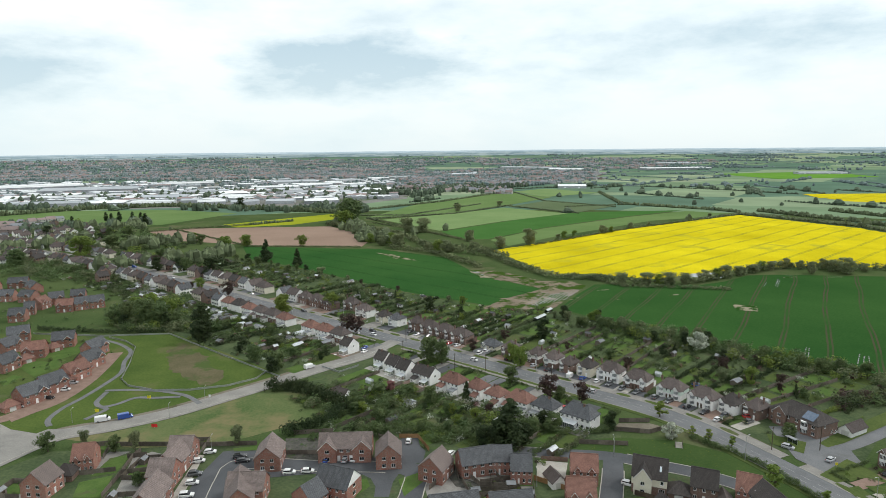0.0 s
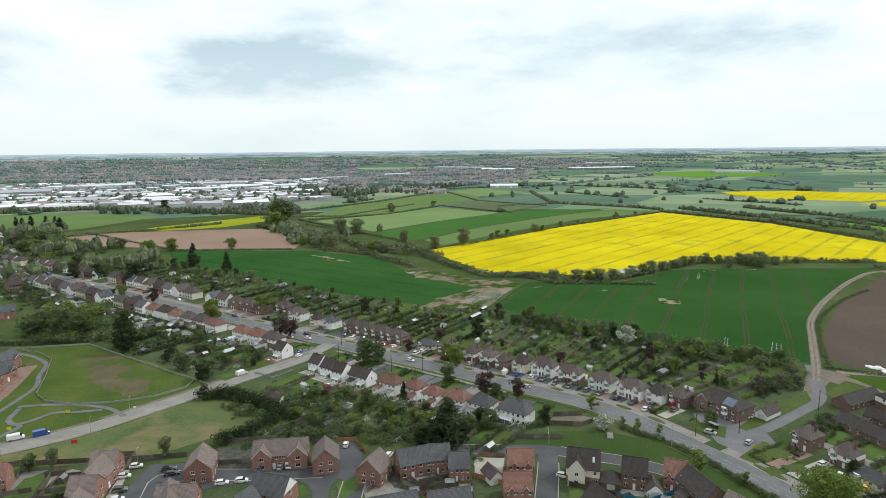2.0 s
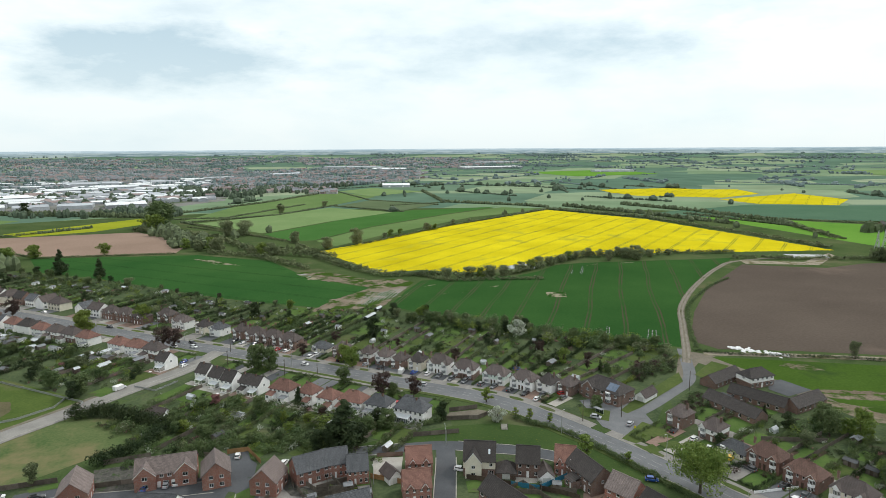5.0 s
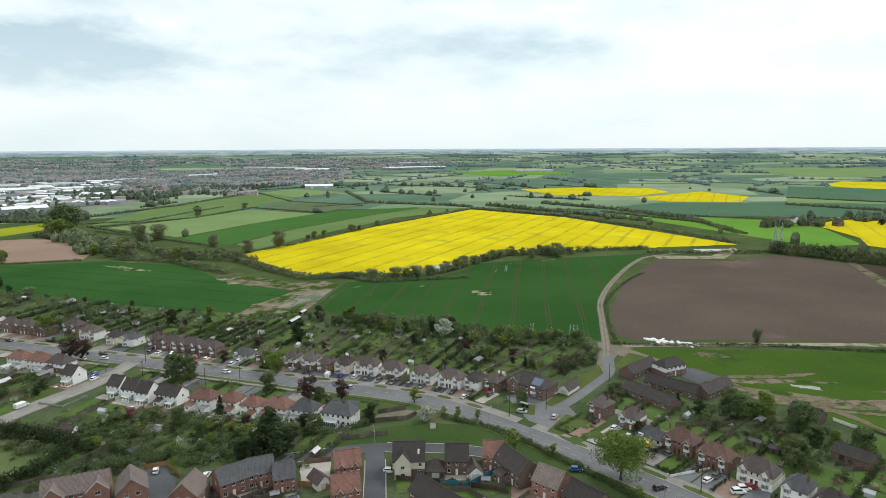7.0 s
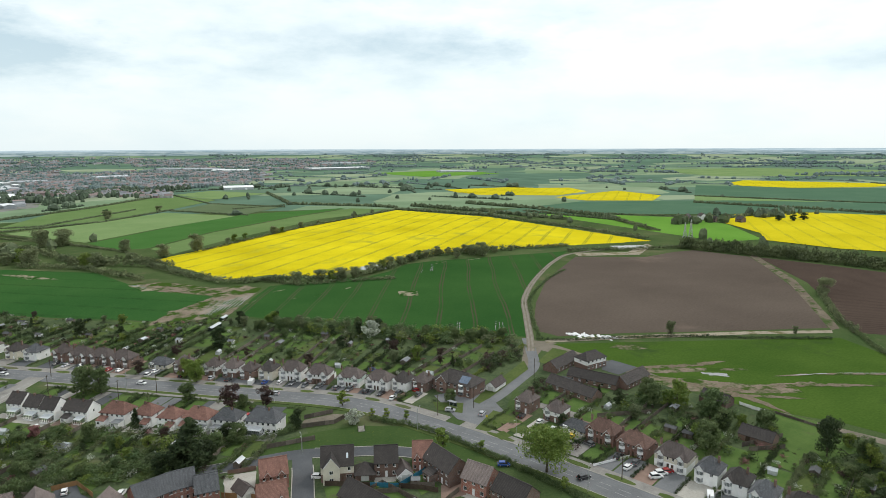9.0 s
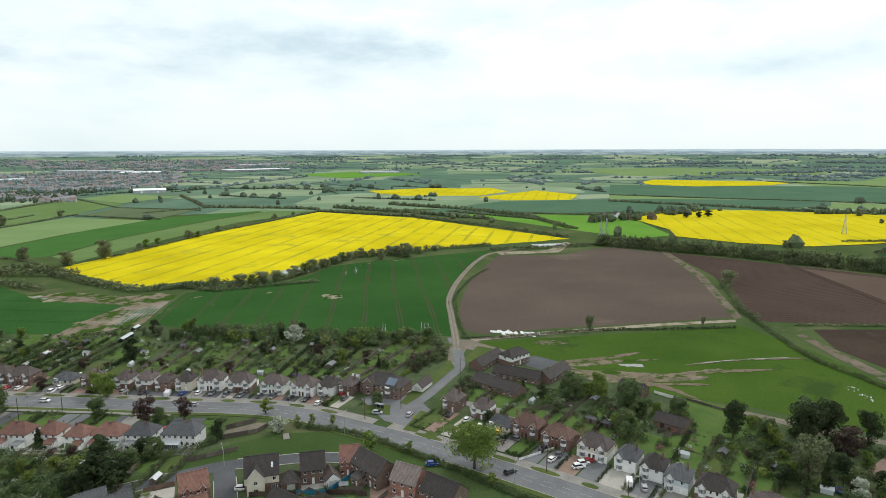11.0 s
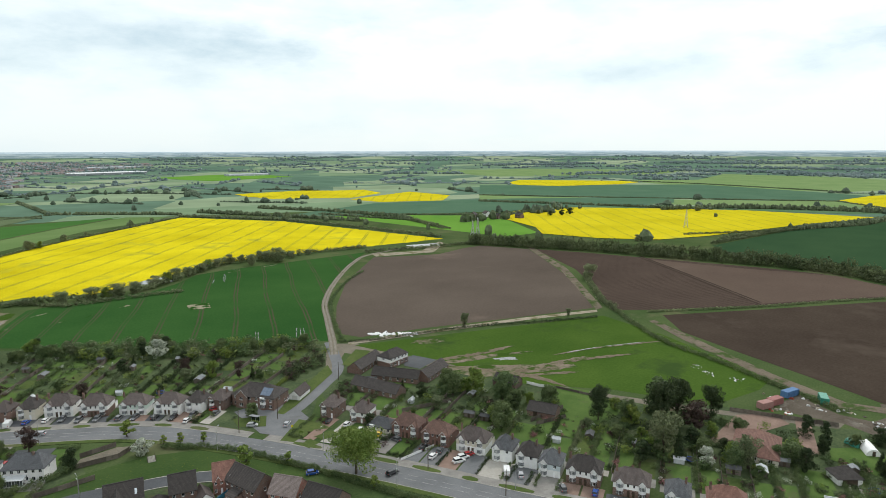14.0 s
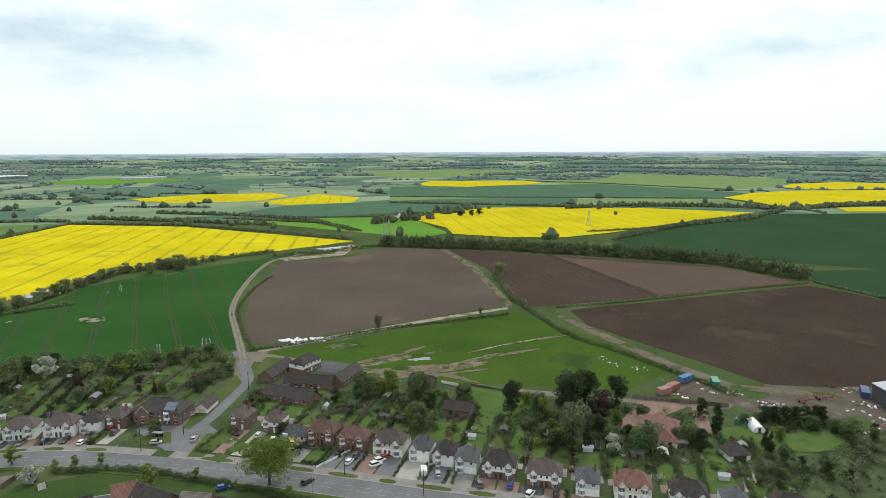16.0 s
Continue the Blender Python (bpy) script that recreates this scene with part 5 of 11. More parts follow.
WOODS = [
    # outline, count, leaf colours, least and most height
    (NORTH_LAND, 300, ["mid", "mid", "dark", "mid", "fresh", "dark"], 1.2, 4.0),
    ([(97.7, 360.5), (135.2, 325.1), (162.7, 293.4), (199.5, 261.7), (189.3, 247.9), (152.1, 274.2), (120.3, 305.3), (91.1, 337)], 190, ["mid", "olive", "olive", "mid", "fresh", "mid"], 2.0, 6.5),
    ([(-65, 256.6), (-35.6, 255.8), (-6.3, 248.8), (16.5, 236.6), (37.7, 228), (43.6, 213.3), (22.2, 205), (-5.4, 203.5), (-30.4, 215), (-52.8, 227.7)], 210, ["mid", "mid", "dark", "olive", "fresh", "mid"], 1.0, 5.0),
    ([(-219.3, 403.5), (-179.4, 425.4), (-129.9, 342.5), (-146.2, 343.1), (-188.7, 344.6)], 190, ["olive", "mid", "fresh", "mid"], 3.0, 7.0),
    ([(-441.3, 614.1), (-365.5, 609.5), (-296.7, 533.6), (-269.9, 475.4), (-333.9, 499.9), (-370.8, 513.1)], 130, ["mid", "olive", "mid"], 4.0, 9.0),
    ([(161.2, 190.2), (194.8, 171.4), (218.4, 123.2), (237.8, 71.7), (243.7, 42.9), (202.6, 41.7), (189.7, 75.9), (179.5, 115.2), (174.8, 154.1)], 230, ["mid", "dark", "mid", "fresh"], 1.2, 4.0),
    ([(230.6, 36.5), (259.4, 23.3), (265.9, -0.7), (270.2, -16.1), (239.2, -34.3), (201.8, -5.2), (198.6, 16.2)], 230, ["mid", "dark", "olive", "dark", "mid"], 0.8, 4.2),
    ([(-229.8, 483.8), (-111, 378), (-40.2, 292.1), (-59.3, 277.1), (-84.7, 293.5), (-159.3, 367)], 330, ["mid", "olive", "dark", "mid", "fresh"], 0.8, 4.0),
    ([(-309.9, 659), (-187.7, 577), (-107.2, 518.5), (-34.7, 441.4), (-56.5, 420), (-132, 468.8), (-187.8, 503.8), (-246.4, 530.9)], 300, ["mid", "dark", "mid", "olive", "fresh"], 1.0, 5.0),
    ([(-681.2, 888.2), (-531.8, 909.3), (-383, 802.9), (-289.5, 698.1), (-250.9, 602.6), (-300.9, 560.4), (-406.2, 612), (-440.7, 568.3)], 420, ["mid", "olive", "dark", "mid", "fresh"], 2.0, 8.5),
    ([(-338.1, 562.5), (-244.9, 506.7), (-186.5, 442.9), (-223.8, 427.3), (-278.9, 475.9)], 120, ["mid", "olive", "dark"], 1.5, 6.0),
    ([(-48.5, 222.6), (-31.7, 224.6), (-17.9, 212.4), (-29.3, 206.1), (-49.7, 208.7)], 50, ["mid", "dark"], 1.5, 4.0),
    ([(-409.2, 539.6), (-261.9, 485.4), (-207.6, 426.6), (-176.6, 333.4), (-215, 345.5), (-259.9, 336.3)], 150, ["mid", "dark", "olive", "mid"], 0.8, 3.0),
    ([(-259.9, 336.3), (-198.9, 334.2), (-168.1, 313.5), (-163.1, 280.1), (-174.9, 253.3), (-190.6, 241.9)], 90, ["mid", "dark", "mid"], 0.6, 2.2),
    ([(178.2, 220.2), (166.4, 197), (150.4, 185.8), (134.7, 179.5), (138, 187.6), (157.2, 202)], 80, ["dark", "mid", "copper", "mid"], 0.9, 3.0),
    ([(157.9, 241.8), (197, 255.7), (188.3, 239.5), (152.2, 223.6)], 60, ["mid", "dark", "olive", "copper"], 2.0, 5.5),
]
ROWS_Y = []


def on_road(x, y, w=10.5):
    for ln, d in ((MAIN, w), (LANE, 6), (FARM, 5)):
        for p in ln[::3]:
            if math.hypot(x - p[0], y - p[1]) < d + 3:
                return True
    return False


def near_house(x, y, d=9.0):
    return any(math.hypot(x - p[0], y - p[1]) < d for p in ROWS_Y)


GROVES = [
    # outline, count, kinds, least and most height of the single garden trees
    (NORTH_LAND, 64, ["mid", "mid2", "fresh", "olive", "dark", "mid", "mid2", "copper", "cypress"], 3.2, 6.5),
    ([(73.4, 377), (134.3, 322.9), (161.6, 291.6), (198.3, 260.1), (191.5, 250.9), (154.8, 279.2), (121.8, 309.1), (68.8, 354.4)], 34, ["mid", "mid2", "olive", "dark", "mid", "fresh"], 4.5, 8.5),
    ([(161.2, 190.2), (194.8, 171.4), (218.4, 123.2), (237.8, 71.7), (243.7, 42.9), (202.6, 41.7), (189.7, 75.9), (179.5, 115.2), (174.8, 154.1)], 34, ["mid", "mid2", "fresh", "olive", "dark", "mid"], 3.5, 7.0),
    ([(-45.4, 256.1), (-6.3, 245.8), (16.3, 233.9), (37.3, 225.5), (41.5, 213.3), (18.4, 206.3), (-5.5, 207.7), (-31, 219.7)], 26, ["mid", "mid2", "mid", "fresh", "dark"], 3.5, 7.0),
    ([(-229.8, 483.8), (-111, 378), (-40.2, 292.1), (-59.3, 277.1), (-84.7, 293.5), (-159.3, 367)], 20, ["mid", "mid2", "olive", "dark"], 3.0, 6.0),
    ([(230.6, 36.5), (259.4, 23.3), (265.9, -0.7), (270.2, -16.1), (234.5, -26.9), (205.3, -5.2), (202.2, 16.6)], 18, ["mid", "mid2", "dark", "olive"], 3.0, 5.5),
]


def plant_groves():
    rng = random.Random(61)
    for poly, count, kinds, lo, hi in GROVES:
        xs, ys = [p[0] for p in poly], [p[1] for p in poly]
        made = tries = 0
        while made < count and tries < count * 40:
            tries += 1
            x, y = rng.uniform(min(xs), max(xs)), rng.uniform(min(ys), max(ys))
            if not inside((x, y), poly) or on_road(x, y, 13) or near_house(x, y, 10) or any(inside((x, y), q) for q in CLEARINGS):
                continue
            plant(rng.choice(kinds), x, y, rng.uniform(lo, hi), rng.random() * 6.28, rng.uniform(0.9, 1.3))
            made += 1


def fill_woods():
    """Garden and woodland growth: too dense to count, joined by leaf colour."""
    rng = random.Random(11)
    heaps = {}
    for poly, count, kinds, lo, hi in WOODS:
        xs, ys = [p[0] for p in poly], [p[1] for p in poly]
        made = tries = 0
        while made < count and tries < count * 30:
            tries += 1
            x, y = rng.uniform(min(xs), max(xs)), rng.uniform(min(ys), max(ys))
            if not inside((x, y), poly) or on_road(x, y, 12) or near_house(x, y, 7.5) or any(inside((x, y), q) for q in CLEARINGS):
                continue
            h = lo + (hi - lo) * rng.random() ** 1.7
            heaps.setdefault(rng.choice(kinds), []).append((x, y, -0.2, h * rng.uniform(1.0, 1.6), h))
            made += 1
    for leaf, spots_ in heaps.items():
        mass("garden_growth", spots_, "fine", leaf, "dense mixed garden shrubs and small trees", "shrubs")


def template(seed, lumps, per, size):
    """Leaf pieces of one unit clump: 1 high, 1 wide, standing on the ground."""
    rng = np.random.default_rng(seed)
    c = np.column_stack([rng.normal(size=(lumps, 2)) * 0.2, 0.2 + 0.55 * rng.random(lumps)])
    r = 0.2 + 0.12 * rng.random((lumps, 1)) * np.ones((1, 3))
    return leaf_cards(rng, c, r, per, size)


def lump_template(seed, lumps):
    """Rounded closed lumps of one unit clump, for trees far away."""
    rng = np.random.default_rng(seed)
    out = []
    for _ in range(lumps):
        c = np.array([*(rng.normal(size=2) * (0.17 if lumps > 1 else 0.0)), 0.0])
        r, top, n = 0.36 + 0.12 * rng.random(), 0.8 + 0.35 * rng.random(), 5
        rings = []
        for zz, rr in ((0.0, 0.75), (0.4, 1.0), (0.8, 0.72), (1.0, 0.12)):
            a = np.arange(n) * 2 * math.pi / n + rng.random() * 0.6
            q = rr * r * (0.8 + 0.4 * rng.random(n))
            rings.append(np.column_stack([c[0] + q * np.cos(a), c[1] + q * np.sin(a), np.full(n, zz * top) + 0.08 * rng.normal(size=n) * (zz > 0)]))
        for lo, hi in zip(rings, rings[1:]):
            for k in range(n):
                j = (k + 1) % n
                out += [lo[k], lo[j], hi[j], hi[k]]
    return np.array(out)


CLUMPS = {"lump": [lump_template(90 + i, 1) for i in range(4)], "lumps": [lump_template(70 + i, 2) for i in range(4)], "hedgy": [template(80 + i, 7, 9, 0.115) for i in range(4)], "middle": [template(30 + i, 9, 11, 0.095) for i in range(4)], "fine": [template(20 + i, 11, 17, 0.066) for i in range(4)], "coarse": [template(40 + i, 6, 7, 0.16) for i in range(4)], "rough": [template(60 + i, 3, 4, 0.31) for i in range(4)]}


def mass(name, spots, grade, leaf, label, category="hedge", kind="stuff"):
    """Many clumps joined in one mesh; spots: x, y, z, width, height."""
    rng = np.random.default_rng(len(spots) + 7)
    out = []
    for x, y, z, w, h in spots:
        t = CLUMPS[grade][rng.integers(4)]
        a = rng.random() * 6.28
        c, s = math.cos(a), math.sin(a)
        out.append(np.column_stack([x + w * (t[:, 0] * c - t[:, 1] * s), y + w * (t[:, 0] * s + t[:, 1] * c), z + h * t[:, 2]]))
    o = new(name, quads_mesh(name, np.concatenate(out), LEAF[leaf]))
    return tagged(o, label, category, "", kind)


def hedge_spots(line, gap, w, h, rng, jitter=0.6, skip=0.0):
    out = []
    for x, y, a in along(line, gap):
        if rng.random() < skip:
            continue
        x, y = x + rng.uniform(-jitter, jitter), y + rng.uniform(-jitter, jitter)
        out.append((x, y, rise(x, y) - 0.1, w * rng.uniform(0.8, 1.3), h * rng.uniform(0.75, 1.3)))
    return out


rh = random.Random(21)
# clipped or grown hedges near the houses, each one a thing
NEAR_HEDGES = [
    ([(87, 207), (100.7, 189.8), (108.2, 168.5), (114.1, 147.9), (119.2, 127.5), (125.5, 104.1)], 0.8, 2.5, 2.1, "mid", "trimmed roadside hedge above the estate"),
    ([(-75.4, 255.3), (-67.4, 256.1), (-59.1, 253.4), (-50.7, 244.3), (-40.1, 235.7)], 0.9, 4.4, 5.6, "dark", "tall dark conifer hedge by the paddock"),
    ([(-39.8, 233.6), (-43.7, 223.4), (-49.5, 216.7), (-57.8, 213.2)], 0.9, 4.0, 5.0, "dark", "tall dark conifer hedge behind the estate"),
    ([(208.2, 259.2), (223.9, 285.0), (252.1, 324.3), (279.1, 350.8), (312.9, 377.3), (342.6, 395.2)], 1.6, 2.6, 1.7, "mid", "ragged low hedge beside the field track"),
    ([(203.2, 254.9), (222.5, 242.3), (268.9, 222.5), (306.6, 196.6), (340, 176)], 1.4, 2.2, 1.7, "dark", "low dark green field hedge"),
    ([(361.2, 174.5), (321.2, 130.5), (304.1, 92.9), (291.1, 67.4), (274.9, 35.8)], 1.6, 3.2, 2.4, "mid", "ragged field hedge beside a ditch"),
    ([(128.1, 217.8), (158.3, 232.7), (190, 248.8)], 1.0, 1.9, 2.1, "fresh", "grown hedge beside the lane"),
    ([(140.5, 163.1), (141.8, 152.7), (148.8, 156.1)], 1.0, 1.5, 1.5, "dark", "dark clipped garden hedge"),
    ([(131, 151.7), (138.7, 153.5), (147.3, 154.5)], 1.0, 1.5, 1.6, "dark", "clipped garden hedge beside a drive"),
    ([(144.6, 138), (153.4, 135.6)], 1.0, 1.2, 1.2, "fresh", "clipped garden hedge beside a drive"),
    ([(-30.2, 212.7), (-5.7, 214.4), (16.1, 203)], 1.8, 4.0, 4.0, "mid", "thick shrub belt behind the new houses"),
    ([(31.3, 213.6), (49.4, 211.8), (62.3, 214.2)], 1.5, 2.5, 2.4, "mid", "leafy garden boundary hedge"),
    ([(-235.2, 351.9), (-188.7, 344.6), (-156.9, 345.7)], 2.0, 3.5, 3.0, "dark", "scrubby hedge round the park"),
]
for line, gap, w, h, leaf, lab in NEAR_HEDGES:
    mass("hedge", hedge_spots(smooth(line, 3), gap, w, h, rh, 0.4), "fine", leaf, lab, "hedge", "thing")

# field hedgerows, farther off
FIELD_HEDGES = [
    ([(42.5, 591.3), (62.9, 535.6), (86.2, 482.8), (112, 478.2), (152.2, 457.8), (180.6, 457), (225.8, 478.6)], 6.0, 5.5), ([(232.5, 487.1), (284.1, 514.4), (316.6, 506.5), (365.5, 502.2)], 6.0, 6.0), ([(-110.8, 921.3), (18.3, 984.3), (123.9, 1119.9)], 3.0, 2.0), ([(163.2, 1457.9), (196.8, 1200.1), (296.7, 1066.5)], 3.0, 2.0), ([(-111.5, 927.6), (-52, 822.9), (23.5, 695.1), (39, 655.6)], 3.5, 2.4), ([(117.4, 1101.8), (211.8, 968)], 3.0, 1.8), ([(370, 503.9), (427.2, 489)], 5.0, 4.0), ([(113.1, 482.5), (131.8, 451.1), (205.7, 436.1)], 4.0, 3.0),
    ([(406.4, 466.1), (456.4, 443.7), (527.1, 419.4)], 4.0, 4.0),
    ([(98.1, 655.5), (227.8, 773.8), (444.1, 933.2)], 4.0, 2.5), ([(444.1, 933.2), (521.2, 774.1), (535.7, 599.8), (538.5, 482.9)], 6.0, 4.0), ([(-156.3, 843.6), (-57.4, 750.9), (-14.1, 639.5), (46, 584.6)], 7.0, 7.0),
    ([(-55.3, 642.2), (-7.8, 604), (31.9, 528.6)], 5.0, 5.0), ([(-13.7, 621.5), (26.8, 636.8), (61, 574.4)], 5.0, 6.0), ([(372.0, 157.5), (430.3, 109.6), (489.6, 68.7), (544.7, 25.5)], 2.2, 1.6), ([(443.5, 243), (414.5, 219.7), (377.2, 193.1), (361.2, 174.5)], 3.5, 4.0), ([(551.7, 22.2), (514.4, -22.6)], 2.5, 2.0),
    ([(733.1, 229.9), (897, 180.9), (992.5, 130.9), (1169.2, 100.1)], 6.0, 5.0), ([(741.6, 275.1), (858.9, 194.3), (1029.7, 143.8)], 4.0, 3.0), ([(606.2, 796.1), (640.3, 640.2), (602.1, 522.8)], 4.0, 3.0), ([(604, 799.9), (772.7, 600.3)], 3.0, 2.0), ([(-377.7, 791.5), (-274.6, 853.6), (-216.1, 902.4)], 4.0, 3.0), ([(-518.6, 786.3), (-511.9, 860.9), (-397, 832.9)], 6.0, 6.0),
    ([(-725.4, 1020.9), (-640.7, 1116.9), (-511.1, 1168.4), (-364.7, 1108.1), (-168, 1009.7)], 7.0, 7.0), ([(-365.6, 830.4), (-208.9, 663.9), (-85.9, 651.8)], 3.0, 2.0), ([(-128.4, 1062.1), (-3.5, 1206.2), (155.1, 1469.1)], 4.0, 3.0), ([(-126.4, 971), (-55.5, 964.1), (69.4, 1148.1)], 3.0, 2.0), ([(-97.9, 871), (-46.7, 804.2), (10.6, 721.4)], 3.0, 2.0),
    ([(355.1, 1420.1), (320.8, 1118.5), (433.3, 1002), (456.5, 954.9)], 6.0, 4.0), ([(211.3, 1076), (340.4, 1116.2)], 3.0, 2.0), ([(601.1, 966.1), (644.1, 824.4), (653.9, 659.7), (597.4, 530.6)], 7.0, 5.0), ([(492.8, 969.3), (548.2, 816.2), (586.7, 672.5)], 7.0, 5.0), ([(757.3, 561.2), (829.3, 571.3), (932.7, 575.1)], 6.0, 4.0),
]
FIELD_HEDGES += [([(1024, 422), (1075, 379), (1118, 353), (1159, 284), (1191, 186), (1199, 90), (1321, 12), (1447, -109)], 8, 7), ([(960, 760), (1024, 556), (1056, 435)], 4, 4), ([(687, 225), (866, 196), (1002, 147), (1123, 104)], 5, 4.5), ([(1092, 863), (1291, 457), (1404, 231), (1230, 100)], 3, 2.2), ([(1873, 913), (1853, 657), (1708, 256)], 3, 2.5)]
BELT = smooth([(514.4, 421.7), (536.9, 356.7), (557.4, 302.2), (567.5, 246.7), (576.7, 195.8), (585.1, 148.9), (587.3, 104.6), (568.8, 61.8), (549.2, 35.5)], 8.0)
belt_spots = []
for off, w_, h_ in ((-3.0, 7.0, 6.0), (-9.0, 9.0, 10.5), (-16.0, 9.0, 10.5)):
    belt_spots += hedge_spots(offsets(BELT, -off), 4.0, w_, h_, rh, 1.8, 0.05)
mass("tree_belt", belt_spots, "middle", "wood", "tall dark green belt of trees above the ploughland", "tree belt")
spots = []
for line, w, h in FIELD_HEDGES:
    spots += hedge_spots(line, w * 0.42, w, h, rh, w * 0.25, 0.06)
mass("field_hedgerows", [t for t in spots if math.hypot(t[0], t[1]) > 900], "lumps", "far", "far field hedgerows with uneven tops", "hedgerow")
mass("field_hedgerows", [t for t in spots if math.hypot(t[0], t[1]) <= 900], "hedgy", "hedge", "dark green field hedgerows with uneven tops", "hedgerow")


# ---- houses ----
WINDOWS = {}
LITE = [False]


def window_meshes(w, h, bars):
    """Frame and pane of a window of that size, seen from outside along +y."""
    key = (round(w, 2), round(h, 2), bars)
    if key not in WINDOWS:
        f = MB()
        t = 0.075
        xs = [-w / 2]
        for k in range(bars):
            a, b = -w / 2 + w * k / bars, -w / 2 + w * (k + 1) / bars
            xs += [a + (t if k == 0 else 0.035), b - (t if k == bars - 1 else 0.035)]
        xs.append(w / 2)
        zs = [0, t, h - t, h]
        nx = len(xs)
        f.v = [(x, y, z) for y in (0.03, 0.10) for z in zs for x in xs]
        solid = lambda i, k: 0 <= i < nx - 1 and 0 <= k < 3 and not (k == 1 and i % 2 == 1)
        N = nx * 4
        for k in range(3):
            for i in range(nx - 1):
                if not solid(i, k):
                    continue
                a, b, c, d = k * nx + i, k * nx + i + 1, (k + 1) * nx + i + 1, (k + 1) * nx + i
                f.f.append((a, b, c, d))
                for (p0, p1), (ni, nk) in zip(((a, b), (b, c), (c, d), (d, a)), ((i, k - 1), (i + 1, k), (i, k + 1), (i - 1, k))):
                    if not solid(ni, nk):
                        f.f.append((p1, p0, p0 + N, p1 + N))
        n = len(f.v)
        f.v += [(-w / 2, -0.06, 0), (w / 2, -0.06, 0), (-w / 2, -0.06, -0.07), (w / 2, -0.06, -0.07), (-w / 2, 0.03, -0.07), (w / 2, 0.03, -0.07)]
        f.f += [(n, n + 1, nx - 1, 0), (n + 2, n + 3, n + 1, n), (n + 4, n + 5, n + 3, n + 2), (0, n + 4, n + 2, n), (n + 5, nx - 1, n + 1, n + 3)]
        f.m = [0] * len(f.f)
        p = MB()
        p.box(-w / 2 + t, w / 2 - t, 0.055, 0.075, t, h - t)
        WINDOWS[key] = (f.mesh("window", UPVC), p.mesh("pane", GLASS))
    return WINDOWS[key]


def whole_window(w, h):
    key = ("whole", round(w, 2), round(h, 2))
    if key not in WINDOWS:
        m = MB()
        m.box(-w / 2, w / 2, 0.03, 0.10, 0, h, 0)
        for x0, x1 in ((-w / 2 + 0.08, -0.04), (0.04, w / 2 - 0.08)):
            m.box(x0, x1, 0.015, 0.03, 0.08, h - 0.08, 1)
        WINDOWS[key] = m.mesh("window", [UPVC, GLASS])
    return WINDOWS[key]


def door_mesh(w, h, mat, name):
    if name not in WINDOWS:
        d = MB()
        d.box(-w / 2, w / 2, 0.03, 0.09, 0, h)
        for z in (0.25, 1.15):
            d.box(-w * 0.32, w * 0.32, 0.015, 0.03, z, z + 0.7)
        WINDOWS[name] = d.mesh("door", mat)
    return WINDOWS[name]


PAINTS = {"white": UPVC, "dark": DARKWOOD, "red": surface("red_door_paint", (0.3, 0.02, 0.02), (0.38, 0.03, 0.03), 1, 9, 0.4, 0.05), "garage": surface("garage_door_paint", (0.5, 0.5, 0.48), (0.6, 0.6, 0.58), 1, 9, 0.5, 0.05)}


def wall_face(mb, x0, y0, x1, y1, z0, z1, holes, low=0, up=0, split=0.0):
    """One storey-high wall from corner to corner with openings (u0, u1, z0, z1) cut through and their reveals."""
    L = math.hypot(x1 - x0, y1 - y0)
    dx, dy = (x1 - x0) / L, (y1 - y0) / L
    ix, iy = -dy * 0.14, dx * 0.14
    us = sorted({0.0, L, *(h[0] for h in holes), *(h[1] for h in holes)})
    zs = sorted({z0, z1, *([split] if z0 < split < z1 else []), *(h[2] for h in holes), *(h[3] for h in holes)})
    P = lambda u, z, k=0: (x0 + dx * u + ix * k, y0 + dy * u + iy * k, z)
    for ua, ub in zip(us, us[1:]):
        for za, zb in zip(zs, zs[1:]):
            if any(h[0] < (ua + ub) / 2 < h[1] and h[2] < (za + zb) / 2 < h[3] for h in holes):
                continue
            mb.face([P(ua, za), P(ub, za), P(ub, zb), P(ua, zb)], low if (za + zb) / 2 < split else up)
    for a, b, c, d in holes:
        m = low if c < split else up
        mb.face([P(a, c), P(a, c, 1), P(b, c, 1), P(b, c)][::-1], m)
        mb.face([P(a, d), P(a, d, 1), P(b, d, 1), P(b, d)], m)
        mb.face([P(a, c), P(a, d), P(a, d, 1), P(a, c, 1)][::-1], m)
        mb.face([P(b, c), P(b, d), P(b, d, 1), P(b, c, 1)], m)


def openings(root, x0, y0, x1, y1, items):
    """Windows and doors in a wall that runs from one corner to the other. items: kind, centre, sill, width, height."""
    L = math.hypot(x1 - x0, y1 - y0)
    a = math.atan2(y1 - y0, x1 - x0)
    holes = []
    for kind, u, z, w, h in items:
        holes.append((u - w / 2, u + w / 2, z, z + h))
        p = pose(x0 + (x1 - x0) * u / L, y0 + (y1 - y0) * u / L, z, 0, 0, math.degrees(a))
        if kind == "w":
            f, g = window_meshes(w, h, 3 if w > 1.7 else 2 if w > 0.8 else 1)
            if LITE[0]:
                o = part("window", whole_window(w, h), None, root)
                o.matrix_local = p
                continue
            o = part("window", f, None, root)
            o.matrix_local = p
            part("pane", g, None, o)
        else:
            nm = {"d": "white", "k": "dark", "r": "red", "g": "garage"}[kind]
            o = part("garage_door" if kind == "g" else "door", door_mesh(w, h, PAINTS[nm], f"{nm}{w}{h}"), None, root)
            o.matrix_local = p
    return holes


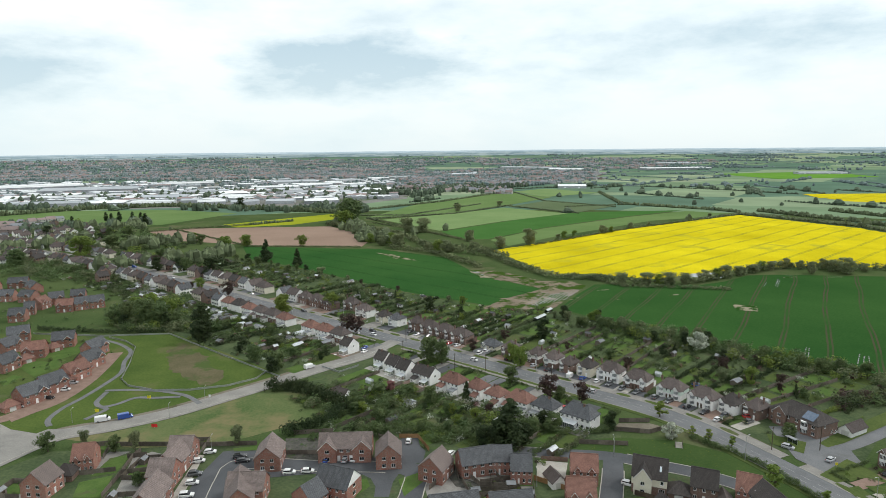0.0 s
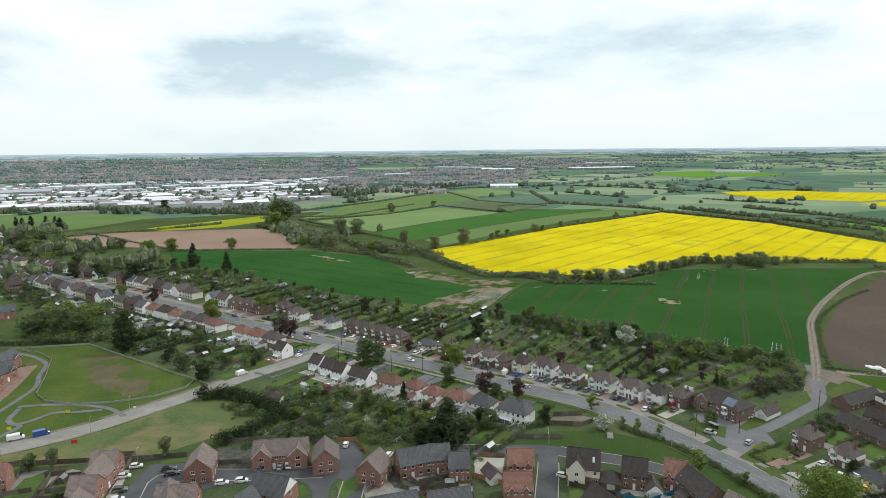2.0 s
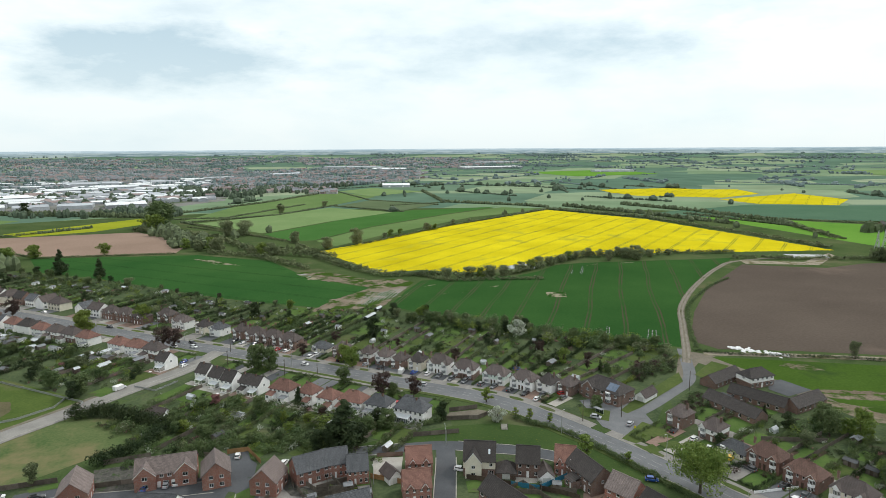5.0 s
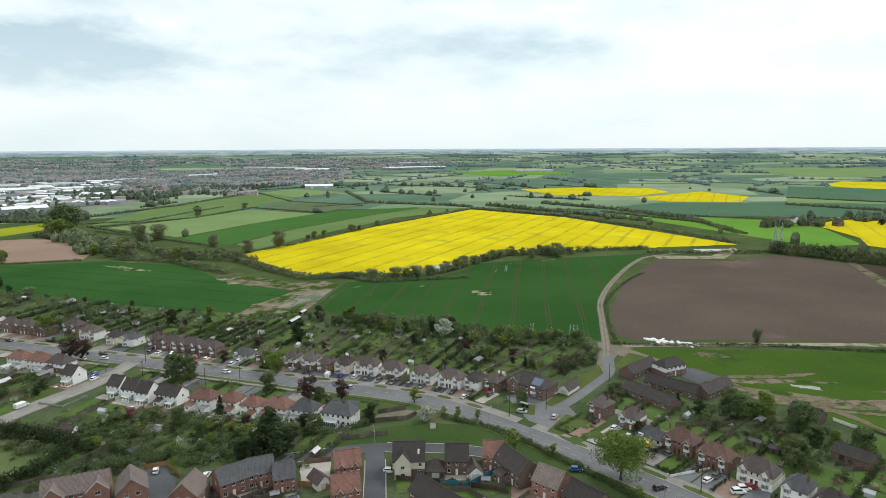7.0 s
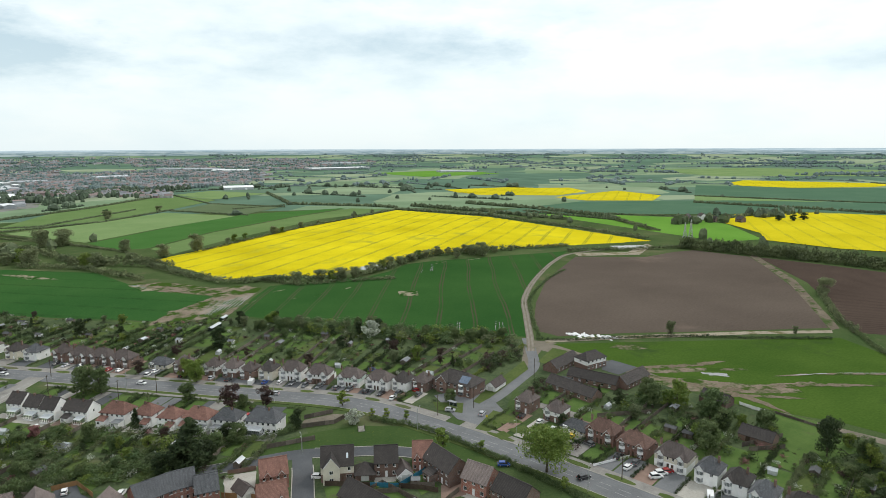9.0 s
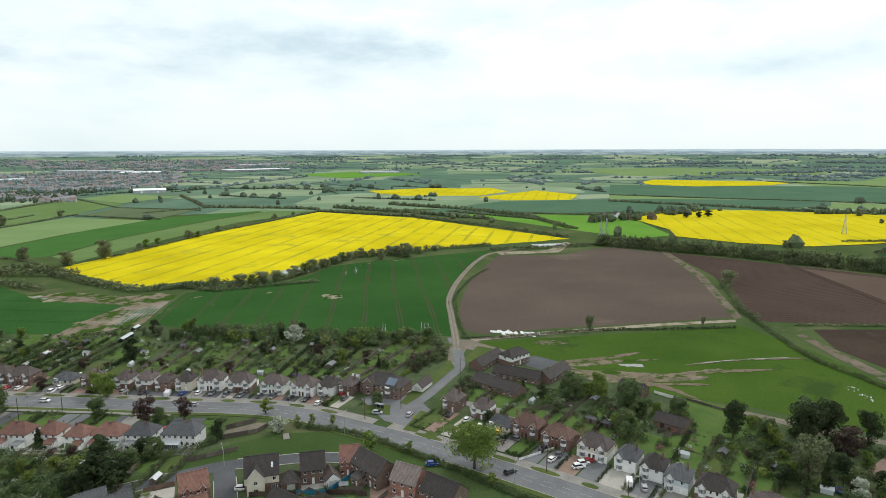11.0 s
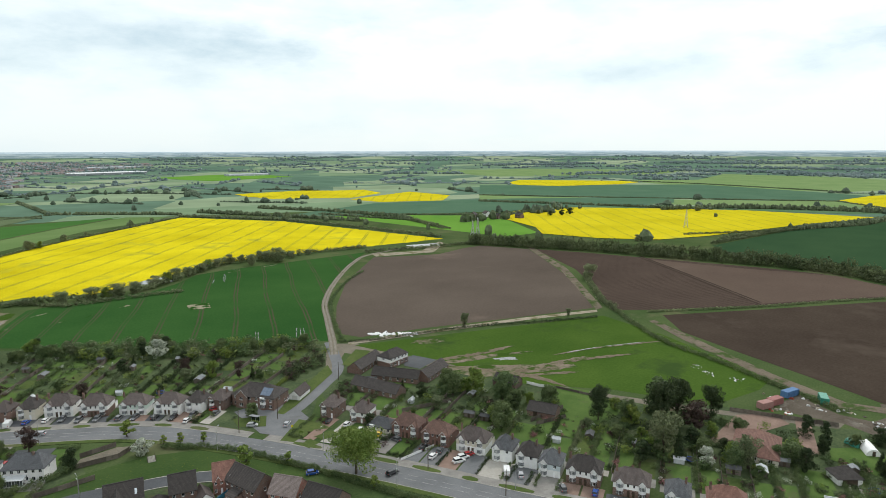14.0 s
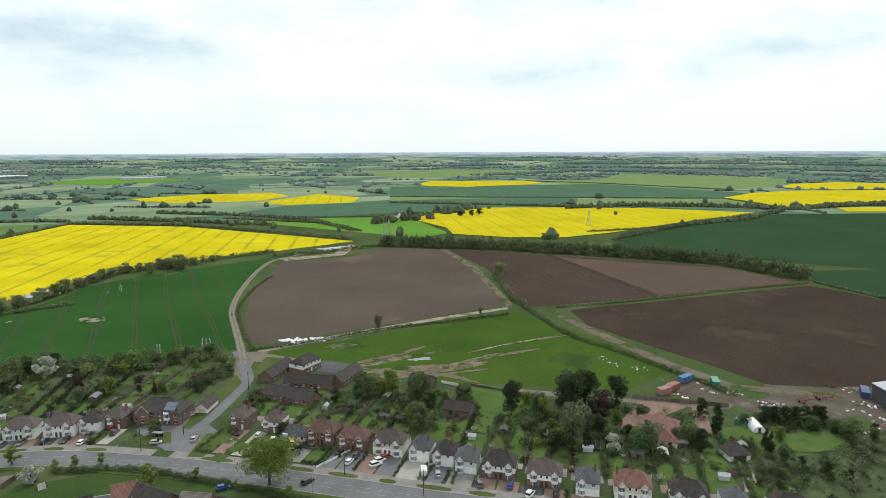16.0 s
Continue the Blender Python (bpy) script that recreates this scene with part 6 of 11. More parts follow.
def floors(width, n, doors=(), two=True, w=1.3):
    """Evenly spread windows on two floors, with doors in place of some ground-floor ones."""
    out = []
    for i in range(n):
        u = width * (i + 0.5) / n
        if i in doors:
            out.append(("d", u, 0.12, 1.0, 2.1))
        else:
            out.append(("w", u, 0.9, w, 1.25))
        if two:
            out.append(("w", u, 3.45, w * 0.9, 1.15))
    return out


def gable_roof(mb, x0, x1, y0, y1, ze, zr, ov=0.35, t=0.16):
    """A pitched roof with its ridge along x."""
    yc = (y0 + y1) / 2
    k = (zr - ze) / (yc - y0)
    lo = ze - ov * k
    a, b = x0 - 0.25, x1 + 0.25
    mb.slab([(a, y0 - ov, lo), (b, y0 - ov, lo), (b, yc, zr), (a, yc, zr)], t)
    mb.slab([(b, y1 + ov, lo), (a, y1 + ov, lo), (a, yc, zr), (b, yc, zr)], t)
    mb.box(a, b, yc - 0.12, yc + 0.12, zr - 0.08, zr + 0.07)


def hip_roof(mb, x0, x1, y0, y1, ze, zr, ov=0.4, t=0.16):
    d = (y1 - y0) / 2
    yc = (y0 + y1) / 2
    ra, rb = x0 + d * 0.85, x1 - d * 0.85
    if ra > rb:
        ra = rb = (x0 + x1) / 2
    k = (zr - ze) / d
    lo = ze - ov * k
    A, B, C, D = (x0 - ov, y0 - ov, lo), (x1 + ov, y0 - ov, lo), (x1 + ov, y1 + ov, lo), (x0 - ov, y1 + ov, lo)
    R, S = (ra, yc, zr), (rb, yc, zr)
    for q in ([A, B, S, R], [C, D, R, S], [B, C, S], [D, A, R]):
        mb.slab(q, t)
    if rb > ra:
        mb.box(ra - 0.1, rb + 0.1, yc - 0.12, yc + 0.12, zr - 0.08, zr + 0.07)


def bay(root, x, y, floors_, low_m, band_m, roofed):
    """A splayed bay window standing out from a front wall, its mullions cut from one skin."""
    w, d = 1.35, 0.85
    ring = [(x - w, y), (x - w * 0.55, y - d), (x + w * 0.55, y - d), (x + w, y)]
    top = 2.75 if floors_ == 1 else 5.1
    levels = [t for t in ((0, 0.85, 0), (0.85, 2.2, 2), (2.2, 3.3, 1), (3.3, 4.6, 2), (4.6, 5.1, 1)) if t[0] < top]
    pts, posts = [], []
    for (ax, ay), (bx, by) in zip(ring, ring[1:]):
        n = 3 if abs(by - ay) < 0.1 else 2
        e = 0.06 / math.hypot(bx - ax, by - ay)
        cuts = [0.0, e] + [k / n + s * e for k in range(1, n) for s in (-1, 1)] + [1 - e]
        pts += [(ax + (bx - ax) * f, ay + (by - ay) * f) for f in cuts]
        posts += [k % 2 == 0 for k in range(len(cuts))]
    pts.append(ring[-1])
    mb = MB()
    zs = [levels[0][0]] + [t[1] for t in levels]
    n = len(pts)
    mb.v = [(*p, z) for z in zs for p in pts]
    for r, (_, _, m) in enumerate(levels):
        for k in range(n - 1):
            if m < 2 or posts[k]:
                mb.f.append((r * n + k, r * n + k + 1, (r + 1) * n + k + 1, (r + 1) * n + k))
                mb.m.append(min(m, 1))
    mb.f.append(tuple(len(levels) * n + k for k in range(n)))
    mb.m.append(1)
    o = part("bay", mb, [low_m, band_m], root)
    inner = [(px + (x - px) * 0.06, py + (y + 0.3 - py) * 0.06) for px, py in ring]
    for z0, z1, m in levels:
        if m == 2:
            gl = MB()
            gl.v = [(*p, z) for z in (z0, z1) for p in inner]
            gl.f = [(k, k + 1, k + 5, k + 4) for k in range(3)]
            gl.m = [0, 0, 0]
            part("pane", gl, GLASS, o)
    if roofed:
        r = MB()
        r.slab([(x - w - 0.15, y + 0.02, top + 0.7), (x - w * 0.55, y - d - 0.2, top + 0.02), (x + w * 0.55, y - d - 0.2, top + 0.02), (x + w + 0.15, y + 0.02, top + 0.7)][::-1], 0.1)
        part("bay_roof", r, roofed, root)


def chimney(root, x, y, z, big=True):
    mb = MB()
    w = 0.42 if big else 0.3
    mb.box(x - w, x + w, y - 0.3, y + 0.3, z - 1.5, z + 0.75)
    mb.box(x - w - 0.06, x + w + 0.06, y - 0.36, y + 0.36, z + 0.6, z + 0.75)
    c = part("chimney", mb, OLDBRICK, root)
    for k in (() if LITE[0] else (-0.28, 0.28)):
        p = MB()
        p.tube((x + k, y, z + 0.75), (x + k, y, z + 1.1), 0.12, 0.1, 8)
        part("chimney_pot", p, TILERED, c)


def house(name, label, w, d, ze, zr, roof, wall, tiles, low=None, split=0.0, front=(), back=(), ends=(), gables=(), bays=(), chims=(), exts=(), cat="house", skylights=()):
    """A whole house: ridge along x, front at -y."""
    root = thing(name, label, cat)
    mb = MB()
    x0, x1, y0, y1 = -w / 2, w / 2, -d / 2, d / 2
    up = 1 if low else 0
    sides = [((x0, y0), (x1, y0), front), ((x1, y0), (x1, y1), ends), ((x1, y1), (x0, y1), back), ((x0, y1), (x0, y0), ends)]
    for a, b, items in sides:
        wall_face(mb, *a, *b, 0, ze, openings(root, *a, *b, items), 0, up, split)
    if roof == "gable":
        mb.face([(x1, y0, ze), (x1, y1, ze), (x1, 0, zr - 0.1)], up)
        mb.face([(x0, y1, ze), (x0, y0, ze), (x0, 0, zr - 0.1)], up)
    part("wall", mb, [low, wall] if low else wall, root)
    r = MB()
    (gable_roof if roof == "gable" else hip_roof)(r, x0, x1, y0, y1, ze, zr)
    part("roof", r, tiles, root)
    for gx, gw, proj, gmat, side, ztop in gables:
        g, gr = MB(), MB()
        ys = y0 - proj if side < 0 else y1 + proj
        s = -1 if side < 0 else 1
        apex = min(ztop, ze + gw * 0.48)
        A, B = (gx - gw / 2, ys), (gx + gw / 2, ys)
        if proj > 1.0:
            its = [("w", gw * 0.5, 0.9, 1.6, 1.25), ("w", gw * 0.5, 3.45, 1.5, 1.15)] if gw > 3.2 else []
            c, e = (A, B) if side < 0 else (B, A)
            wall_face(g, *c, *e, 0, ze, openings(root, *c, *e, its))
            for p in (A, B):
                q = [(p[0], p[1], 0), (p[0], p[1] - s * proj, 0), (p[0], p[1] - s * proj, ze), (p[0], p[1], ze)]
                g.face(q)
        g.face([(A[0], ys, ze), (B[0], ys, ze), (gx, ys, apex)])
        part("gable", g, gmat, root)
        back_y = 0.0
        k = (apex - ze) / (gw / 2)
        for sg in (-1, 1):
            e = gx + sg * (gw / 2 + 0.25)
            q = [(e, ys + s * 0.25, ze - 0.25 * k), (gx, ys + s * 0.25, apex + 0.05), (gx, back_y, apex + 0.05), (e, y0 + 0.3 if side < 0 else y1 - 0.3, ze - 0.25 * k)]
            gr.slab(q if sg * s > 0 else q[::-1], 0.13)
        part("gable_roof", gr, tiles, root)
        bb = MB()
        for sg in (-1, 1):
            a0, a1 = (gx + sg * (gw / 2 + 0.25), ze - 0.25 * k), (gx, apex + 0.05)
            bb.face([(a0[0], ys + s * 0.27, a0[1] - 0.2), (a1[0], ys + s * 0.27, a1[1] - 0.2), (a1[0], ys + s * 0.27, a1[1]), (a0[0], ys + s * 0.27, a0[1])])
        part("bargeboard", bb, UPVC, root)
    for bx, n in bays:
        bay(root, bx, y0, n, low or wall, UPVC, tiles if n == 1 else None)
    for cx, cy in chims:
        chimney(root, cx, cy, zr + 0.1 - abs(cy) * (zr - ze) / (d / 2))
    for ex0, ex1, dep, hh, kind, side in exts:
        e = MB()
        s = -1 if side < 0 else 1
        ya, yb = (y0 - dep, y0 - 0.002) if side < 0 else (y1 + 0.002, y1 + dep)
        if kind == "glass":
            base = MB()
            base.box(ex0, ex1, ya, yb, 0, 0.55)
            cons = part("conservatory", base, UPVC, root, "white framed glazed conservatory")
            g = MB()
            outer = ya if side < 0 else yb
            n = max(3, int((ex1 - ex0) / 0.9))
            fr = MB()
            for k in range(n + 1):
                px = ex0 + (ex1 - ex0) * k / n
                fr.box(px - 0.05, px + 0.05, outer - 0.05, outer + 0.05, 0.55, hh)
            fr.box(ex0, ex1, outer - 0.06, outer + 0.06, hh - 0.1, hh + 0.05)
            part("conservatory_frame", fr, UPVC, cons)
            inner = yb if side < 0 else ya
            g.v = [(ex0, inner, 0.55), (ex0, outer, 0.55), (ex1, outer, 0.55), (ex1, inner, 0.55), (ex0, inner, hh + 0.4), (ex0, outer, hh), (ex1, outer, hh), (ex1, inner, hh + 0.4)]
            g.f = [(k, k + 1, k + 5, k + 4) for k in range(3)]
            g.m = [0, 0, 0]
            part("pane", g, GLASS, cons)
            rf = MB()
            q = [(ex0 - 0.1, outer + s * 0.1, hh), (ex1 + 0.1, outer + s * 0.1, hh), (ex1 + 0.1, inner, hh + 0.5), (ex0 - 0.1, inner, hh + 0.5)]
            rf.slab(q if side < 0 else q[::-1], 0.06)
            part("conservatory_roof", rf, PALEROOF, cons)
        else:
            c, f = ((ex0, ya), (ex1, ya)) if side < 0 else ((ex1, yb), (ex0, yb))
            W = ex1 - ex0
            its = [("g", W / 2, 0.05, 2.3, 2.1)] if kind == "garage" else [("w", W * 0.3, 0.9, min(1.4, W * 0.35), 1.2), ("d", W * 0.75, 0.1, 0.95, 2.05)] if W > 2.6 else []
            wall_face(e, *c, *f, 0, hh, openings(root, *c, *f, its))
            for px in (ex0, ex1):
                e.face([(px, ya, 0), (px, yb, 0), (px, yb, hh), (px, ya, hh)])
            part("extension", e, wall, root)
            rf = MB()
            outer, inner = (ya, yb) if side < 0 else (yb, ya)
            up_ = 0.05 if kind == "flat" else 1.0
            q = [(ex0 - 0.15, outer + s * 0.2, hh), (ex1 + 0.15, outer + s * 0.2, hh), (ex1 + 0.15, inner, hh + up_), (ex0 - 0.15, inner, hh + up_)]
            rf.slab(q if side < 0 else q[::-1], 0.12)
            part("extension_roof", rf, GREYFELT if kind == "flat" else tiles, root)
    for sx, side in skylights:
        m = MB()
        k = (zr - ze) / (d / 2)
        for yy in (0.42,):
            ya, yb = y0 * yy + (0 if side < 0 else 0), y0 * (yy + 0.25)
            if side > 0:
                ya, yb = -ya, -yb
            za, zb = zr + (-abs(ya)) * k + 0.06, zr + (-abs(yb)) * k + 0.06
            q = [(sx - 0.4, yb, zb), (sx + 0.4, yb, zb), (sx + 0.4, ya, za), (sx - 0.4, ya, za)]
            m.slab(q if side < 0 else q[::-1], 0.08)
        part("skylight", m, SKYPANE, root, "roof window")
    return root


PALEROOF = surface("polycarbonate_roof", (0.42, 0.45, 0.47), (0.56, 0.58, 0.6), 0.8, 6.0, 0.35, 0.0)
SKYPANE = surface("roof_window_glass", (0.5, 0.55, 0.6), (0.6, 0.65, 0.7), 1, 5, 0.1, 0)

SEMI_FRONT = [("k", 5.6, 0.1, 1.0, 2.1), ("k", 7.4, 0.1, 1.0, 2.1), ("w", 5.4, 3.5, 0.8, 1.1), ("w", 7.6, 3.5, 0.8, 1.1)]


def semi(wall, tiles, low, label, back_ext=True, gm=None):
    w = 13.0
    return house("semi_detached_house", label, w, 8.4, 5.2, 8.6, "hip", wall, tiles, low, 2.7,
                 SEMI_FRONT, (), [("w", 3.0, 3.6, 0.7, 1.1)], [(-4.0, 3.1, 0.9, gm or wall, -1, 7.2), (4.0, 3.1, 0.9, gm or wall, -1, 7.2)],
                 [(-4.0 + 0.001, 2), (4.0, 2)], [(0, 0.6), (-5.6, -0.5)], [(-6.2, -2.2, 3.0, 2.6, "flat", 1), (2.4, 6.2, 3.4, 2.6, "lean", 1)] if back_ext else ())


def detached(wall, tiles, low, label, w=8.6, gm=None):
    return house("detached_house", label, w, 9.2, 5.2, 8.7, "hip", wall, tiles, low, 2.7,
                 [("d", 6.2, 0.1, 1.0, 2.1), ("w", 6.4, 3.5, 1.1, 1.1)], (), [("w", 3.0, 3.6, 0.8, 1.1), ("w", 6.5, 1.0, 1.0, 1.1)],
                 [(-2.2, 3.3, 0.9, gm or wall, -1, 7.4)], [(-2.2, 2)], [(2.6, 0.8)], [(-3.8, 0.5, 3.2, 2.6, "flat", 1)])


T = {}
T["semi_white"] = semi(WHITEPAINT, TILEMAUVE, WHITEPAINT, "white rendered bay-fronted pair under brown tiles")
T["semi_mixed"] = semi(WHITEPAINT, TILEMAUVE, OLDBRICK, "brick and white render pair with bow bays")
T["semi_brick"] = semi(OLDBRICK, TILEBROWN, OLDBRICK, "dark brick bay-fronted pair with white gables", True, WHITEPAINT)
T["semi_dark"] = semi(WHITEPAINT, TILEDARK, OLDBRICK, "white and brick pair under a dark tiled hip roof")
T["semi_red"] = semi(CREAM, TILERED, WHITEPAINT, "cream rendered pair under red clay tiles")
T["semi_grey"] = semi(WHITEPAINT, TILEGREY, WHITEPAINT, "white rendered pair under grey slate")
T["det_brick"] = detached(OLDBRICK, TILEBROWN, OLDBRICK, "dark brick detached house with a bay", 8.6, WHITEPAINT)
T["det_white"] = detached(WHITEPAINT, TILEMAUVE, OLDBRICK, "detached house, white above dark brick")
T["det_grey"] = detached(WHITEPAINT, TILEGREY, WHITEPAINT, "white detached house under grey slate")
T["det_brown"] = detached(OLDBRICK, TILEMAUVE, OLDBRICK, "dark brown brick detached house with white bow bays", 8.2)
T["det_small"] = detached(OLDBRICK, TILEBROWN, OLDBRICK, "narrow dark brick house with a tall white gable", 7.6, WHITEPAINT)
T["det_mixed"] = detached(WHITEPAINT, TILEBROWN, OLDBRICK, "narrow house, white render over dark brick", 8.0)
T["det_cream"] = detached(CREAM, TILEDARK, CREAM, "cream rendered detached house under dark tiles", 8.6)
T["det_pale"] = detached(WHITEPAINT, TILEGREY, WHITEPAINT, "white detached house under weathered grey tiles", 9.4)
T["det_dark"] = detached(WHITEPAINT, TILEDARK, WHITEPAINT, "white rendered detached house under near-black tiles", 8.8)
T["det_slate"] = detached(PALEBLUE, TILEGREY, WHITEPAINT, "pale grey rendered house under blue-grey slate", 8.6, WHITEPAINT)
T["semi_pale"] = semi(PALEGREEN, TILEMAUVE, WHITEPAINT, "pale green and white rendered pair under brown tiles", True, WHITEPAINT)
T["semi_cream"] = semi(CREAM, TILEMAUVE, WHITEPAINT, "cream rendered pair with white bow bays", True, WHITEPAINT)
T["semi_russet"] = semi(REDBROWN, TILERUSSET, REDBROWN, "red-brown brick pair under russet tiles")
T["cottage"] = house("cottage_pair", "white rendered gabled pair with dark roof and back conservatory", 13.5, 8.0, 5.0, 8.4, "gable", WHITEPAINT, TILEDARK, None, 0,
                     (), floors(13.5, 5, (1,)), [("w", 4.0, 3.4, 1.0, 1.1)], (), (), [(-2.0, 0.4), (5.5, 0.4)], [(-6.0, -2.0, 3.2, 2.4, "glass", 1), (1.0, 5.0, 3.0, 2.6, "lean", 1)])
T["cottage_one"] = house("white_house", "white rendered gabled house with dark brown roof", 8.4, 8.2, 5.0, 8.6, "gable", WHITEPAINT, TILEDARK, None, 0,
                         (), floors(8.4, 3, (0,)), [("w", 4.0, 3.4, 1.0, 1.1)], (), (), [(1.0, 0.4)], [(-3.8, 1.0, 3.0, 2.4, "glass", 1)])
T["red_pair"] = house("semi_detached_house", "cream rendered pair with faded red tiles and rear extensions", 13.0, 8.2, 5.1, 8.5, "hip", WHITEPAINT, TILERED, None, 0,
                      (), floors(13, 5, (2,)), [("w", 4.0, 3.4, 1.0, 1.1)], (), (), [(0, 0.6)], [(-6.2, -2.0, 3.6, 2.6, "flat", 1), (1.8, 6.2, 3.0, 2.6, "lean", 1)])
T["red_one"] = house("detached_house", "cream rendered house under faded red tiles", 9.6, 8.2, 5.1, 8.3, "hip", WHITEPAINT, TILERED, None, 0,
                     (), floors(9.6, 3, (1,)), [("w", 4.0, 3.4, 1.0, 1.1)], (), (), [(1.0, 0.6)], [(-4.6, -0.8, 3.4, 2.6, "lean", 1)])
T["slate_one"] = house("detached_house", "white house under grey slate with a flat-roofed rear room", 12.0, 8.4, 5.2, 8.6, "hip", WHITEPAINT, TILEGREY, None, 0,
                       (), floors(12.0, 4, (1,)), [("w", 4.0, 3.4, 1.0, 1.1)], (), (), [(-2.0, 0.6)], [(-1.0, 5.0, 3.4, 2.7, "flat", 1)])
T["slate_pair"] = house("semi_detached_house", "white pair under grey slate with a long glazed sun room", 15.5, 8.6, 5.2, 8.8, "hip", WHITEPAINT, TILEGREY, None, 0,
                        (), floors(15.5, 6, (2,)), [("w", 4.0, 3.4, 1.0, 1.1)], (), (), [(-2.5, 0.6)], [(-1.5, 7.2, 3.0, 2.5, "glass", 1)])
T["bungalow"] = house("bungalow", "low bungalow with hipped grey roof", 12.0, 8.0, 2.6, 5.2, "hip", CREAM, TILEGREY, None, 0, floors(12, 4, (1,), False), floors(12, 4, (2,), False), (), (), [(-3.5, 1)], [(2, 0.5)])
T["new_gable"] = house("brick_house", "new red brick house with steep pinkish tile roof", 9.5, 8.2, 4.9, 8.6, "gable", BRICK, TILEPINK, None, 0, floors(9.5, 3, (1,)), floors(9.5, 3, (1,)), [("w", 2.6, 0.9, 1.3, 1.25), ("w", 5.6, 0.9, 1.3, 1.25), ("w", 2.6, 3.4, 1.2, 1.1), ("w", 5.6, 3.4, 1.2, 1.1)])
T["new_red"] = house("brick_house", "new red brick house with red tiled roof and gablets", 11.0, 8.2, 4.9, 8.6, "gable", BRICK, TILERED, None, 0, floors(11, 4, (1,)), (), [("w", 4, 3.4, 0.9, 1.1)], [(-2.8, 2.4, 0.05, BRICK, -1, 6.4), (2.8, 2.4, 0.05, BRICK, -1, 6.4)])
T["new_grey"] = house("brick_house", "new red brick house under dark grey tiles", 11.0, 8.0, 4.9, 8.4, "gable", BRICK, TILEGREY, None, 0, floors(11, 4, (1,)), (), [("w", 4, 3.4, 0.9, 1.1)])
T["new_dark"] = house("brick_house", "dark brick house with black tiled roof and patio doors", 9.5, 8.4, 5.0, 8.8, "gable", OLDBRICK, TILEDARK, None, 0, floors(9.5, 3, (1,)), floors(9.5, 3, (1,)), [("w", 4, 3.4, 0.9, 1.1)])
T["new_long"] = house("brick_terrace", "long brown brick terrace under black tiles", 15.0, 8.2, 5.0, 8.6, "gable", OLDBRICK, TILEDARK, None, 0, floors(15, 6, (1, 4)), (), [("w", 4, 3.4, 0.9, 1.1)], (), (), (), [(-3.0, 1.5, 3.0, 2.7, "lean", -1)], skylights=[(-3, 1), (0, 1), (3, 1)])
T["townhouse"] = house("town_house", "tall house, cream render over brick, black roof with gable", 13.0, 9.0, 5.6, 10.0, "gable", CREAM, TILEDARK, OLDBRICK, 2.8, [("w", 11.2, 0.3, 2.2, 2.0), ("w", 11.2, 3.6, 1.2, 1.2)], (), [("w", 4.5, 3.4, 1.0, 1.2)], [(-2.3, 6.6, 1.6, CREAM, -1, 9.2)], (), (), (), skylights=[(4.0, -1)])
T["terrace_four"] = house("brick_terrace", "red brick terrace with two front gables and pinkish roof", 17.4, 8.6, 4.9, 8.4, "gable", BRICK, TILEPINK, None, 0, [("d", 6.7, 0.1, 1, 2.1), ("w", 8.7, 0.9, 1.6, 1.3), ("d", 10.7, 0.1, 1, 2.1), ("w", 7.6, 3.4, 1.2, 1.15), ("w", 9.8, 3.4, 1.2, 1.15)], (), [("w", 4, 3.4, 0.9, 1.1)], [(-5.7, 6.0, 1.1, BRICK, -1, 8.0), (5.7, 6.0, 1.1, BRICK, -1, 8.0)])
T["white_gable"] = house("rendered_house", "brick house with white rendered gable and dark grey roof", 14.0, 9.0, 5.0, 9.0, "gable", WHITEPAINT, TILEGREY, BRICK, 4.9, floors(14, 5, (1,)), floors(14, 5, (1,)), [("w", 4.5, 0.9, 1.6, 1.3), ("w", 4.5, 3.4, 1.4, 1.2)])
T["garage"] = house("garage", "small brick garage with tiled pyramid roof", 6.0, 6.0, 2.5, 4.9, "hip", OLDBRICK, TILEDARK, None, 0, [("g", 3, 0.05, 2.4, 2.1)], (), (), cat="garage")
T["garage_red"] = house("garage", "small brick garage with red tiled roof", 6.0, 5.6, 2.5, 4.6, "hip", BRICK, TILERED, None, 0, [("g", 3, 0.05, 2.4, 2.1)], (), (), cat="garage")
T["garage_white"] = house("garage", "white double garage with dark doors and hipped roof", 7.4, 6.4, 2.5, 4.9, "hip", WHITEPAINT, TILEDARK, None, 0, [("k", 3.7, 0.05, 4.6, 2.1)], (), (), cat="garage")
T["garage_gable"] = house("garage", "small gabled garage with pale door", 6.4, 4.6, 2.4, 4.4, "gable", WHITEPAINT, TILEBROWN, None, 0, (), (), [("g", 2.3, 0.05, 2.5, 2.0)], cat="garage")
T["big_brick"] = house("large_brick_house", "large dark brick house with black hipped roof", 19.0, 11.0, 5.2, 8.6, "hip", OLDBRICK, TILEDARK, None, 0, floors(19, 6, (3,)), (), [("w", 4, 3.4, 0.9, 1.1), ("w", 8, 0.9, 1.2, 1.2)], [(-4.5, 5.0, 1.2, OLDBRICK, -1, 8.0)], [(4.5, 2)], [(2, 0.5)])
T["farm_range"] = house("farm_building", "long low brick farm range under dark tiles", 26.0, 9.0, 2.9, 5.9, "gable", OLDBRICK, TILEDARK, None, 0, [("w", u, 0.9, 1.2, 1.4) for u in (3, 7, 11, 15, 19, 23)], [("w", u, 0.9, 1.2, 1.2) for u in (5, 13, 21)], ())
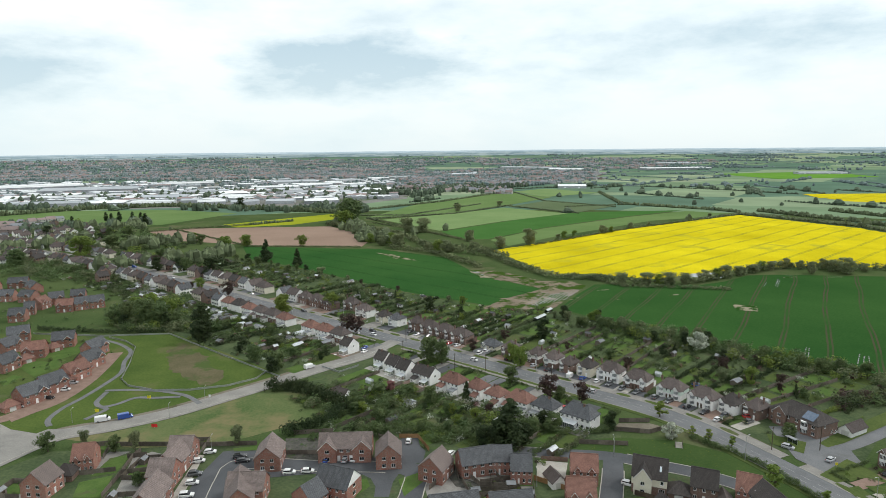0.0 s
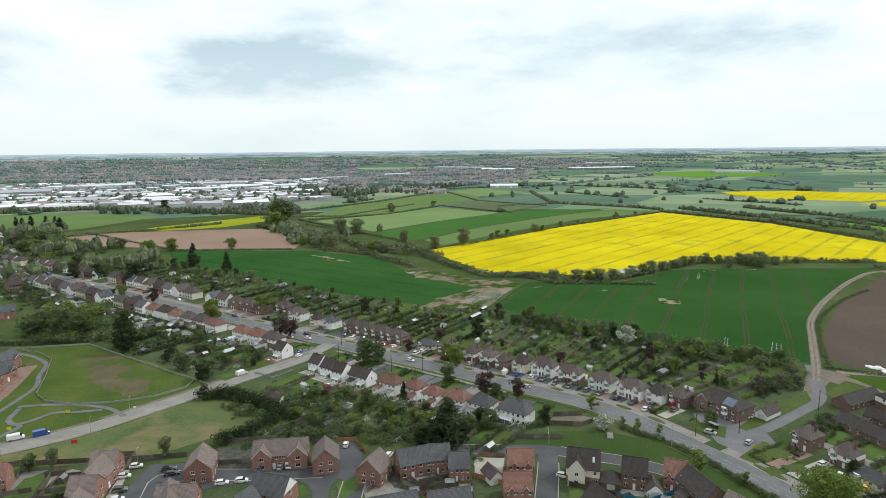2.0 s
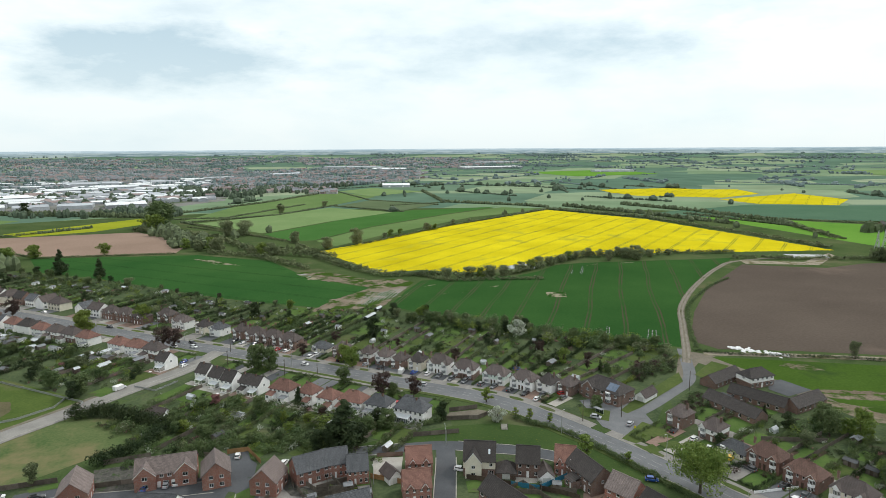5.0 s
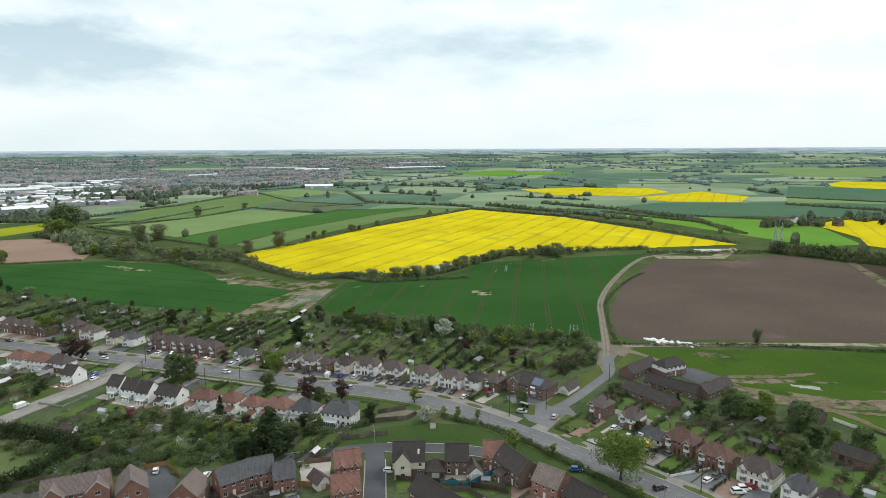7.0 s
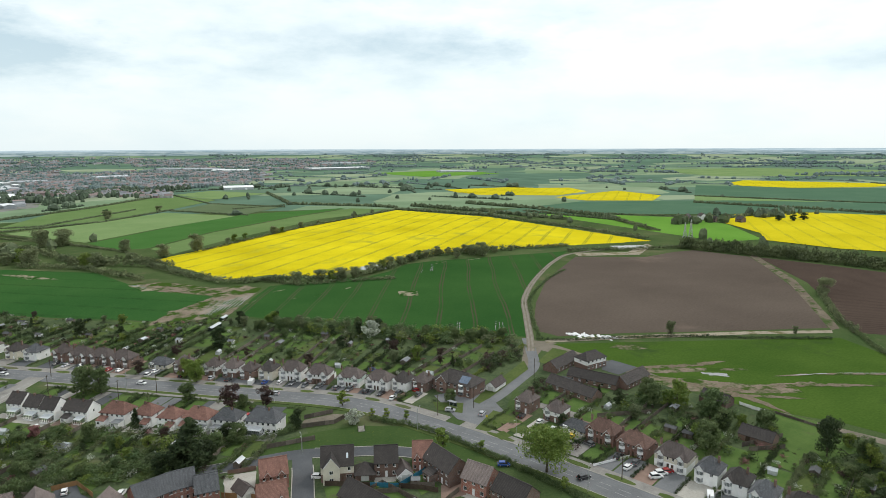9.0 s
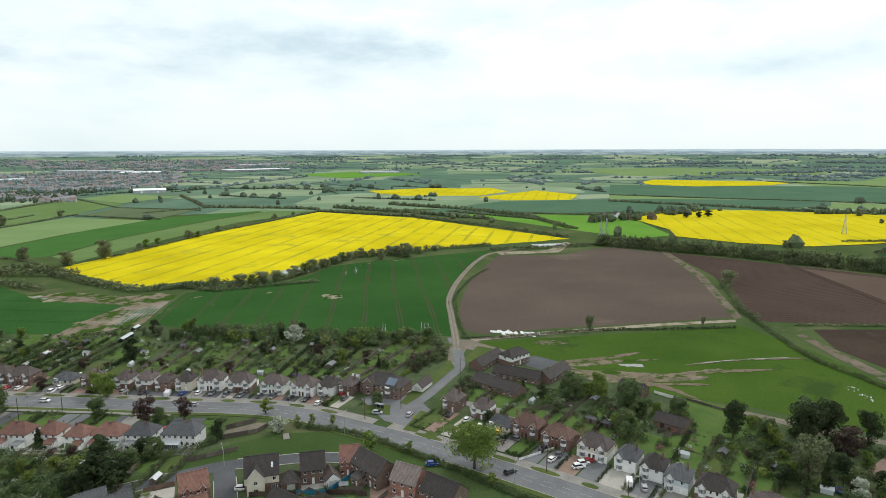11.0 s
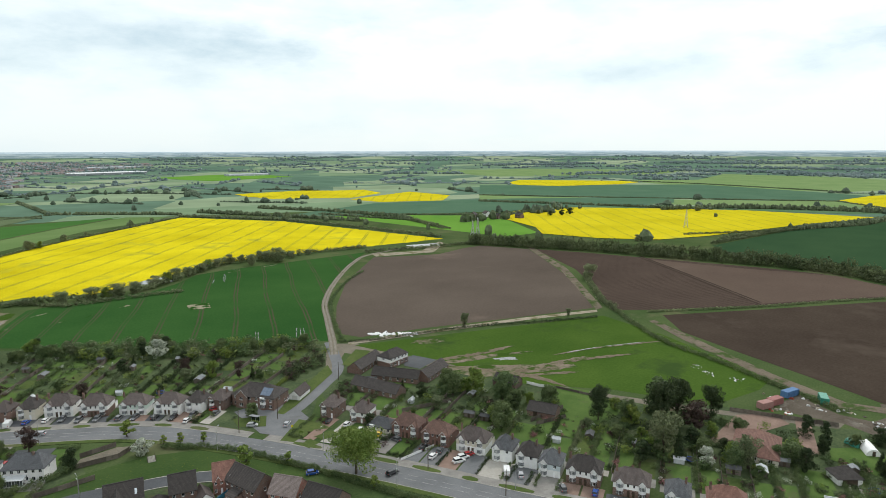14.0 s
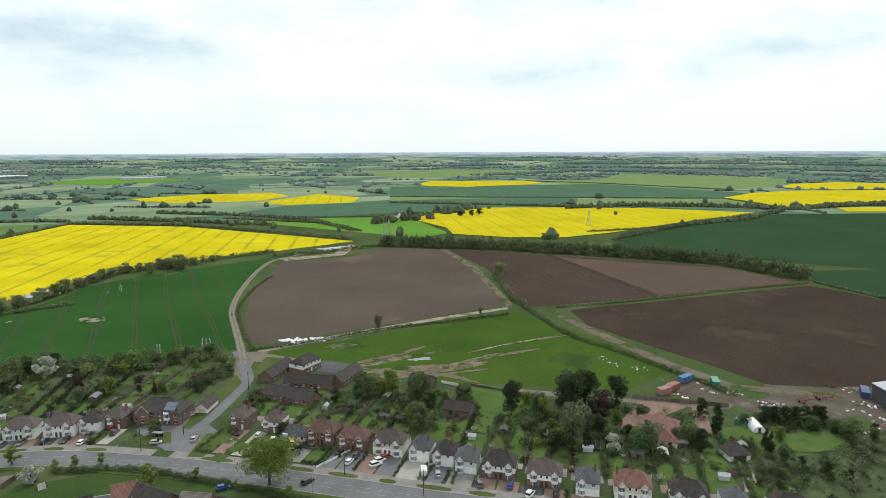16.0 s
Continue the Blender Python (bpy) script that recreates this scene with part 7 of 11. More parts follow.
T["farm_hall"] = house("farm_building", "two-storey farm block, white upper wall, dark roof", 14.0, 8.0, 5.0, 7.6, "hip", WHITEPAINT, TILEDARK, OLDBRICK, 2.6, floors(14, 5, (2,)), floors(14, 5, (1,)), [("w", 4, 3.4, 1.2, 1.0)])
T["barn"] = house("barn", "low dark tiled brick barn", 17.0, 7.0, 2.6, 5.0, "gable", OLDBRICK, TILEDARK, None, 0, [("k", 5, 0.05, 2.2, 2.2)], (), ())
T["red_bungalow"] = house("bungalow", "large bungalow with spreading orange-red hipped roof", 19.0, 14.0, 2.7, 6.6, "hip", CREAM, TILERED, None, 0, floors(19, 6, (2,), False), floors(19, 5, (1,), False), floors(14, 3, (), False), ())
LITE[0] = True
T["far_grey"] = house("brick_house", "brick estate house under dark grey tiles", 10.0, 8.0, 4.9, 8.4, "gable", BRICK, TILEGREY, None, 0, floors(10, 3, (1,)), (), (), [(2.4, 3.6, 0.8, BRICK, -1, 7.4)])
T["far_red"] = house("brick_house", "brick estate house under red tiles", 10.0, 8.0, 4.9, 8.4, "gable", BRICK, TILERED, None, 0, floors(10, 3, (1,)), (), (), [(-2.5, 3.6, 0.8, BRICK, -1, 7.4)])
T["far_semi"] = house("semi_detached_house", "dark brick pair with white gables under brown roof", 13.0, 8.4, 5.2, 8.6, "hip", OLDBRICK, TILEBROWN, None, 0, floors(13, 4, (1, 2)), (), (), [(-4, 3.1, 0.9, WHITEPAINT, -1, 7.2), (4, 3.1, 0.9, WHITEPAINT, -1, 7.2)], (), [(0, 0.5)])
T["far_dark"] = house("semi_detached_house", "white rendered pair under dark tiles", 13.0, 8.4, 5.2, 8.6, "hip", WHITEPAINT, TILEDARK, None, 0, floors(13, 4, (1, 2)), (), (), [(-4, 3.1, 0.9, WHITEPAINT, -1, 7.2), (4, 3.1, 0.9, WHITEPAINT, -1, 7.2)], (), [(0, 0.5)])
T["far_brown"] = house("semi_detached_house", "white rendered pair under weathered brown tiles with rear lean-to", 13.0, 8.2, 5.1, 8.5, "hip", WHITEPAINT, TILEMAUVE, OLDBRICK, 2.7, (), floors(13, 4, (1,)), (), (), (), [(0, 0.6)], [(1.0, 5.6, 3.4, 2.6, "lean", 1)])
T["far_redpair"] = house("semi_detached_house", "cream pair with faded red tiles and rear extension", 13.0, 8.2, 5.1, 8.5, "hip", WHITEPAINT, TILERED, None, 0, (), floors(13, 4, (2,)), (), (), (), [(0, 0.6)], [(-6.2, -2.0, 3.6, 2.6, "flat", 1)])
LITE[0] = False
PLACED = set()


def put(kind, x, y, yaw, sx=1.0, sz=1.0, sy=1.0):
    root = T[kind]
    m = Matrix.Translation((x, y, 0)) @ Matrix.Rotation(yaw, 4, "Z") @ Matrix.Diagonal((sx, sy, sz, 1))
    ROWS_Y.append((x, y))
    if kind in PLACED:
        o = copy_thing(root, Matrix.Identity(4))
    else:
        PLACED.add(kind)
        o = root
    o.matrix_world = m
    return o


def plain_house(label, w, d, ze, zr, roof, wall, tiles):
    """A far house: walls with set-on windows, roof and chimney."""
    root = thing("house", label, "house")
    mb = MB()
    x0, x1, y0, y1 = -w / 2, w / 2, -d / 2, d / 2
    mb.box(x0, x1, y0, y1, 0, ze)
    if roof == "gable":
        mb.face([(x1, y0, ze), (x1, y1, ze), (x1, 0, zr - 0.1)])
        mb.face([(x0, y1, ze), (x0, y0, ze), (x0, 0, zr - 0.1)])
    for u in (-0.36, -0.12, 0.12, 0.36):
        for z in (0.9, 3.4):
            for y, s in ((y0, -1), (y1, 1)):
                mb.box(w * u - 0.65, w * u + 0.65, min(y, y + s * 0.04), max(y, y + s * 0.04), z, z + 1.2, 1)
    part("wall", mb, [wall, GLASS], root)
    r = MB()
    (gable_roof if roof == "gable" else hip_roof)(r, x0, x1, y0, y1, ze, zr)
    part("roof", r, tiles, root)
    c = MB()
    c.box(-0.5, 0.5, 0.2, 0.9, zr - 1.2, zr + 1.0)
    part("chimney", c, OLDBRICK, root)
    return root


T["plain_white"] = plain_house("white rendered house in a far street", 11.0, 8.0, 5.1, 8.4, "gable", WHITEPAINT, TILEBROWN)
T["plain_hip"] = plain_house("cream rendered house with brown hipped roof", 12.0, 8.2, 5.1, 8.4, "hip", CREAM, TILEBROWN)
T["plain_brick"] = plain_house("brick house with dark gabled roof", 10.0, 8.0, 5.0, 8.4, "gable", OLDBRICK, TILEDARK)
T["plain_grey"] = plain_house("white house with grey gabled roof", 9.0, 8.0, 4.6, 7.8, "gable", WHITEPAINT, TILEGREY)
PLAIN = ["plain_white", "plain_hip", "plain_brick", "plain_grey"]


def road_yaw(x, y, line=MAIN):
    """Heading for a house whose front looks at the road."""
    i = min(range(1, len(line) - 1), key=lambda k: (line[k][0] - x) ** 2 + (line[k][1] - y) ** 2)
    a, b = Vector(line[i - 1]), Vector(line[i + 1])
    t = (b - a).normalized()
    n = Vector((-t.y, t.x))
    side = (Vector((x, y)) - Vector(line[i])).dot(n)
    return math.atan2(t.y, t.x) + (0 if side > 0 else math.pi)


FACING = []


def row(kinds, spots, line=MAIN, **k):
    for kind, (x, y) in zip(kinds.split(), spots):
        a = road_yaw(x, y, line)
        put(kind, x, y, a, 0.80, 0.87 + 0.09 * ((x * 7.3 + y) % 1.0), 0.9, **k)
        FACING.append((kind, x, y, a))


# the far side of the main road, fronts towards the road
row("semi_brick semi_white det_cream det_pale det_brick semi_brick semi_brick semi_brick", [(-58.8, 393.1), (-48.5, 376.6), (-35.4, 362.6), (-27.2, 355.6), (-15.0, 346.4), (-7.3, 337.1), (1.3, 330.8), (9.6, 321.5)])
row("bungalow det_brown det_mixed det_white det_small det_cream semi_white semi_mixed semi_pale semi_white det_dark det_brown", [(24.9, 311.1), (33.5, 299.8), (45.0, 289.8), (51.9, 283.0), (57.9, 276.4), (65.3, 271.8), (74.2, 265.3), (83.2, 255.5), (94.2, 245.5), (103.4, 235.7), (111.6, 229.6), (118.9, 225.1)])


def far_rows():
    """The road runs on westwards between close rows of pairs."""
    k = 0
    for side, off in ((1, 20.5), (-1, -19.5)):
        for x, y, a in along(offsets(MAIN, off), 12.6, 5):
            r = math.hypot(x, y)
            if not (-640 < x < -20) or math.hypot(x - LANE[0][0], y - LANE[0][1]) < (28 if side < 0 else 4) or any(math.hypot(x - p[0], y - p[1]) < 11.8 for p in ROWS_Y):
                continue
            k += 1
            if k % 10 == 0:
                continue
            if r > 430:
                put(PLAIN[(k * 5) % 4], x, y, road_yaw(x, y) + (math.pi / 2 if k % 3 == 0 else 0), 1.0)
                if r < 600:
                    FACING.append(("plain", x, y, road_yaw(x, y)))
                continue
            kinds = ["far_semi", "far_dark", "far_semi", "far_semi"] if side > 0 else ["far_redpair", "far_dark", "far_redpair", "far_brown"]
            yaw = road_yaw(x, y)
            put(kinds[(k * 3 + k // 4) % 4], x, y, yaw + 0.05 * math.sin(k * 2.7), 0.80, 0.86 + 0.1 * ((k * 0.37) % 1.0), 0.92)
            FACING.append((kinds[(k * 3 + k // 4) % 4], x, y, yaw))


# the near side, backs towards the gardens
row("cottage_one cottage_one cottage_one cottage red_pair red_one red_one red_pair slate_one slate_pair", [(-28.6, 285.1), (-22.6, 277.6), (-17.2, 271.4), (-8.1, 265.2), (4.2, 255.0), (13.9, 247.5), (21.3, 240.7), (30.2, 234.9), (39.3, 228.3), (50.3, 219.6)])
row("cottage_one", [(-48.3, 307.1)])
# east of the farm lane
row("det_brown det_white bungalow semi_russet semi_russet semi_cream det_grey det_dark det_slate semi_dark semi_mixed det_slate semi_red semi_dark det_grey semi_dark", [(144.1, 185.8), (148.7, 173.5), (147.8, 161.3), (151.3, 151.2), (154.1, 139.2), (158.0, 126.3), (160.5, 114.9), (162.4, 106.6), (162.5, 98.1), (164.7, 87.6), (167.9, 73.6), (171.1, 61.0), (175.1, 48.7), (179.5, 33.8), (182.4, 21.8), (186.4, 8.1)])
far_rows()
put("big_brick", 131.0, 216.0, road_yaw(127.8, 213.6))

# houses by their ridges: x, y, heading, length of the ridge
LENGTH = {"plain_white": 11.0, "plain_hip": 12.0, "plain_brick": 10.0, "plain_grey": 9.0, "far_grey": 10.0, "far_red": 10.0, "far_semi": 13.0, "far_dark": 13.0, "new_gable": 9.5, "new_red": 11.0, "new_grey": 11.0, "new_dark": 9.5, "new_long": 15.0, "townhouse": 13.0, "terrace_four": 17.4, "white_gable": 14.0, "garage": 6.0, "garage_gable": 6.4, "garage_red": 6.0, "farm_range": 26.0, "farm_hall": 14.0, "barn": 17.0, "red_bungalow": 19.0}


RIDGED = []


def by_ridge(kinds, ridges, turn=0, keep=False):
    for kind, (x, y, a, ln) in zip(kinds.split(), ridges):
        s = 1.0 if keep else max(0.6, min(1.5, ln / LENGTH[kind]))
        put(kind, x, y, radians(a + turn), s, 0.92 if kind == "farm_range" else 1.0, 0.8 if kind == "farm_range" else 1.0)
        if "new" in kind or kind == "far_red":
            RIDGED.append((x, y, radians(a), LENGTH[kind] * s))


by_ridge("terrace_four", [(-33.2, 197.4, 1, 19.7)], 0, True)
by_ridge("new_gable new_gable new_gable new_gable white_gable new_grey new_grey new_gable", [(-18.6, 192.4, 95, 10.1), (-2.9, 183, 65, 8.9), (-57.5, 192.1, 95, 10.9), (-58.5, 171.8, 1, 10.8), (-32.2, 173.6, -21, 11.1), (-39, 166.3, 55, 6.4), (2.2, 159.7, 11, 13.6), (-60, 169, 105, 15.1)])
by_ridge("new_red new_gable new_gable new_gable new_gable new_gable", [(-117.5, 191.2, 14, 6.4), (-122.3, 176.1, 84, 7.8), (-87.5, 195.9, 2, 7.8), (-87.8, 188.1, -93, 11.2), (-87.2, 180.5, 1, 7.8), (-85.2, 166.7, -86, 13.6)])
by_ridge("new_grey new_grey new_grey new_red new_red new_grey", [(9.4, 186, 15, 10.6), (18, 187.4, -1, 5.6), (23.6, 181.4, -5, 5.4), (43, 180.7, -9, 8.2), (38.9, 166.8, -6, 8.2), (17.9, 160.3, 8, 12)])
by_ridge("garage_gable garage garage", [(33.6, 178, -73, 5), (42.8, 179.5, 0, 2.1), (-120.3, 184.6, 7, 5)], 0, True)
by_ridge("townhouse new_dark new_red new_long new_gable new_long new_long", [(61.9, 175.6, -22, 10), (76.2, 170.4, -24, 7.4), (87.9, 167.7, -28, 5.5), (91.1, 158.2, -82, 13.2), (96, 145.8, -64, 8.7), (99.8, 133.5, -74, 11.4), (61.8, 150.2, -71, 17.4)])
by_ridge("garage garage_gable", [(68.9, 170.4, -23, 2.8), (79.5, 164.6, -104, 5)], 0, True)
by_ridge("far_grey far_grey far_grey far_red far_grey far_grey far_grey far_red far_grey far_grey", [(-233.9, 332.7, 30, 10.5), (-225.4, 311.5, 80, 10.5), (-208.5, 284.9, 80, 10.5), (-207.0, 304.4, 20, 10.5), (-202.3, 321.5, 20, 10.5), (-178.4, 307.4, 75, 10.5), (-170.6, 289.1, 75, 10.5), (-168.5, 272.9, 70, 10.5), (-169.7, 257.5, 65, 10.5), (-171.4, 246.3, 65, 10.5)])
by_ridge("garage_red garage_red garage_red garage_red", [(-206.1, 295.9, 60, 5), (-203.0, 313.6, 60, 5), (-168.7, 266.5, 60, 5), (-174.9, 238.2, 60, 5)], 0, True)
by_ridge("far_grey far_grey far_grey far_grey far_red far_grey far_grey far_red far_grey far_grey far_grey far_grey far_red", [(-324.9, 468.9, 16, 13.2), (-304.2, 454.6, -41, 22.7), (-304, 426.2, 9, 9.4), (-287.8, 423.6, -12, 11.1), (-266.7, 403.5, 86, 9.6), (-264.8, 417.4, 31, 9.2), (-253.9, 424.8, 20, 9), (-245.9, 396.2, 16, 9.9), (-238.6, 401.4, 32, 8.4), (-230.7, 405.9, 32, 8.6), (-261.6, 373.5, 15, 9.1), (-264.7, 389.5, 27, 6), (-334.1, 452.9, 19, 10.7)])
# the farm and the yard
by_ridge("farm_range farm_hall farm_range farm_range", [(170.6, 189.1, -79, 23.7), (199.3, 210, 4, 12.8), (186, 193.4, -64, 21.9), (200.3, 185.4, 13, 18.9)])
by_ridge("farm_range", [(187.7, 216.6, 19, 20.7)])
by_ridge("barn barn", [(213.2, 152.2, -80, 10.9), (197.4, 123.6, -75, 11.2)])
put("red_bungalow", *[(220, 53)][0], 0.2)
put("garage_white", 217.4, 27.0, radians(-50))
by_ridge("garage_gable", [(145.8, 210.1, 28, 11.8)])
put("garage_gable", *[(-42.4, 247.2)][0], radians(-35))
by_ridge("plain_brick plain_white plain_brick plain_hip plain_brick", [(730.4, 587.7, 20, 11), (755.1, 583.1, 70, 11), (737.8, 552.9, 110, 11), (781.3, 563.7, 30, 11), (766.1, 529.9, 80, 11)])
# older houses at the far western end
by_ridge("plain_white plain_hip plain_white plain_brick plain_hip plain_white plain_grey", [(-458.8, 669, 37, 12.8), (-404.8, 649, 40, 11.3), (-425.7, 740.5, 39, 14.9), (-381.9, 580, 79, 12.8), (-358.6, 581.7, 37, 10.1), (-417.4, 596.9, -17, 14.4), (-288.3, 530.5, -39, 27.6)])


def west_end():
    """Older houses in side streets at the western end."""
    rng = random.Random(52)
    for poly, n in WESTENDS:
        xs, ys = [p[0] for p in poly], [p[1] for p in poly]
        made = tries = 0
        while made < n and tries < 2500:
            tries += 1
            x, y = rng.uniform(min(xs), max(xs)), rng.uniform(min(ys), max(ys))
            if not inside((x, y), poly) or on_road(x, y, 16) or any(math.hypot(x - p[0], y - p[1]) < 15 for p in ROWS_Y):
                continue
            put(rng.choice(PLAIN), x, y, rng.choice([-0.72, 0.85, 0.85, 2.4]) + rng.gauss(0, 0.08), rng.uniform(0.75, 1.0))
            made += 1


WESTENDS = [([(-655.6, 854.2), (-527.9, 888.4), (-400.4, 751.9), (-355.7, 643.3), (-375.7, 564.6), (-429.8, 553.9)], 46), ([(-371.3, 609.8), (-278.1, 545.6), (-234.4, 484.1), (-275.7, 486.1)], 9)]
west_end()


# ---- industry and town ----
SHEDWHITE = surface("pale_metal_cladding", (0.52, 0.55, 0.56), (0.78, 0.80, 0.80), 0.02, 0.6, 0.5, 0.05, vary=0.3)
SHEDGREY = surface("grey_metal_cladding", (0.30, 0.33, 0.36), (0.42, 0.45, 0.48), 0.02, 0.6, 0.45, 0.05, vary=0.25)


SHEDWALL = surface("mixed_metal_cladding", (0.24, 0.26, 0.28), (0.42, 0.44, 0.46), 0.02, 0.6, 0.5, 0.05, vary=0.45)


DARKCLAD = surface("dark_cladding", (0.05, 0.055, 0.062), (0.085, 0.09, 0.10), 0.1, 1.5, 0.6, 0.1)


def shed(x, y, yaw, w, d, h, mat, label, wall=None):
    root = thing("warehouse", label, "warehouse", "warehouses")
    mb = MB()
    mb.box(-w / 2, w / 2, -d / 2, d / 2, 0, h)
    part("wall", mb, wall or SHEDWALL, root)
    n = max(1, int(d / 28))
    for i in range(n):
        r = MB()
        y0, y1 = -d / 2 + d * i / n, -d / 2 + d * (i + 1) / n
        gable_roof(r, -w / 2, w / 2, y0, y1, h + 0.1, h + 0.1 + (y1 - y0) * 0.09, 0.0 if n > 1 else 0.4, 0.2)
        r.face([(-w / 2, y0, h), (-w / 2, y1, h), (-w / 2, (y0 + y1) / 2, h + (y1 - y0) * 0.09)])
        r.face([(w / 2, y0, h), (w / 2, y1, h), (w / 2, (y0 + y1) / 2, h + (y1 - y0) * 0.09)])
        part("roof", r, mat, root)
    nd = min(4, int(w / 24)) if w > 56 else 0
    for i in range(nd):
        q = MB()
        u = -w / 2 + w * (i + 0.5) / nd
        q.box(u - 2.2, u + 2.2, -d / 2 - 0.08, -d / 2, 0, min(5, h * 0.7))
        part("loading_door", q, SHEDWHITE, root)
    root.matrix_world = pose(x, y, rise(x, y), 0, 0, math.degrees(yaw)) @ Matrix.Diagonal((1, 1, 0.75, 1))


def sheds():
    rng = random.Random(3)
    # two corners of the front edge, then depth and height
    big = [([(-1179.6, 1671.4), (-1019.6, 1788.4)], 150, 12), ([(-985.9, 1521.7), (-781.6, 1611.1)], 110, 12), ([(-586.5, 1154.2), (-511.1, 1168.4)], 60, 10), ([(-795.1, 1166), (-680.6, 1187.6)], 45, 9), ([(-673.6, 1175.2), (-607.1, 1191)], 45, 9), ([(-749.1, 1386.6), (-690.5, 1394.9)], 60, 9),
           ([(-638.2, 1312.2), (-544.4, 1329.5)], 55, 9), ([(-813.7, 1833), (-687.8, 1896.1)], 80, 10), ([(-628.3, 1471.5), (-515.8, 1492.1)], 70, 9), ([(-485, 1383.6), (-436.8, 1410)], 70, 11), ([(-465.2, 1186.7), (-418, 1205.5)], 40, 8), ([(-398.2, 1178.9), (-350.2, 1197.5)], 40, 8), ([(-475.1, 1320.6), (-399.1, 1325.6)], 50, 8),
           ([(-516.7, 1894.9), (-387.7, 1932.6)], 80, 10), ([(-482, 1630.1), (-378.3, 1659.2)], 60, 9), ([(-389.6, 1709.2), (-303.4, 1745.4)], 70, 10), ([(-298.1, 1915.7), (-244.4, 1970)], 70, 11), ([(-251.2, 1710.9), (-194.1, 1752.7)], 60, 10), ([(-224.8, 1397.6), (-169.1, 1406.9)], 50, 8), ([(-150.6, 1476.5), (-113.1, 1509.8)], 50, 9), ([(-261.3, 1187), (-199.7, 1204.5)], 45, 8),
           ([(-339, 1196.2), (-286.3, 1202.3)], 40, 8), ([(-290.3, 1441.6), (-240, 1452.4)], 50, 8), ([(-366.6, 1434.7), (-310.4, 1444.4)], 50, 8), ([(-934.6, 1320.5), (-892.9, 1329.6)], 50, 9), ([(-834.3, 1322.3), (-755.3, 1341.5)], 50, 9), ([(-158.9, 2133.4), (-84.6, 2198.6)], 60, 9), ([(-228.9, 2071.9), (-175.2, 2098.2)], 60, 9),
           ([(280.2, 3047.1), (501.3, 2834)], 60, 10), ([(863.9, 2650.8), (1149.5, 2684.2)], 90, 10), ([(460.4, 2739.6), (592.4, 2673.2)], 50, 9), ([(1247, 2196.7), (1399.6, 2167.4)], 60, 8), ([(291.8, 1581.2), (360.9, 1570.1)], 50, 8), ([(36.5, 2351.7), (146.7, 2425.6)], 50, 8), ([(-1118.2, 1435), (-1057.6, 1477.6)], 90, 11), ([(-927.3, 1215.5), (-862, 1232.5)], 60, 9), ([(1088.5, 3178.8), (1316.5, 3149.9)], 60, 9)]
    for k, ((a, b), d, h) in enumerate(big):
        a, b = Vector(a), Vector(b)
        w = (b - a).length
        u = (b - a).normalized()
        c = (a + b) / 2 + Vector((-u.y, u.x)) * d / 2
        shed(c.x, c.y, math.atan2(u.y, u.x), w, d, h, SHEDWHITE if k % 5 not in (1, 3) else SHEDGREY, "pale metal warehouse with low-pitched ribbed roof" if k % 5 not in (1, 3) else "grey metal warehouse with low-pitched roof")
    # smaller units between them
    for _ in range(110):
        t = rng.random()
        px = rng.uniform(-20, 700)
        near, far = Vector(YARD_NEAR[0]).lerp(Vector(YARD_NEAR[1]), px / 700), Vector(YARD_FAR[0]).lerp(Vector(YARD_FAR[1]), px / 700)
        p = near.lerp(far, t ** 1.5)
        shed(p.x, p.y, rng.choice([0.2, 0.2, 1.77, -0.3]), rng.uniform(20, 55), rng.uniform(15, 30), rng.uniform(5, 8), SHEDWHITE if rng.random() < 0.5 else SHEDGREY, "small pale industrial unit")


def units():
    """The many low workshops between the larger warehouses, too small to tell apart."""
    rng = np.random.default_rng(33)
    mb = MB()
    for _ in range(420):
        u, t = rng.random(), rng.random() ** 1.4
        p = Vector(YARD_NEAR[0]).lerp(Vector(YARD_NEAR[1]), u).lerp(Vector(YARD_FAR[0]).lerp(Vector(YARD_FAR[1]), u), t)
        a = float(rng.choice([0.2, 0.2, 1.77, -0.3, 1.2]))
        w, d, h = rng.uniform(14, 48), rng.uniform(10, 26), rng.uniform(3.5, 7)
        c, s = math.cos(a), math.sin(a)
        z = rise(p.x, p.y)
        P = lambda px, py, pz: (p.x + c * px - s * py, p.y + s * px + c * py, z + pz)
        X, Y, k = w / 2, d / 2, int(rng.choice([0, 0, 0, 1, 2, 3]))
        e = h + d * 0.1
        for q in ([(-X, -Y), (X, -Y)], [(X, Y), (-X, Y)]):
            mb.face([P(*q[0], 0), P(*q[1], 0), P(*q[1], h), P(*q[0], h)], 4)
        for sx in (-1, 1):
            mb.face([P(sx * X, -Y * sx, 0), P(sx * X, Y * sx, 0), P(sx * X, Y * sx, h), P(sx * X, 0, e), P(sx * X, -Y * sx, h)], 4)
        mb.face([P(-X - 0.3, -Y - 0.3, h), P(X + 0.3, -Y - 0.3, h), P(X + 0.3, 0, e + 0.1), P(-X - 0.3, 0, e + 0.1)], k)
        mb.face([P(X + 0.3, Y + 0.3, h), P(-X - 0.3, Y + 0.3, h), P(-X - 0.3, 0, e + 0.1), P(X + 0.3, 0, e + 0.1)], k)
    o = part("industrial_units", mb, [SHEDWHITE, SHEDGREY, HAZETILE, HAZESLATE, SHEDWALL])
    tagged(o, "crowded pale low workshops of the industrial estate", "workshops", "", "stuff")


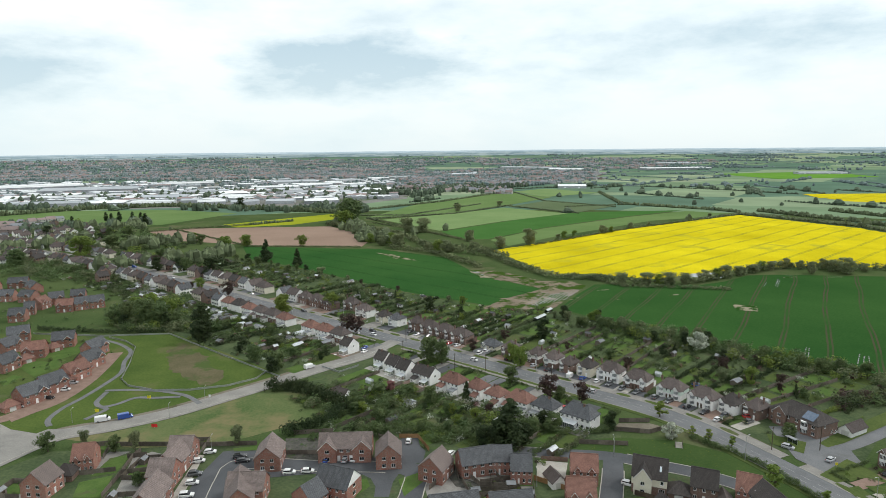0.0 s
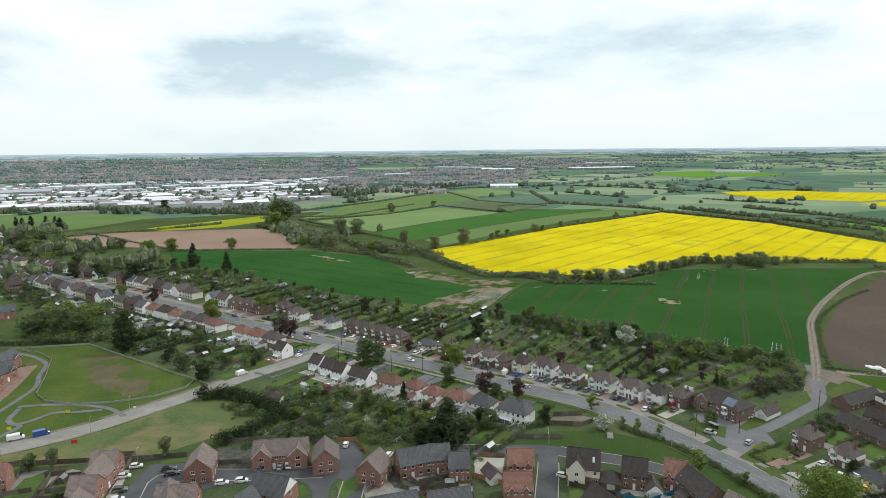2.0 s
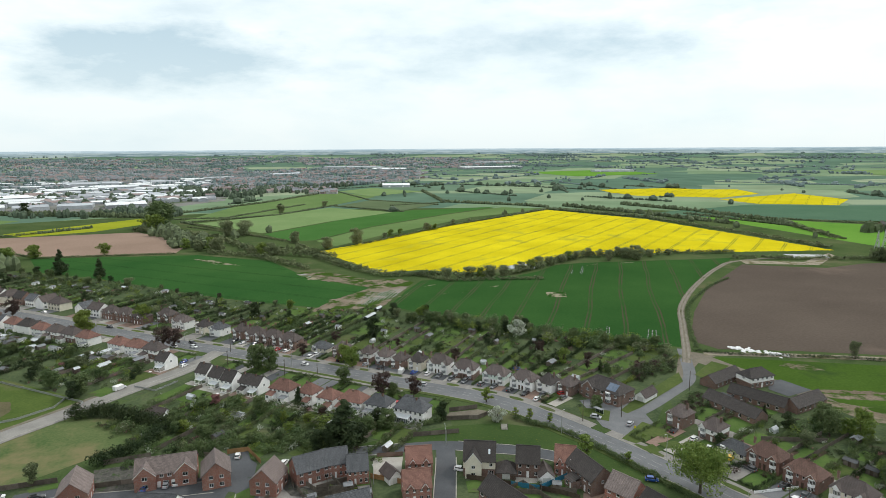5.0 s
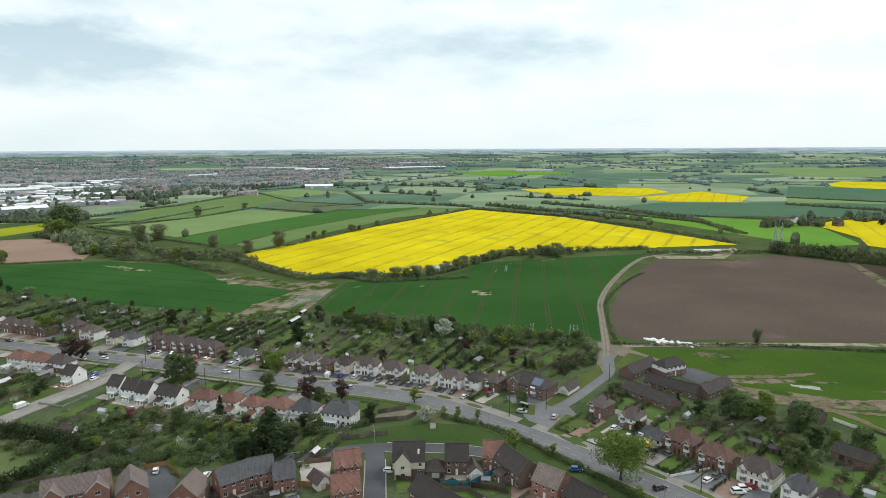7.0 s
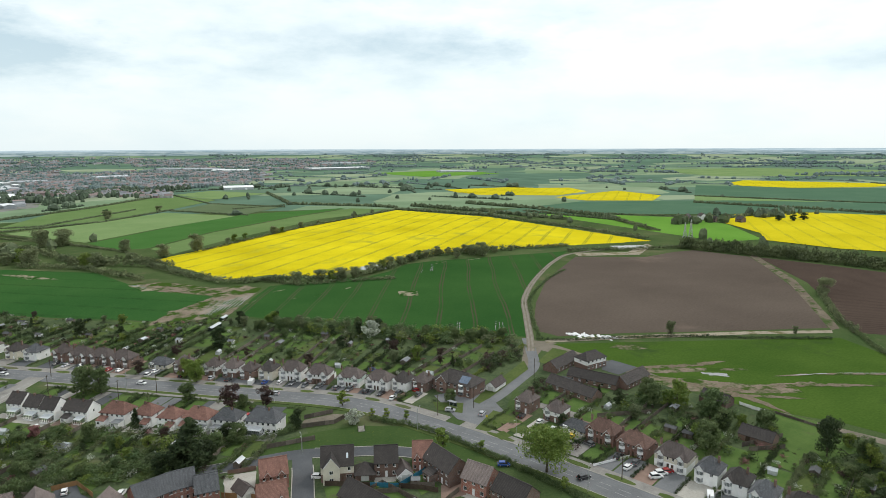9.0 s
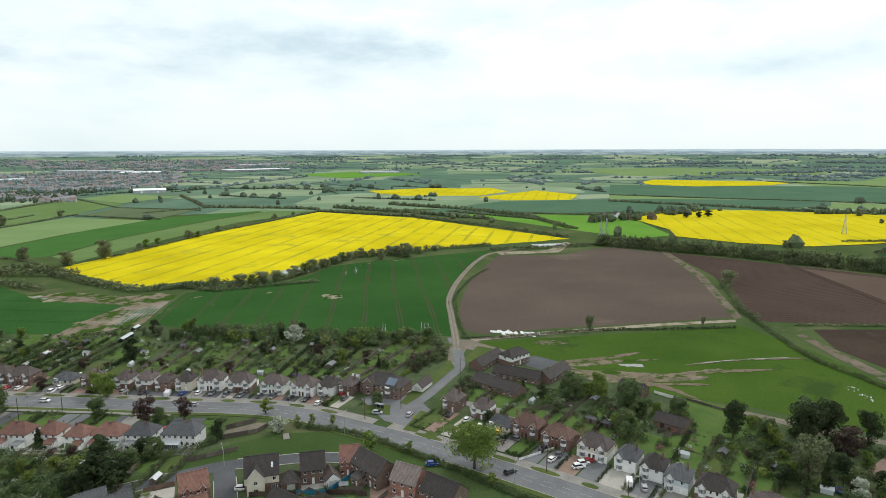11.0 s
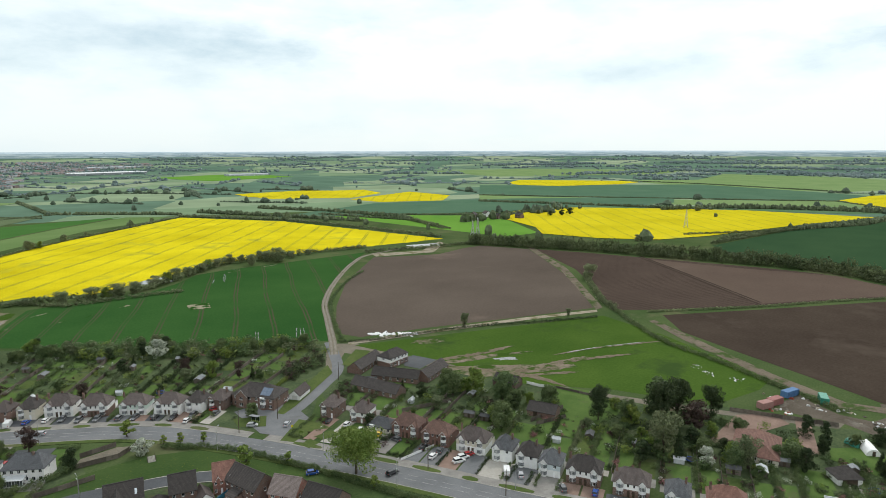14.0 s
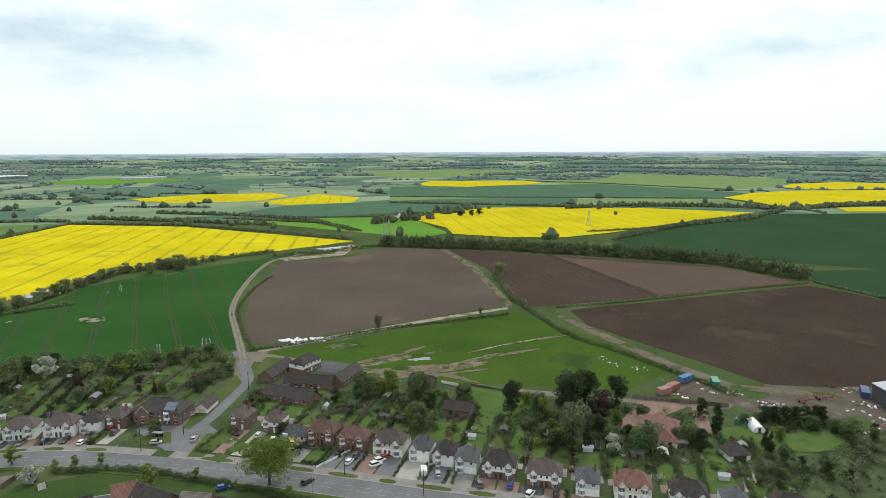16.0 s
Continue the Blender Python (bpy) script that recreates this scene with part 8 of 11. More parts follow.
YARD_NEAR, YARD_FAR = [(-855.6, 1207.4), (-97.8, 1301.3)], [(-1477.5, 2098), (-158.9, 2133.4)]
sheet("industrial_yard", [(-1014.8, 1201.7), (-571.4, 1119.9), (-468.3, 1141), (-187.8, 1131.8), (-74.1, 1298.2), (-76, 1970.5), (-379.1, 2307.7), (-929.1, 2139.4), (-1429.4, 2029.1), (-1682, 2003.6)], 0.05, surface("yard_concrete", (0.16, 0.16, 0.15), (0.24, 0.24, 0.22), 0.02, 0.3, 0.9, 0.1, patch=(0.012, 0.52, (0.085, 0.115, 0.06))), "grey yards and green strips between the warehouses", "ground")
sheds()
units()


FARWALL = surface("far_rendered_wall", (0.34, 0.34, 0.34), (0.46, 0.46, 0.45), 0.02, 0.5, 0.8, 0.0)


def town():
    """Hundreds of far small houses in streets."""
    rng = np.random.default_rng(9)
    walls = MB()
    streets = []
    def block(x, y, a, n, gap=13.0):
        for i in range(n):
            streets.append((x + math.cos(a) * gap * i, y + math.sin(a) * gap * i, a + (math.pi / 2 if rng.random() < 0.25 else 0)))
    for (p0, p1, p2, p3), count in TOWNS:
        p0, p1, p2, p3 = map(Vector, (p0, p1, p2, p3))
        for _ in range(count):
            u, v = rng.random(), rng.random() ** 1.3
            p = p0.lerp(p1, u).lerp(p3.lerp(p2, u), v)
            block(p.x, p.y, rng.choice([0.15, 1.7, -0.5, 0.9]) + rng.normal() * 0.1, int(rng.integers(3, 9)))
    for x, y, a in streets:
        w, d, ze, zr = rng.uniform(9, 16), rng.uniform(8, 9.5), rng.uniform(4.5, 5.6), rng.uniform(7.6, 9.2)
        z = rise(x, y)
        c, s = math.cos(a), math.sin(a)
        P = lambda px, py, pz: (x + c * px - s * py, y + s * px + c * py, z + pz)
        X, Y = w / 2, d / 2
        wm = int(rng.choice([0, 0, 1, 2]))
        rm = int(rng.choice([3, 3, 4, 5]))
        walls.face([P(-X, -Y, -1), P(X, -Y, -1), P(X, -Y, ze), P(-X, -Y, ze)], wm)
        walls.face([P(X, Y, -1), P(-X, Y, -1), P(-X, Y, ze), P(X, Y, ze)], wm)
        walls.face([P(X, -Y, -1), P(X, Y, -1), P(X, Y, ze), P(X, 0, zr), P(X, -Y, ze)], wm)
        walls.face([P(-X, Y, -1), P(-X, -Y, -1), P(-X, -Y, ze), P(-X, 0, zr), P(-X, Y, ze)], wm)
        o = 0.4
        walls.face([P(-X - o, -Y - o, ze - 0.2), P(X + o, -Y - o, ze - 0.2), P(X + o, 0, zr + 0.1), P(-X - o, 0, zr + 0.1)], rm)
        walls.face([P(X + o, Y + o, ze - 0.2), P(-X - o, Y + o, ze - 0.2), P(-X - o, 0, zr + 0.1), P(X + o, 0, zr + 0.1)], rm)
        for k in (-0.5, 0.5):
            for zz in (0.9, 3.4):
                if zz + 1.2 < ze:
                    walls.face([P(X * k - 0.7, -Y - 0.05, zz), P(X * k + 0.7, -Y - 0.05, zz), P(X * k + 0.7, -Y - 0.05, zz + 1.2), P(X * k - 0.7, -Y - 0.05, zz + 1.2)], 6)
    o = part("town_houses", walls, [FARWALL, FARWALL, HAZETILE, HAZETILE, HAZESLATE, HAZESLATE, GLASS])
    tagged(o, "distant town of small pale and brick houses, roofs paled with haze", "houses", "", "stuff")


TOWNS = [
    ([(-1895.4, 2260.5), (-164.9, 2216.3), (-75, 3727.2), (-2784.8, 3336.6)], 420), ([(-121, 1617.5), (121.1, 1383.1), (308.6, 2929.8), (-205.6, 2770.4)], 120), ([(137.9, 1575.5), (464.1, 1929.8), (678.7, 2827.7), (257.2, 2942.8)], 70), ([(-2784.8, 3336.6), (221.7, 3665.3), (255.6, 4226.3), (-3123.8, 3749.1)], 200),
    ([(196.4, 3248.1), (1158, 3249.8), (1261.5, 3833.8), (244.2, 4036.6)], 70), ([(225.9, 2363.5), (1096.8, 2980.6), (1510.7, 3493.3), (388.3, 3961)], 60), ([(-735.9, 2256), (-256.6, 2325.4), (-337.6, 3069.5), (-973.9, 2993.6)], 60), ([(-604, 767), (-537.1, 815.1), (-578.6, 879.5), (-672.2, 855.5)], 4),
]
town()


def far_trees():
    rng = random.Random(17)
    out, mid, hazy = [], [], []

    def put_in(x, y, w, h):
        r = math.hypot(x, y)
        # beyond 950 m the trees take the haze-tinted leaves
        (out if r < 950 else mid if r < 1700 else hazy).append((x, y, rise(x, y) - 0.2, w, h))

    # scattered trees and copses out to the horizon, thicker in the town
    for az in range(-45, 100):
        for _ in range(5):
            r = 700 + 4100 * rng.random() ** 1.2
            a = radians(az + rng.random())
            x, y = r * math.sin(a), r * math.cos(a)
            if any(inside((x, y), p) for *_, p in FIELDS) or any(inside((x, y), q) for q in KEEP):
                continue
            h = rng.uniform(5, 11)
            put_in(x, y, h * rng.uniform(0.9, 1.5), h)
    # hedgerows of the open country: bent lines
    for _ in range(430):
        a, r = radians(rng.uniform(-42, 98)), 900 + 3800 * rng.random() ** 0.8
        x, y = r * math.sin(a), r * math.cos(a)
        t = rng.choice([0.5, 0.5, 2.07, 2.07, 1.2]) + rng.gauss(0, 0.12)
        for k in range(int(rng.uniform(20, 75))):
            x, y = x + 6 * math.cos(t), y + 6 * math.sin(t)
            t += rng.gauss(0, 0.02)
            r = math.hypot(x, y)
            if r > 4800 or r < 850 or any(inside((x, y), p) for *_, p in FIELDS) or any(inside((x, y), q) for q in KEEP):
                continue
            h = rng.uniform(2.0, 4.0) if rng.random() < 0.9 else rng.uniform(7, 11)
            put_in(x, y, h * 2.0, h)
    # woodland on the skyline
    for _ in range(80):
        a, r = radians(rng.uniform(-42, 98)), 2100 + 2550 * rng.random() ** 0.8
        x, y = r * math.sin(a), r * math.cos(a)
        t = -a + rng.gauss(0, 0.2)
        L = rng.uniform(60, 350)
        for k in range(int(L / 9) * 3):
            u, v = rng.uniform(-L, L), rng.gauss(0, 0.008 * r)
            px, py = x + u * math.cos(t) - v * math.sin(t), y + u * math.sin(t) + v * math.cos(t)
            if math.hypot(px, py) > 4850 or any(inside((px, py), p) for *_, p in FIELDS) or any(inside((px, py), q) for q in KEEP):
                continue
            h = rng.uniform(7, 12)
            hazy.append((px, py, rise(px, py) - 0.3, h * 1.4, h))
    # broad dark woods
    for line, n in WOODBANDS:
        for x, y, _ in along(line, 9.0):
            for _ in range(n):
                px, py = x + rng.gauss(0, 30), y + rng.gauss(0, 30)
                h = rng.uniform(8, 13)
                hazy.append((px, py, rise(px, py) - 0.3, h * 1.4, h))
    # among the town streets
    for (p0, p1, p2, p3), count in TOWNS:
        p0, p1, p2, p3 = map(Vector, (p0, p1, p2, p3))
        for _ in range(count * 7):
            u, v = rng.random(), rng.random()
            p = p0.lerp(p1, u).lerp(p3.lerp(p2, u), v)
            h = rng.uniform(6, 12)
            put_in(p.x, p.y, h * 1.1, h)
    ya, yb, yc, yd = Vector(YARD_NEAR[0]), Vector(YARD_NEAR[1]), Vector(YARD_FAR[1]), Vector(YARD_FAR[0])
    for _ in range(800):
        u, v = rng.random(), rng.random()
        p = ya.lerp(yb, u).lerp(yd.lerp(yc, u), v)
        h = rng.uniform(5, 11)
        put_in(p.x, p.y, h * 1.2, h)
    for a, b, n in BELTS:
        for _ in range(n):
            p = Vector(a).lerp(Vector(b), rng.random())
            h = rng.uniform(6, 13)
            x, y = p.x + rng.gauss(0, 8), p.y + rng.gauss(0, 8)
            put_in(x, y, h * 1.1, h)
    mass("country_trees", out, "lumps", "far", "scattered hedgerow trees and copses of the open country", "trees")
    mass("far_hedgerows", mid, "lumps", "farther", "hedgerow trees and hedges of the farther fields, leaves tinted with haze", "trees")
    mass("distant_woods", hazy, "lump", "hazy", "distant woods and hedges, leaves tinted haze blue", "woodland")


WOODBANDS = [([(2813, 1137), (2795, 645), (2577, 313)], 3), ([(3175, 1010), (3211, 255), (3097, -150)], 3), ([(3450, 1430), (3729, 567), (3671, -174)], 3), ([(2209, 1253), (2645, 1095)], 3), ([(2703, 2095), (3207, 1672)], 3)]
KEEP = [[(-973.8, 1152.5), (-459.1, 1118.3), (-184.2, 1109.5), (-71.7, 1254.9), (-76, 1970.5), (-379.1, 2307.7), (-929.1, 2139.4), (-1477.5, 2098), (-1734.4, 2066.6)], [(-618.9, 768.1), (-113.1, 1509.8), (-20, 936.5), (-140.7, 842.2), (-286.6, 533.1), (-401.7, 492.3)]]
BELTS = [(*[(-804.6, 1134.4), (-598.7, 1133.5)], 40), (*[(-481.6, 1099.9), (-133.2, 1024.3)], 50), (*[(-184.3, 1426.5), (-67.6, 1409.9)], 60), (*[(-226.4, 1758.4), (-106.2, 1415.4)], 60), (*[(-51.6, 1325.5), (24.5, 1593.9)], 60), (*[(-140.7, 842.2), (-64.8, 682.4)], 50), (*[(-529.6, 803.3), (-412.1, 865.3)], 50), (*[(137.9, 1575.5), (384.4, 1879.3)], 60),
         (*[(-343.5, 642.5), (-289.5, 698.1)], 26), (*[(-453.7, 631.7), (-409, 706.4)], 30), (*[(-294.8, 521.1), (-285, 559.5)], 10), (*[(842.1, 559.1), (956.6, 552.1)], 20), (*[(-248.1, 557.5), (-211.4, 600.2)], 24), (*[(681.4, 563.1), (763.6, 565.9)], 12), (*[(-231.1, 1093.5), (-138.1, 1063.1)], 40)]
far_trees()


# ---- gardens, drives, fences ----
def panel_mesh(w, h, mat, key):
    """A post and close boards in one ridged skin."""
    if key not in WINDOWS:
        mb = MB()
        n = max(5, int(w / 0.35))
        xs = [(-0.06, 0.06), (0.06, 0.06)] + [(0.06 + (w - 0.12) * k / n + d, 0.035 if k % 2 else 0.015) for k in range(n) for d in (0.0, (w - 0.12) / n * 0.92)] + [(w - 0.06, 0.03)]
        tops = [h + 0.12, h + 0.12] + [h] * (len(xs) - 2)
        for (x, t), z in zip(xs, tops):
            mb.v += [(x, -t, 0.02), (x, -t, z), (x, t, z), (x, t, 0.02)]
        for i in range(len(xs) - 1):
            for k in range(4):
                a, b = i * 4, i * 4 + 4
                mb.f.append((a + k, b + k, b + (k + 1) % 4, a + (k + 1) % 4))
                mb.m.append(0)
        mb.f += [(3, 2, 1, 0), tuple(len(xs) * 4 - 4 + k for k in range(4))]
        mb.m += [0, 0]
        WINDOWS[key] = mb.mesh("fence_panel", mat)
    return WINDOWS[key]


def fence(line, h=1.8, mat=None, label="weathered timber garden fence panels", w=3.0, name="garden_fence"):
    mat = mat or FENCE
    root = thing(name, label, "fence", "garden fences")
    me = panel_mesh(w, h, mat, (mat.name, w, h))
    for a, b in zip(line, line[1:]):
        a, b = Vector(a), Vector(b)
        n = max(1, round((b - a).length / w))
        ang = math.atan2(b.y - a.y, b.x - a.x)
        s = (b - a).length / n / w
        for i in range(n):
            p = a.lerp(b, i / n)
            o = part("fence_panel", me, None, root)
            o.matrix_local = Matrix.Translation((p.x, p.y, 0.02)) @ Matrix.Rotation(ang, 4, "Z") @ Matrix.Diagonal((s, 1, 1, 1))
    return root


def garden_shed(x, y, yaw, w, d, wall, roof, label):
    root = thing("garden_shed", label, "shed", "garden sheds")
    mb = MB()
    mb.box(-w / 2, w / 2, -d / 2, d / 2, 0, 1.9)
    mb.face([(w / 2, -d / 2, 1.9), (w / 2, d / 2, 1.9), (w / 2, 0, 2.5)])
    mb.face([(-w / 2, d / 2, 1.9), (-w / 2, -d / 2, 1.9), (-w / 2, 0, 2.5)])
    part("wall", mb, wall, root)
    r = MB()
    gable_roof(r, -w / 2, w / 2, -d / 2, d / 2, 1.92, 2.55, 0.15, 0.06)
    part("roof", r, roof, root)
    q = MB()
    q.box(-0.45, 0.45, -d / 2 - 0.04, -d / 2, 0.05, 1.8)
    part("door", q, DARKWOOD, root)
    root.matrix_world = pose(x, y, 0.03, 0, 0, math.degrees(yaw))


DRIVES = [TARMAC, BLOCKRED, PAVING, NEWTARMAC, BLOCKRED, CONCRETE]
LAYER = [0]
SPOTS = []   # parking places: x, y, heading


def rect(name, m, x0, x1, y0, y1, z, mat, label, cat):
    LAYER[0] = (LAYER[0] + 1) % 37
    z += 0.0021 * LAYER[0]
    pts = [m @ Vector((x, y, 0)) for x, y in ((x0, y0), (x1, y0), (x1, y1), (x0, y1))]
    return sheet(name, [(p.x, p.y) for p in pts], z, mat, label, cat)


SHEDFELT = surface("dark_roof_felt", (0.07, 0.072, 0.075), (0.12, 0.122, 0.125), 0.6, 6.0, 0.85, 0.2, vary=0.2)
SOILBED = surface("garden_soil", (0.05, 0.04, 0.028), (0.095, 0.078, 0.055), 0.3, 2.5, 0.95, 0.5, patch=(0.5, 0.52, (0.05, 0.08, 0.03)))


def gardens():
    rng = random.Random(31)
    shrubs = {}
    beds, away_lawns = MB(), MB()

    def strip(mb, m, x0, x1, y0, y1, z):
        mb.face([(q.x, q.y, z) for q in (m @ Vector((x, y, 0)) for x, y in ((x0, y0), (x1, y0), (x1, y1), (x0, y1)))])
    for n, (kind, x, y, a) in enumerate(FACING):
        far = math.hypot(x, y) > 360
        m = Matrix.Translation((x, y, 0)) @ Matrix.Rotation(a, 4, "Z")
        half = 6.2 if "semi" in kind or "pair" in kind or kind == "cottage" else 4.6
        d = 4.0
        # the side of the road decides the length of the garden
        i = min(range(len(MAIN)), key=lambda k: (MAIN[k][0] - x) ** 2 + (MAIN[k][1] - y) ** 2)
        dist = math.hypot(MAIN[i][0] - x, MAIN[i][1] - y)
        north = inside((x, y), NORTH_LAND)
        L = 32
        if north:
            back = m.to_3x3() @ Vector((0, 1, 0))
            L = 20
            while L < 85 and inside((x + back.x * (L + 6), y + back.y * (L + 6)), NORTH_LAND):
                L += 2
        elif x > 110:
            L = 42
        else:
            back = m.to_3x3() @ Vector((0, 1, 0))
            while L < 66 and any(inside((x + back.x * (L + 6), y + back.y * (L + 6)), q) for q in (LANDS[0][3], LANDS[1][3])):
                L += 2
        # front drive
        depth = dist - 9.5 - d - 0.4
        if 13 <= depth < 30:
            # a deep front: drive to one side, lawn, hedge along the footway
            s = 1 if n % 2 else -1
            x0, x1 = sorted((s * 0.8, s * (half + 0.4)))
            rect("driveway", m, x0, x1, -d - depth + 0.6, -d - 0.3, 0.16, rng.choice(DRIVES), "long front drive from the road", "driveway")
            x0, x1 = sorted((-s * (half + 0.2), s * 0.4))
            rect("lawn", m, x0, x1, -d - depth + 1.6, -d - 1.5, 0.14, LAWN, "mown front lawn", "lawn")
            if not far:
                p = m @ Vector((s * (half * 0.55), -d - 4.0, 0))
                SPOTS.append((p.x, p.y, a + math.pi / 2 + rng.gauss(0, 0.06)))
            for u0_, v0_, u1_, v1_ in ((-s * half, -d - depth + 1.0, s * 0.3, -d - depth + 1.0), (-s * (half + 0.5), -d - depth + 1.0, -s * (half + 0.5), -d - 1.0)):
                p, q = m @ Vector((u0_, v0_, 0)), m @ Vector((u1_, v1_, 0))
                shrubs.setdefault(rng.choice(["mid", "dark", "mid"]), []).extend(hedge_spots([(p.x, p.y), (q.x, q.y)], 0.9, 1.5, 1.5, rng, 0.2))
            for _ in range(5):
                p = m @ Vector((rng.uniform(-half, half), -d - rng.uniform(1.5, depth - 1.5), 0))
                h = rng.uniform(0.8, 2.6)
                shrubs.setdefault(rng.choice(["mid", "dark", "fresh", "olive", "copper"]), []).append((p.x, p.y, -0.1, h * 1.2, h))
        if depth > 2.5 and depth < 13:
            for s in ((-1, 1) if half > 5 else (1,)):
                mat = rng.choice(DRIVES)
                x0, x1 = sorted((s * 0.3, s * (half + 0.6))) if half > 5 else (-half, half)
                rect("driveway", m, x0, x1, -d - 0.4 - depth, -d - 0.3, 0.16 + 0.004 * (n % 5), mat, "paved front drive beside the footway", "driveway")
                if rng.random() < 0.9 and not far:
                    p = m @ Vector((s * half * rng.uniform(0.35, 0.7), -d - 3.6, 0))
                    SPOTS.append((p.x, p.y, a + math.pi / 2 + (math.pi if rng.random() < 0.5 else 0) + rng.gauss(0, 0.06)))
                if depth > 8 and rng.random() < 0.6 and not far:
                    p = m @ Vector((s * half * rng.uniform(0.25, 0.8), -d - 8.2, 0))
                    SPOTS.append((p.x, p.y, a + math.pi / 2 + rng.gauss(0, 0.06)))
            if not far:
                for s in (-1, 1):
                    if rng.random() < 0.6:
                        fr = [m @ Vector((s * (half + 0.7), -d - depth + 0.2, 0)), m @ Vector((s * (half + 0.7), -d, 0))]
                        mass("front_hedge", hedge_spots([(p.x, p.y) for p in fr], 0.9, 1.3, 1.3, rng, 0.15), "fine", rng.choice(["mid", "dark", "mid"]), "clipped front garden hedge beside a drive", "hedge", "thing")
        # back gardens: lawns, beds, fences
        bounds = [-half - 0.7, 0.0, half + 0.7] if half > 5 else [-half - 0.7, half + 0.7]
        L *= rng.uniform(0.85, 1.1)
        for b in bounds[:-1] if rng.random() < 0.8 else bounds:
            p, q = m @ Vector((b, d + 4, 0)), m @ Vector((b, d + L * rng.uniform(0.6, 1.0), 0))
            c = rng.random()
            if c < 0.35 and not far:
                fence([(p.x, p.y), (q.x, q.y)], 1.6, FENCE, "long weathered fence between back gardens", 6.5)
            elif c < 0.92:
                shrubs.setdefault(rng.choice(["mid", "mid", "olive", "dark"]), []).extend([t for t in hedge_spots([(p.x, p.y), (q.x, q.y)], 1.0, 1.9, 2.2, rng, 0.3, 0.06) if not on_road(t[0], t[1], 8)])
        for u0, u1 in zip(bounds, bounds[1:]):
            cut = d + 3.6 + rng.uniform(0, 2)
            far or rect("patio", m, u0 + 0.3, u1 - 0.3, d + 0.1, cut, 0.06, rng.choice([PAVING, CONCRETE, BLOCKRED, PAVING]), "paved patio behind the house", "patio")
            far_end = cut + rng.uniform(10, 22)
            if math.hypot(x, y) < 460:
                strip(beds, m, u0 + 0.15, u0 + rng.uniform(0.9, 1.8), cut, cut + rng.uniform(8, 22), 0.075 + 0.0017 * (n % 17))
            side = rng.uniform(0.6, 1.6)
            if far:
                strip(away_lawns, m, u0 + side, u1 - rng.uniform(0.6, 1.5), cut + 0.2, far_end, 0.09 + 0.0017 * (n % 19))
            else:
                rect("lawn", m, u0 + side, u1 - rng.uniform(0.6, 1.5), cut + 0.2, far_end, 0.065, LAWN if rng.random() < 0.7 else PARK, "bright mown strip of garden lawn", "lawn")
            g0 = far_end + rng.uniform(2, 5)
            while g0 + 9 < d + L:
                g1 = g0 + rng.uniform(7, 14)
                if rng.random() < 0.65 and not far:
                    rect("lawn", m, u0 + 1.0, u1 - 1.0, g0, min(g1, d + L - 1), 0.066, LAWN if rng.random() < 0.6 else PARK, "rougher lawn towards the garden end", "lawn")
                g0 = g1 + rng.uniform(1, 4)
            for _ in range(int(L * 0.5)):
                v = rng.uniform(cut, d + L)
                u = rng.choice([u0 + 0.7, u1 - 0.7]) if v < far_end else rng.uniform(u0, u1)
                p = m @ Vector((u + rng.gauss(0, 0.3), v, 0))
                h = rng.uniform(0.7, 2.4)
                if on_road(p.x, p.y, 11):
                    continue
                shrubs.setdefault(rng.choice(["mid", "dark", "mid", "olive", "fresh", "dark", "mid", "copper", "blossom"] if rng.random() < 0.95 else ["pink"]), []).append((p.x, p.y, -0.1, h * 1.4, h))
            for _ in range(1 if rng.random() < 0.5 else 0):
                p = m @ Vector(((u0 + u1) / 2 + rng.uniform(-1.2, 1.2), d + L * rng.uniform(0.35, 0.9), 0))
                if not on_road(p.x, p.y, 12):
                    pale = rng.random() < 0.14
                    garden_shed(p.x, p.y, a + rng.choice([0, math.pi / 2]), rng.uniform(2.4, 5.2), rng.uniform(2.0, 3.2), UPVC if pale else FENCE, PALEROOF if rng.random() < 0.1 else SHEDFELT if rng.random() < 0.6 else GREYFELT, "small pale garden shed" if pale else "small weathered wooden garden shed with felt roof")
    rw = random.Random(71)
    for kind, x, y, a in FACING:
        if -230 < x < -40 and not inside((x, y), NORTH_LAND) and y < 520:
            m = Matrix.Translation((x, y, 0)) @ Matrix.Rotation(a, 4, "Z")
            for u in (-3.6, 0.4, 3.8):
                if rw.random() < 0.8:
                    p = m @ Vector((u + rw.gauss(0, 0.4), 8.5 + rw.random() * 14, 0))
                    if not on_road(p.x, p.y, 9):
                        garden_shed(p.x, p.y, a + rw.choice([0, math.pi / 2]), rw.uniform(3.5, 6.5), rw.uniform(2.8, 4.2), rw.choice([FENCE, WHITEPAINT, OLDBRICK]), rw.choice([SHEDFELT, GREYFELT, GREYFELT, PALEROOF]), "flat grey outbuilding behind the terrace")
    tagged(part("garden_beds", beds, SOILBED), "dug brown borders beside the lawns", "flower beds", "", "stuff")
    tagged(part("away_lawns", away_lawns, LAWN), "mown lawns behind the farther houses", "lawns", "", "stuff")
    for leaf, sp in shrubs.items():
        away = [t for t in sp if math.hypot(t[0], t[1]) > 300]
        sp = [t for t in sp if math.hypot(t[0], t[1]) <= 300]
        if away:
            mass("garden_shrubs", away, "middle", leaf, "hedges and shrubs in the farther back gardens", "shrubs")
        if sp:
            mass("garden_shrubs", sp, "fine", leaf, "mixed shrubs and hedges in the back gardens", "shrubs")


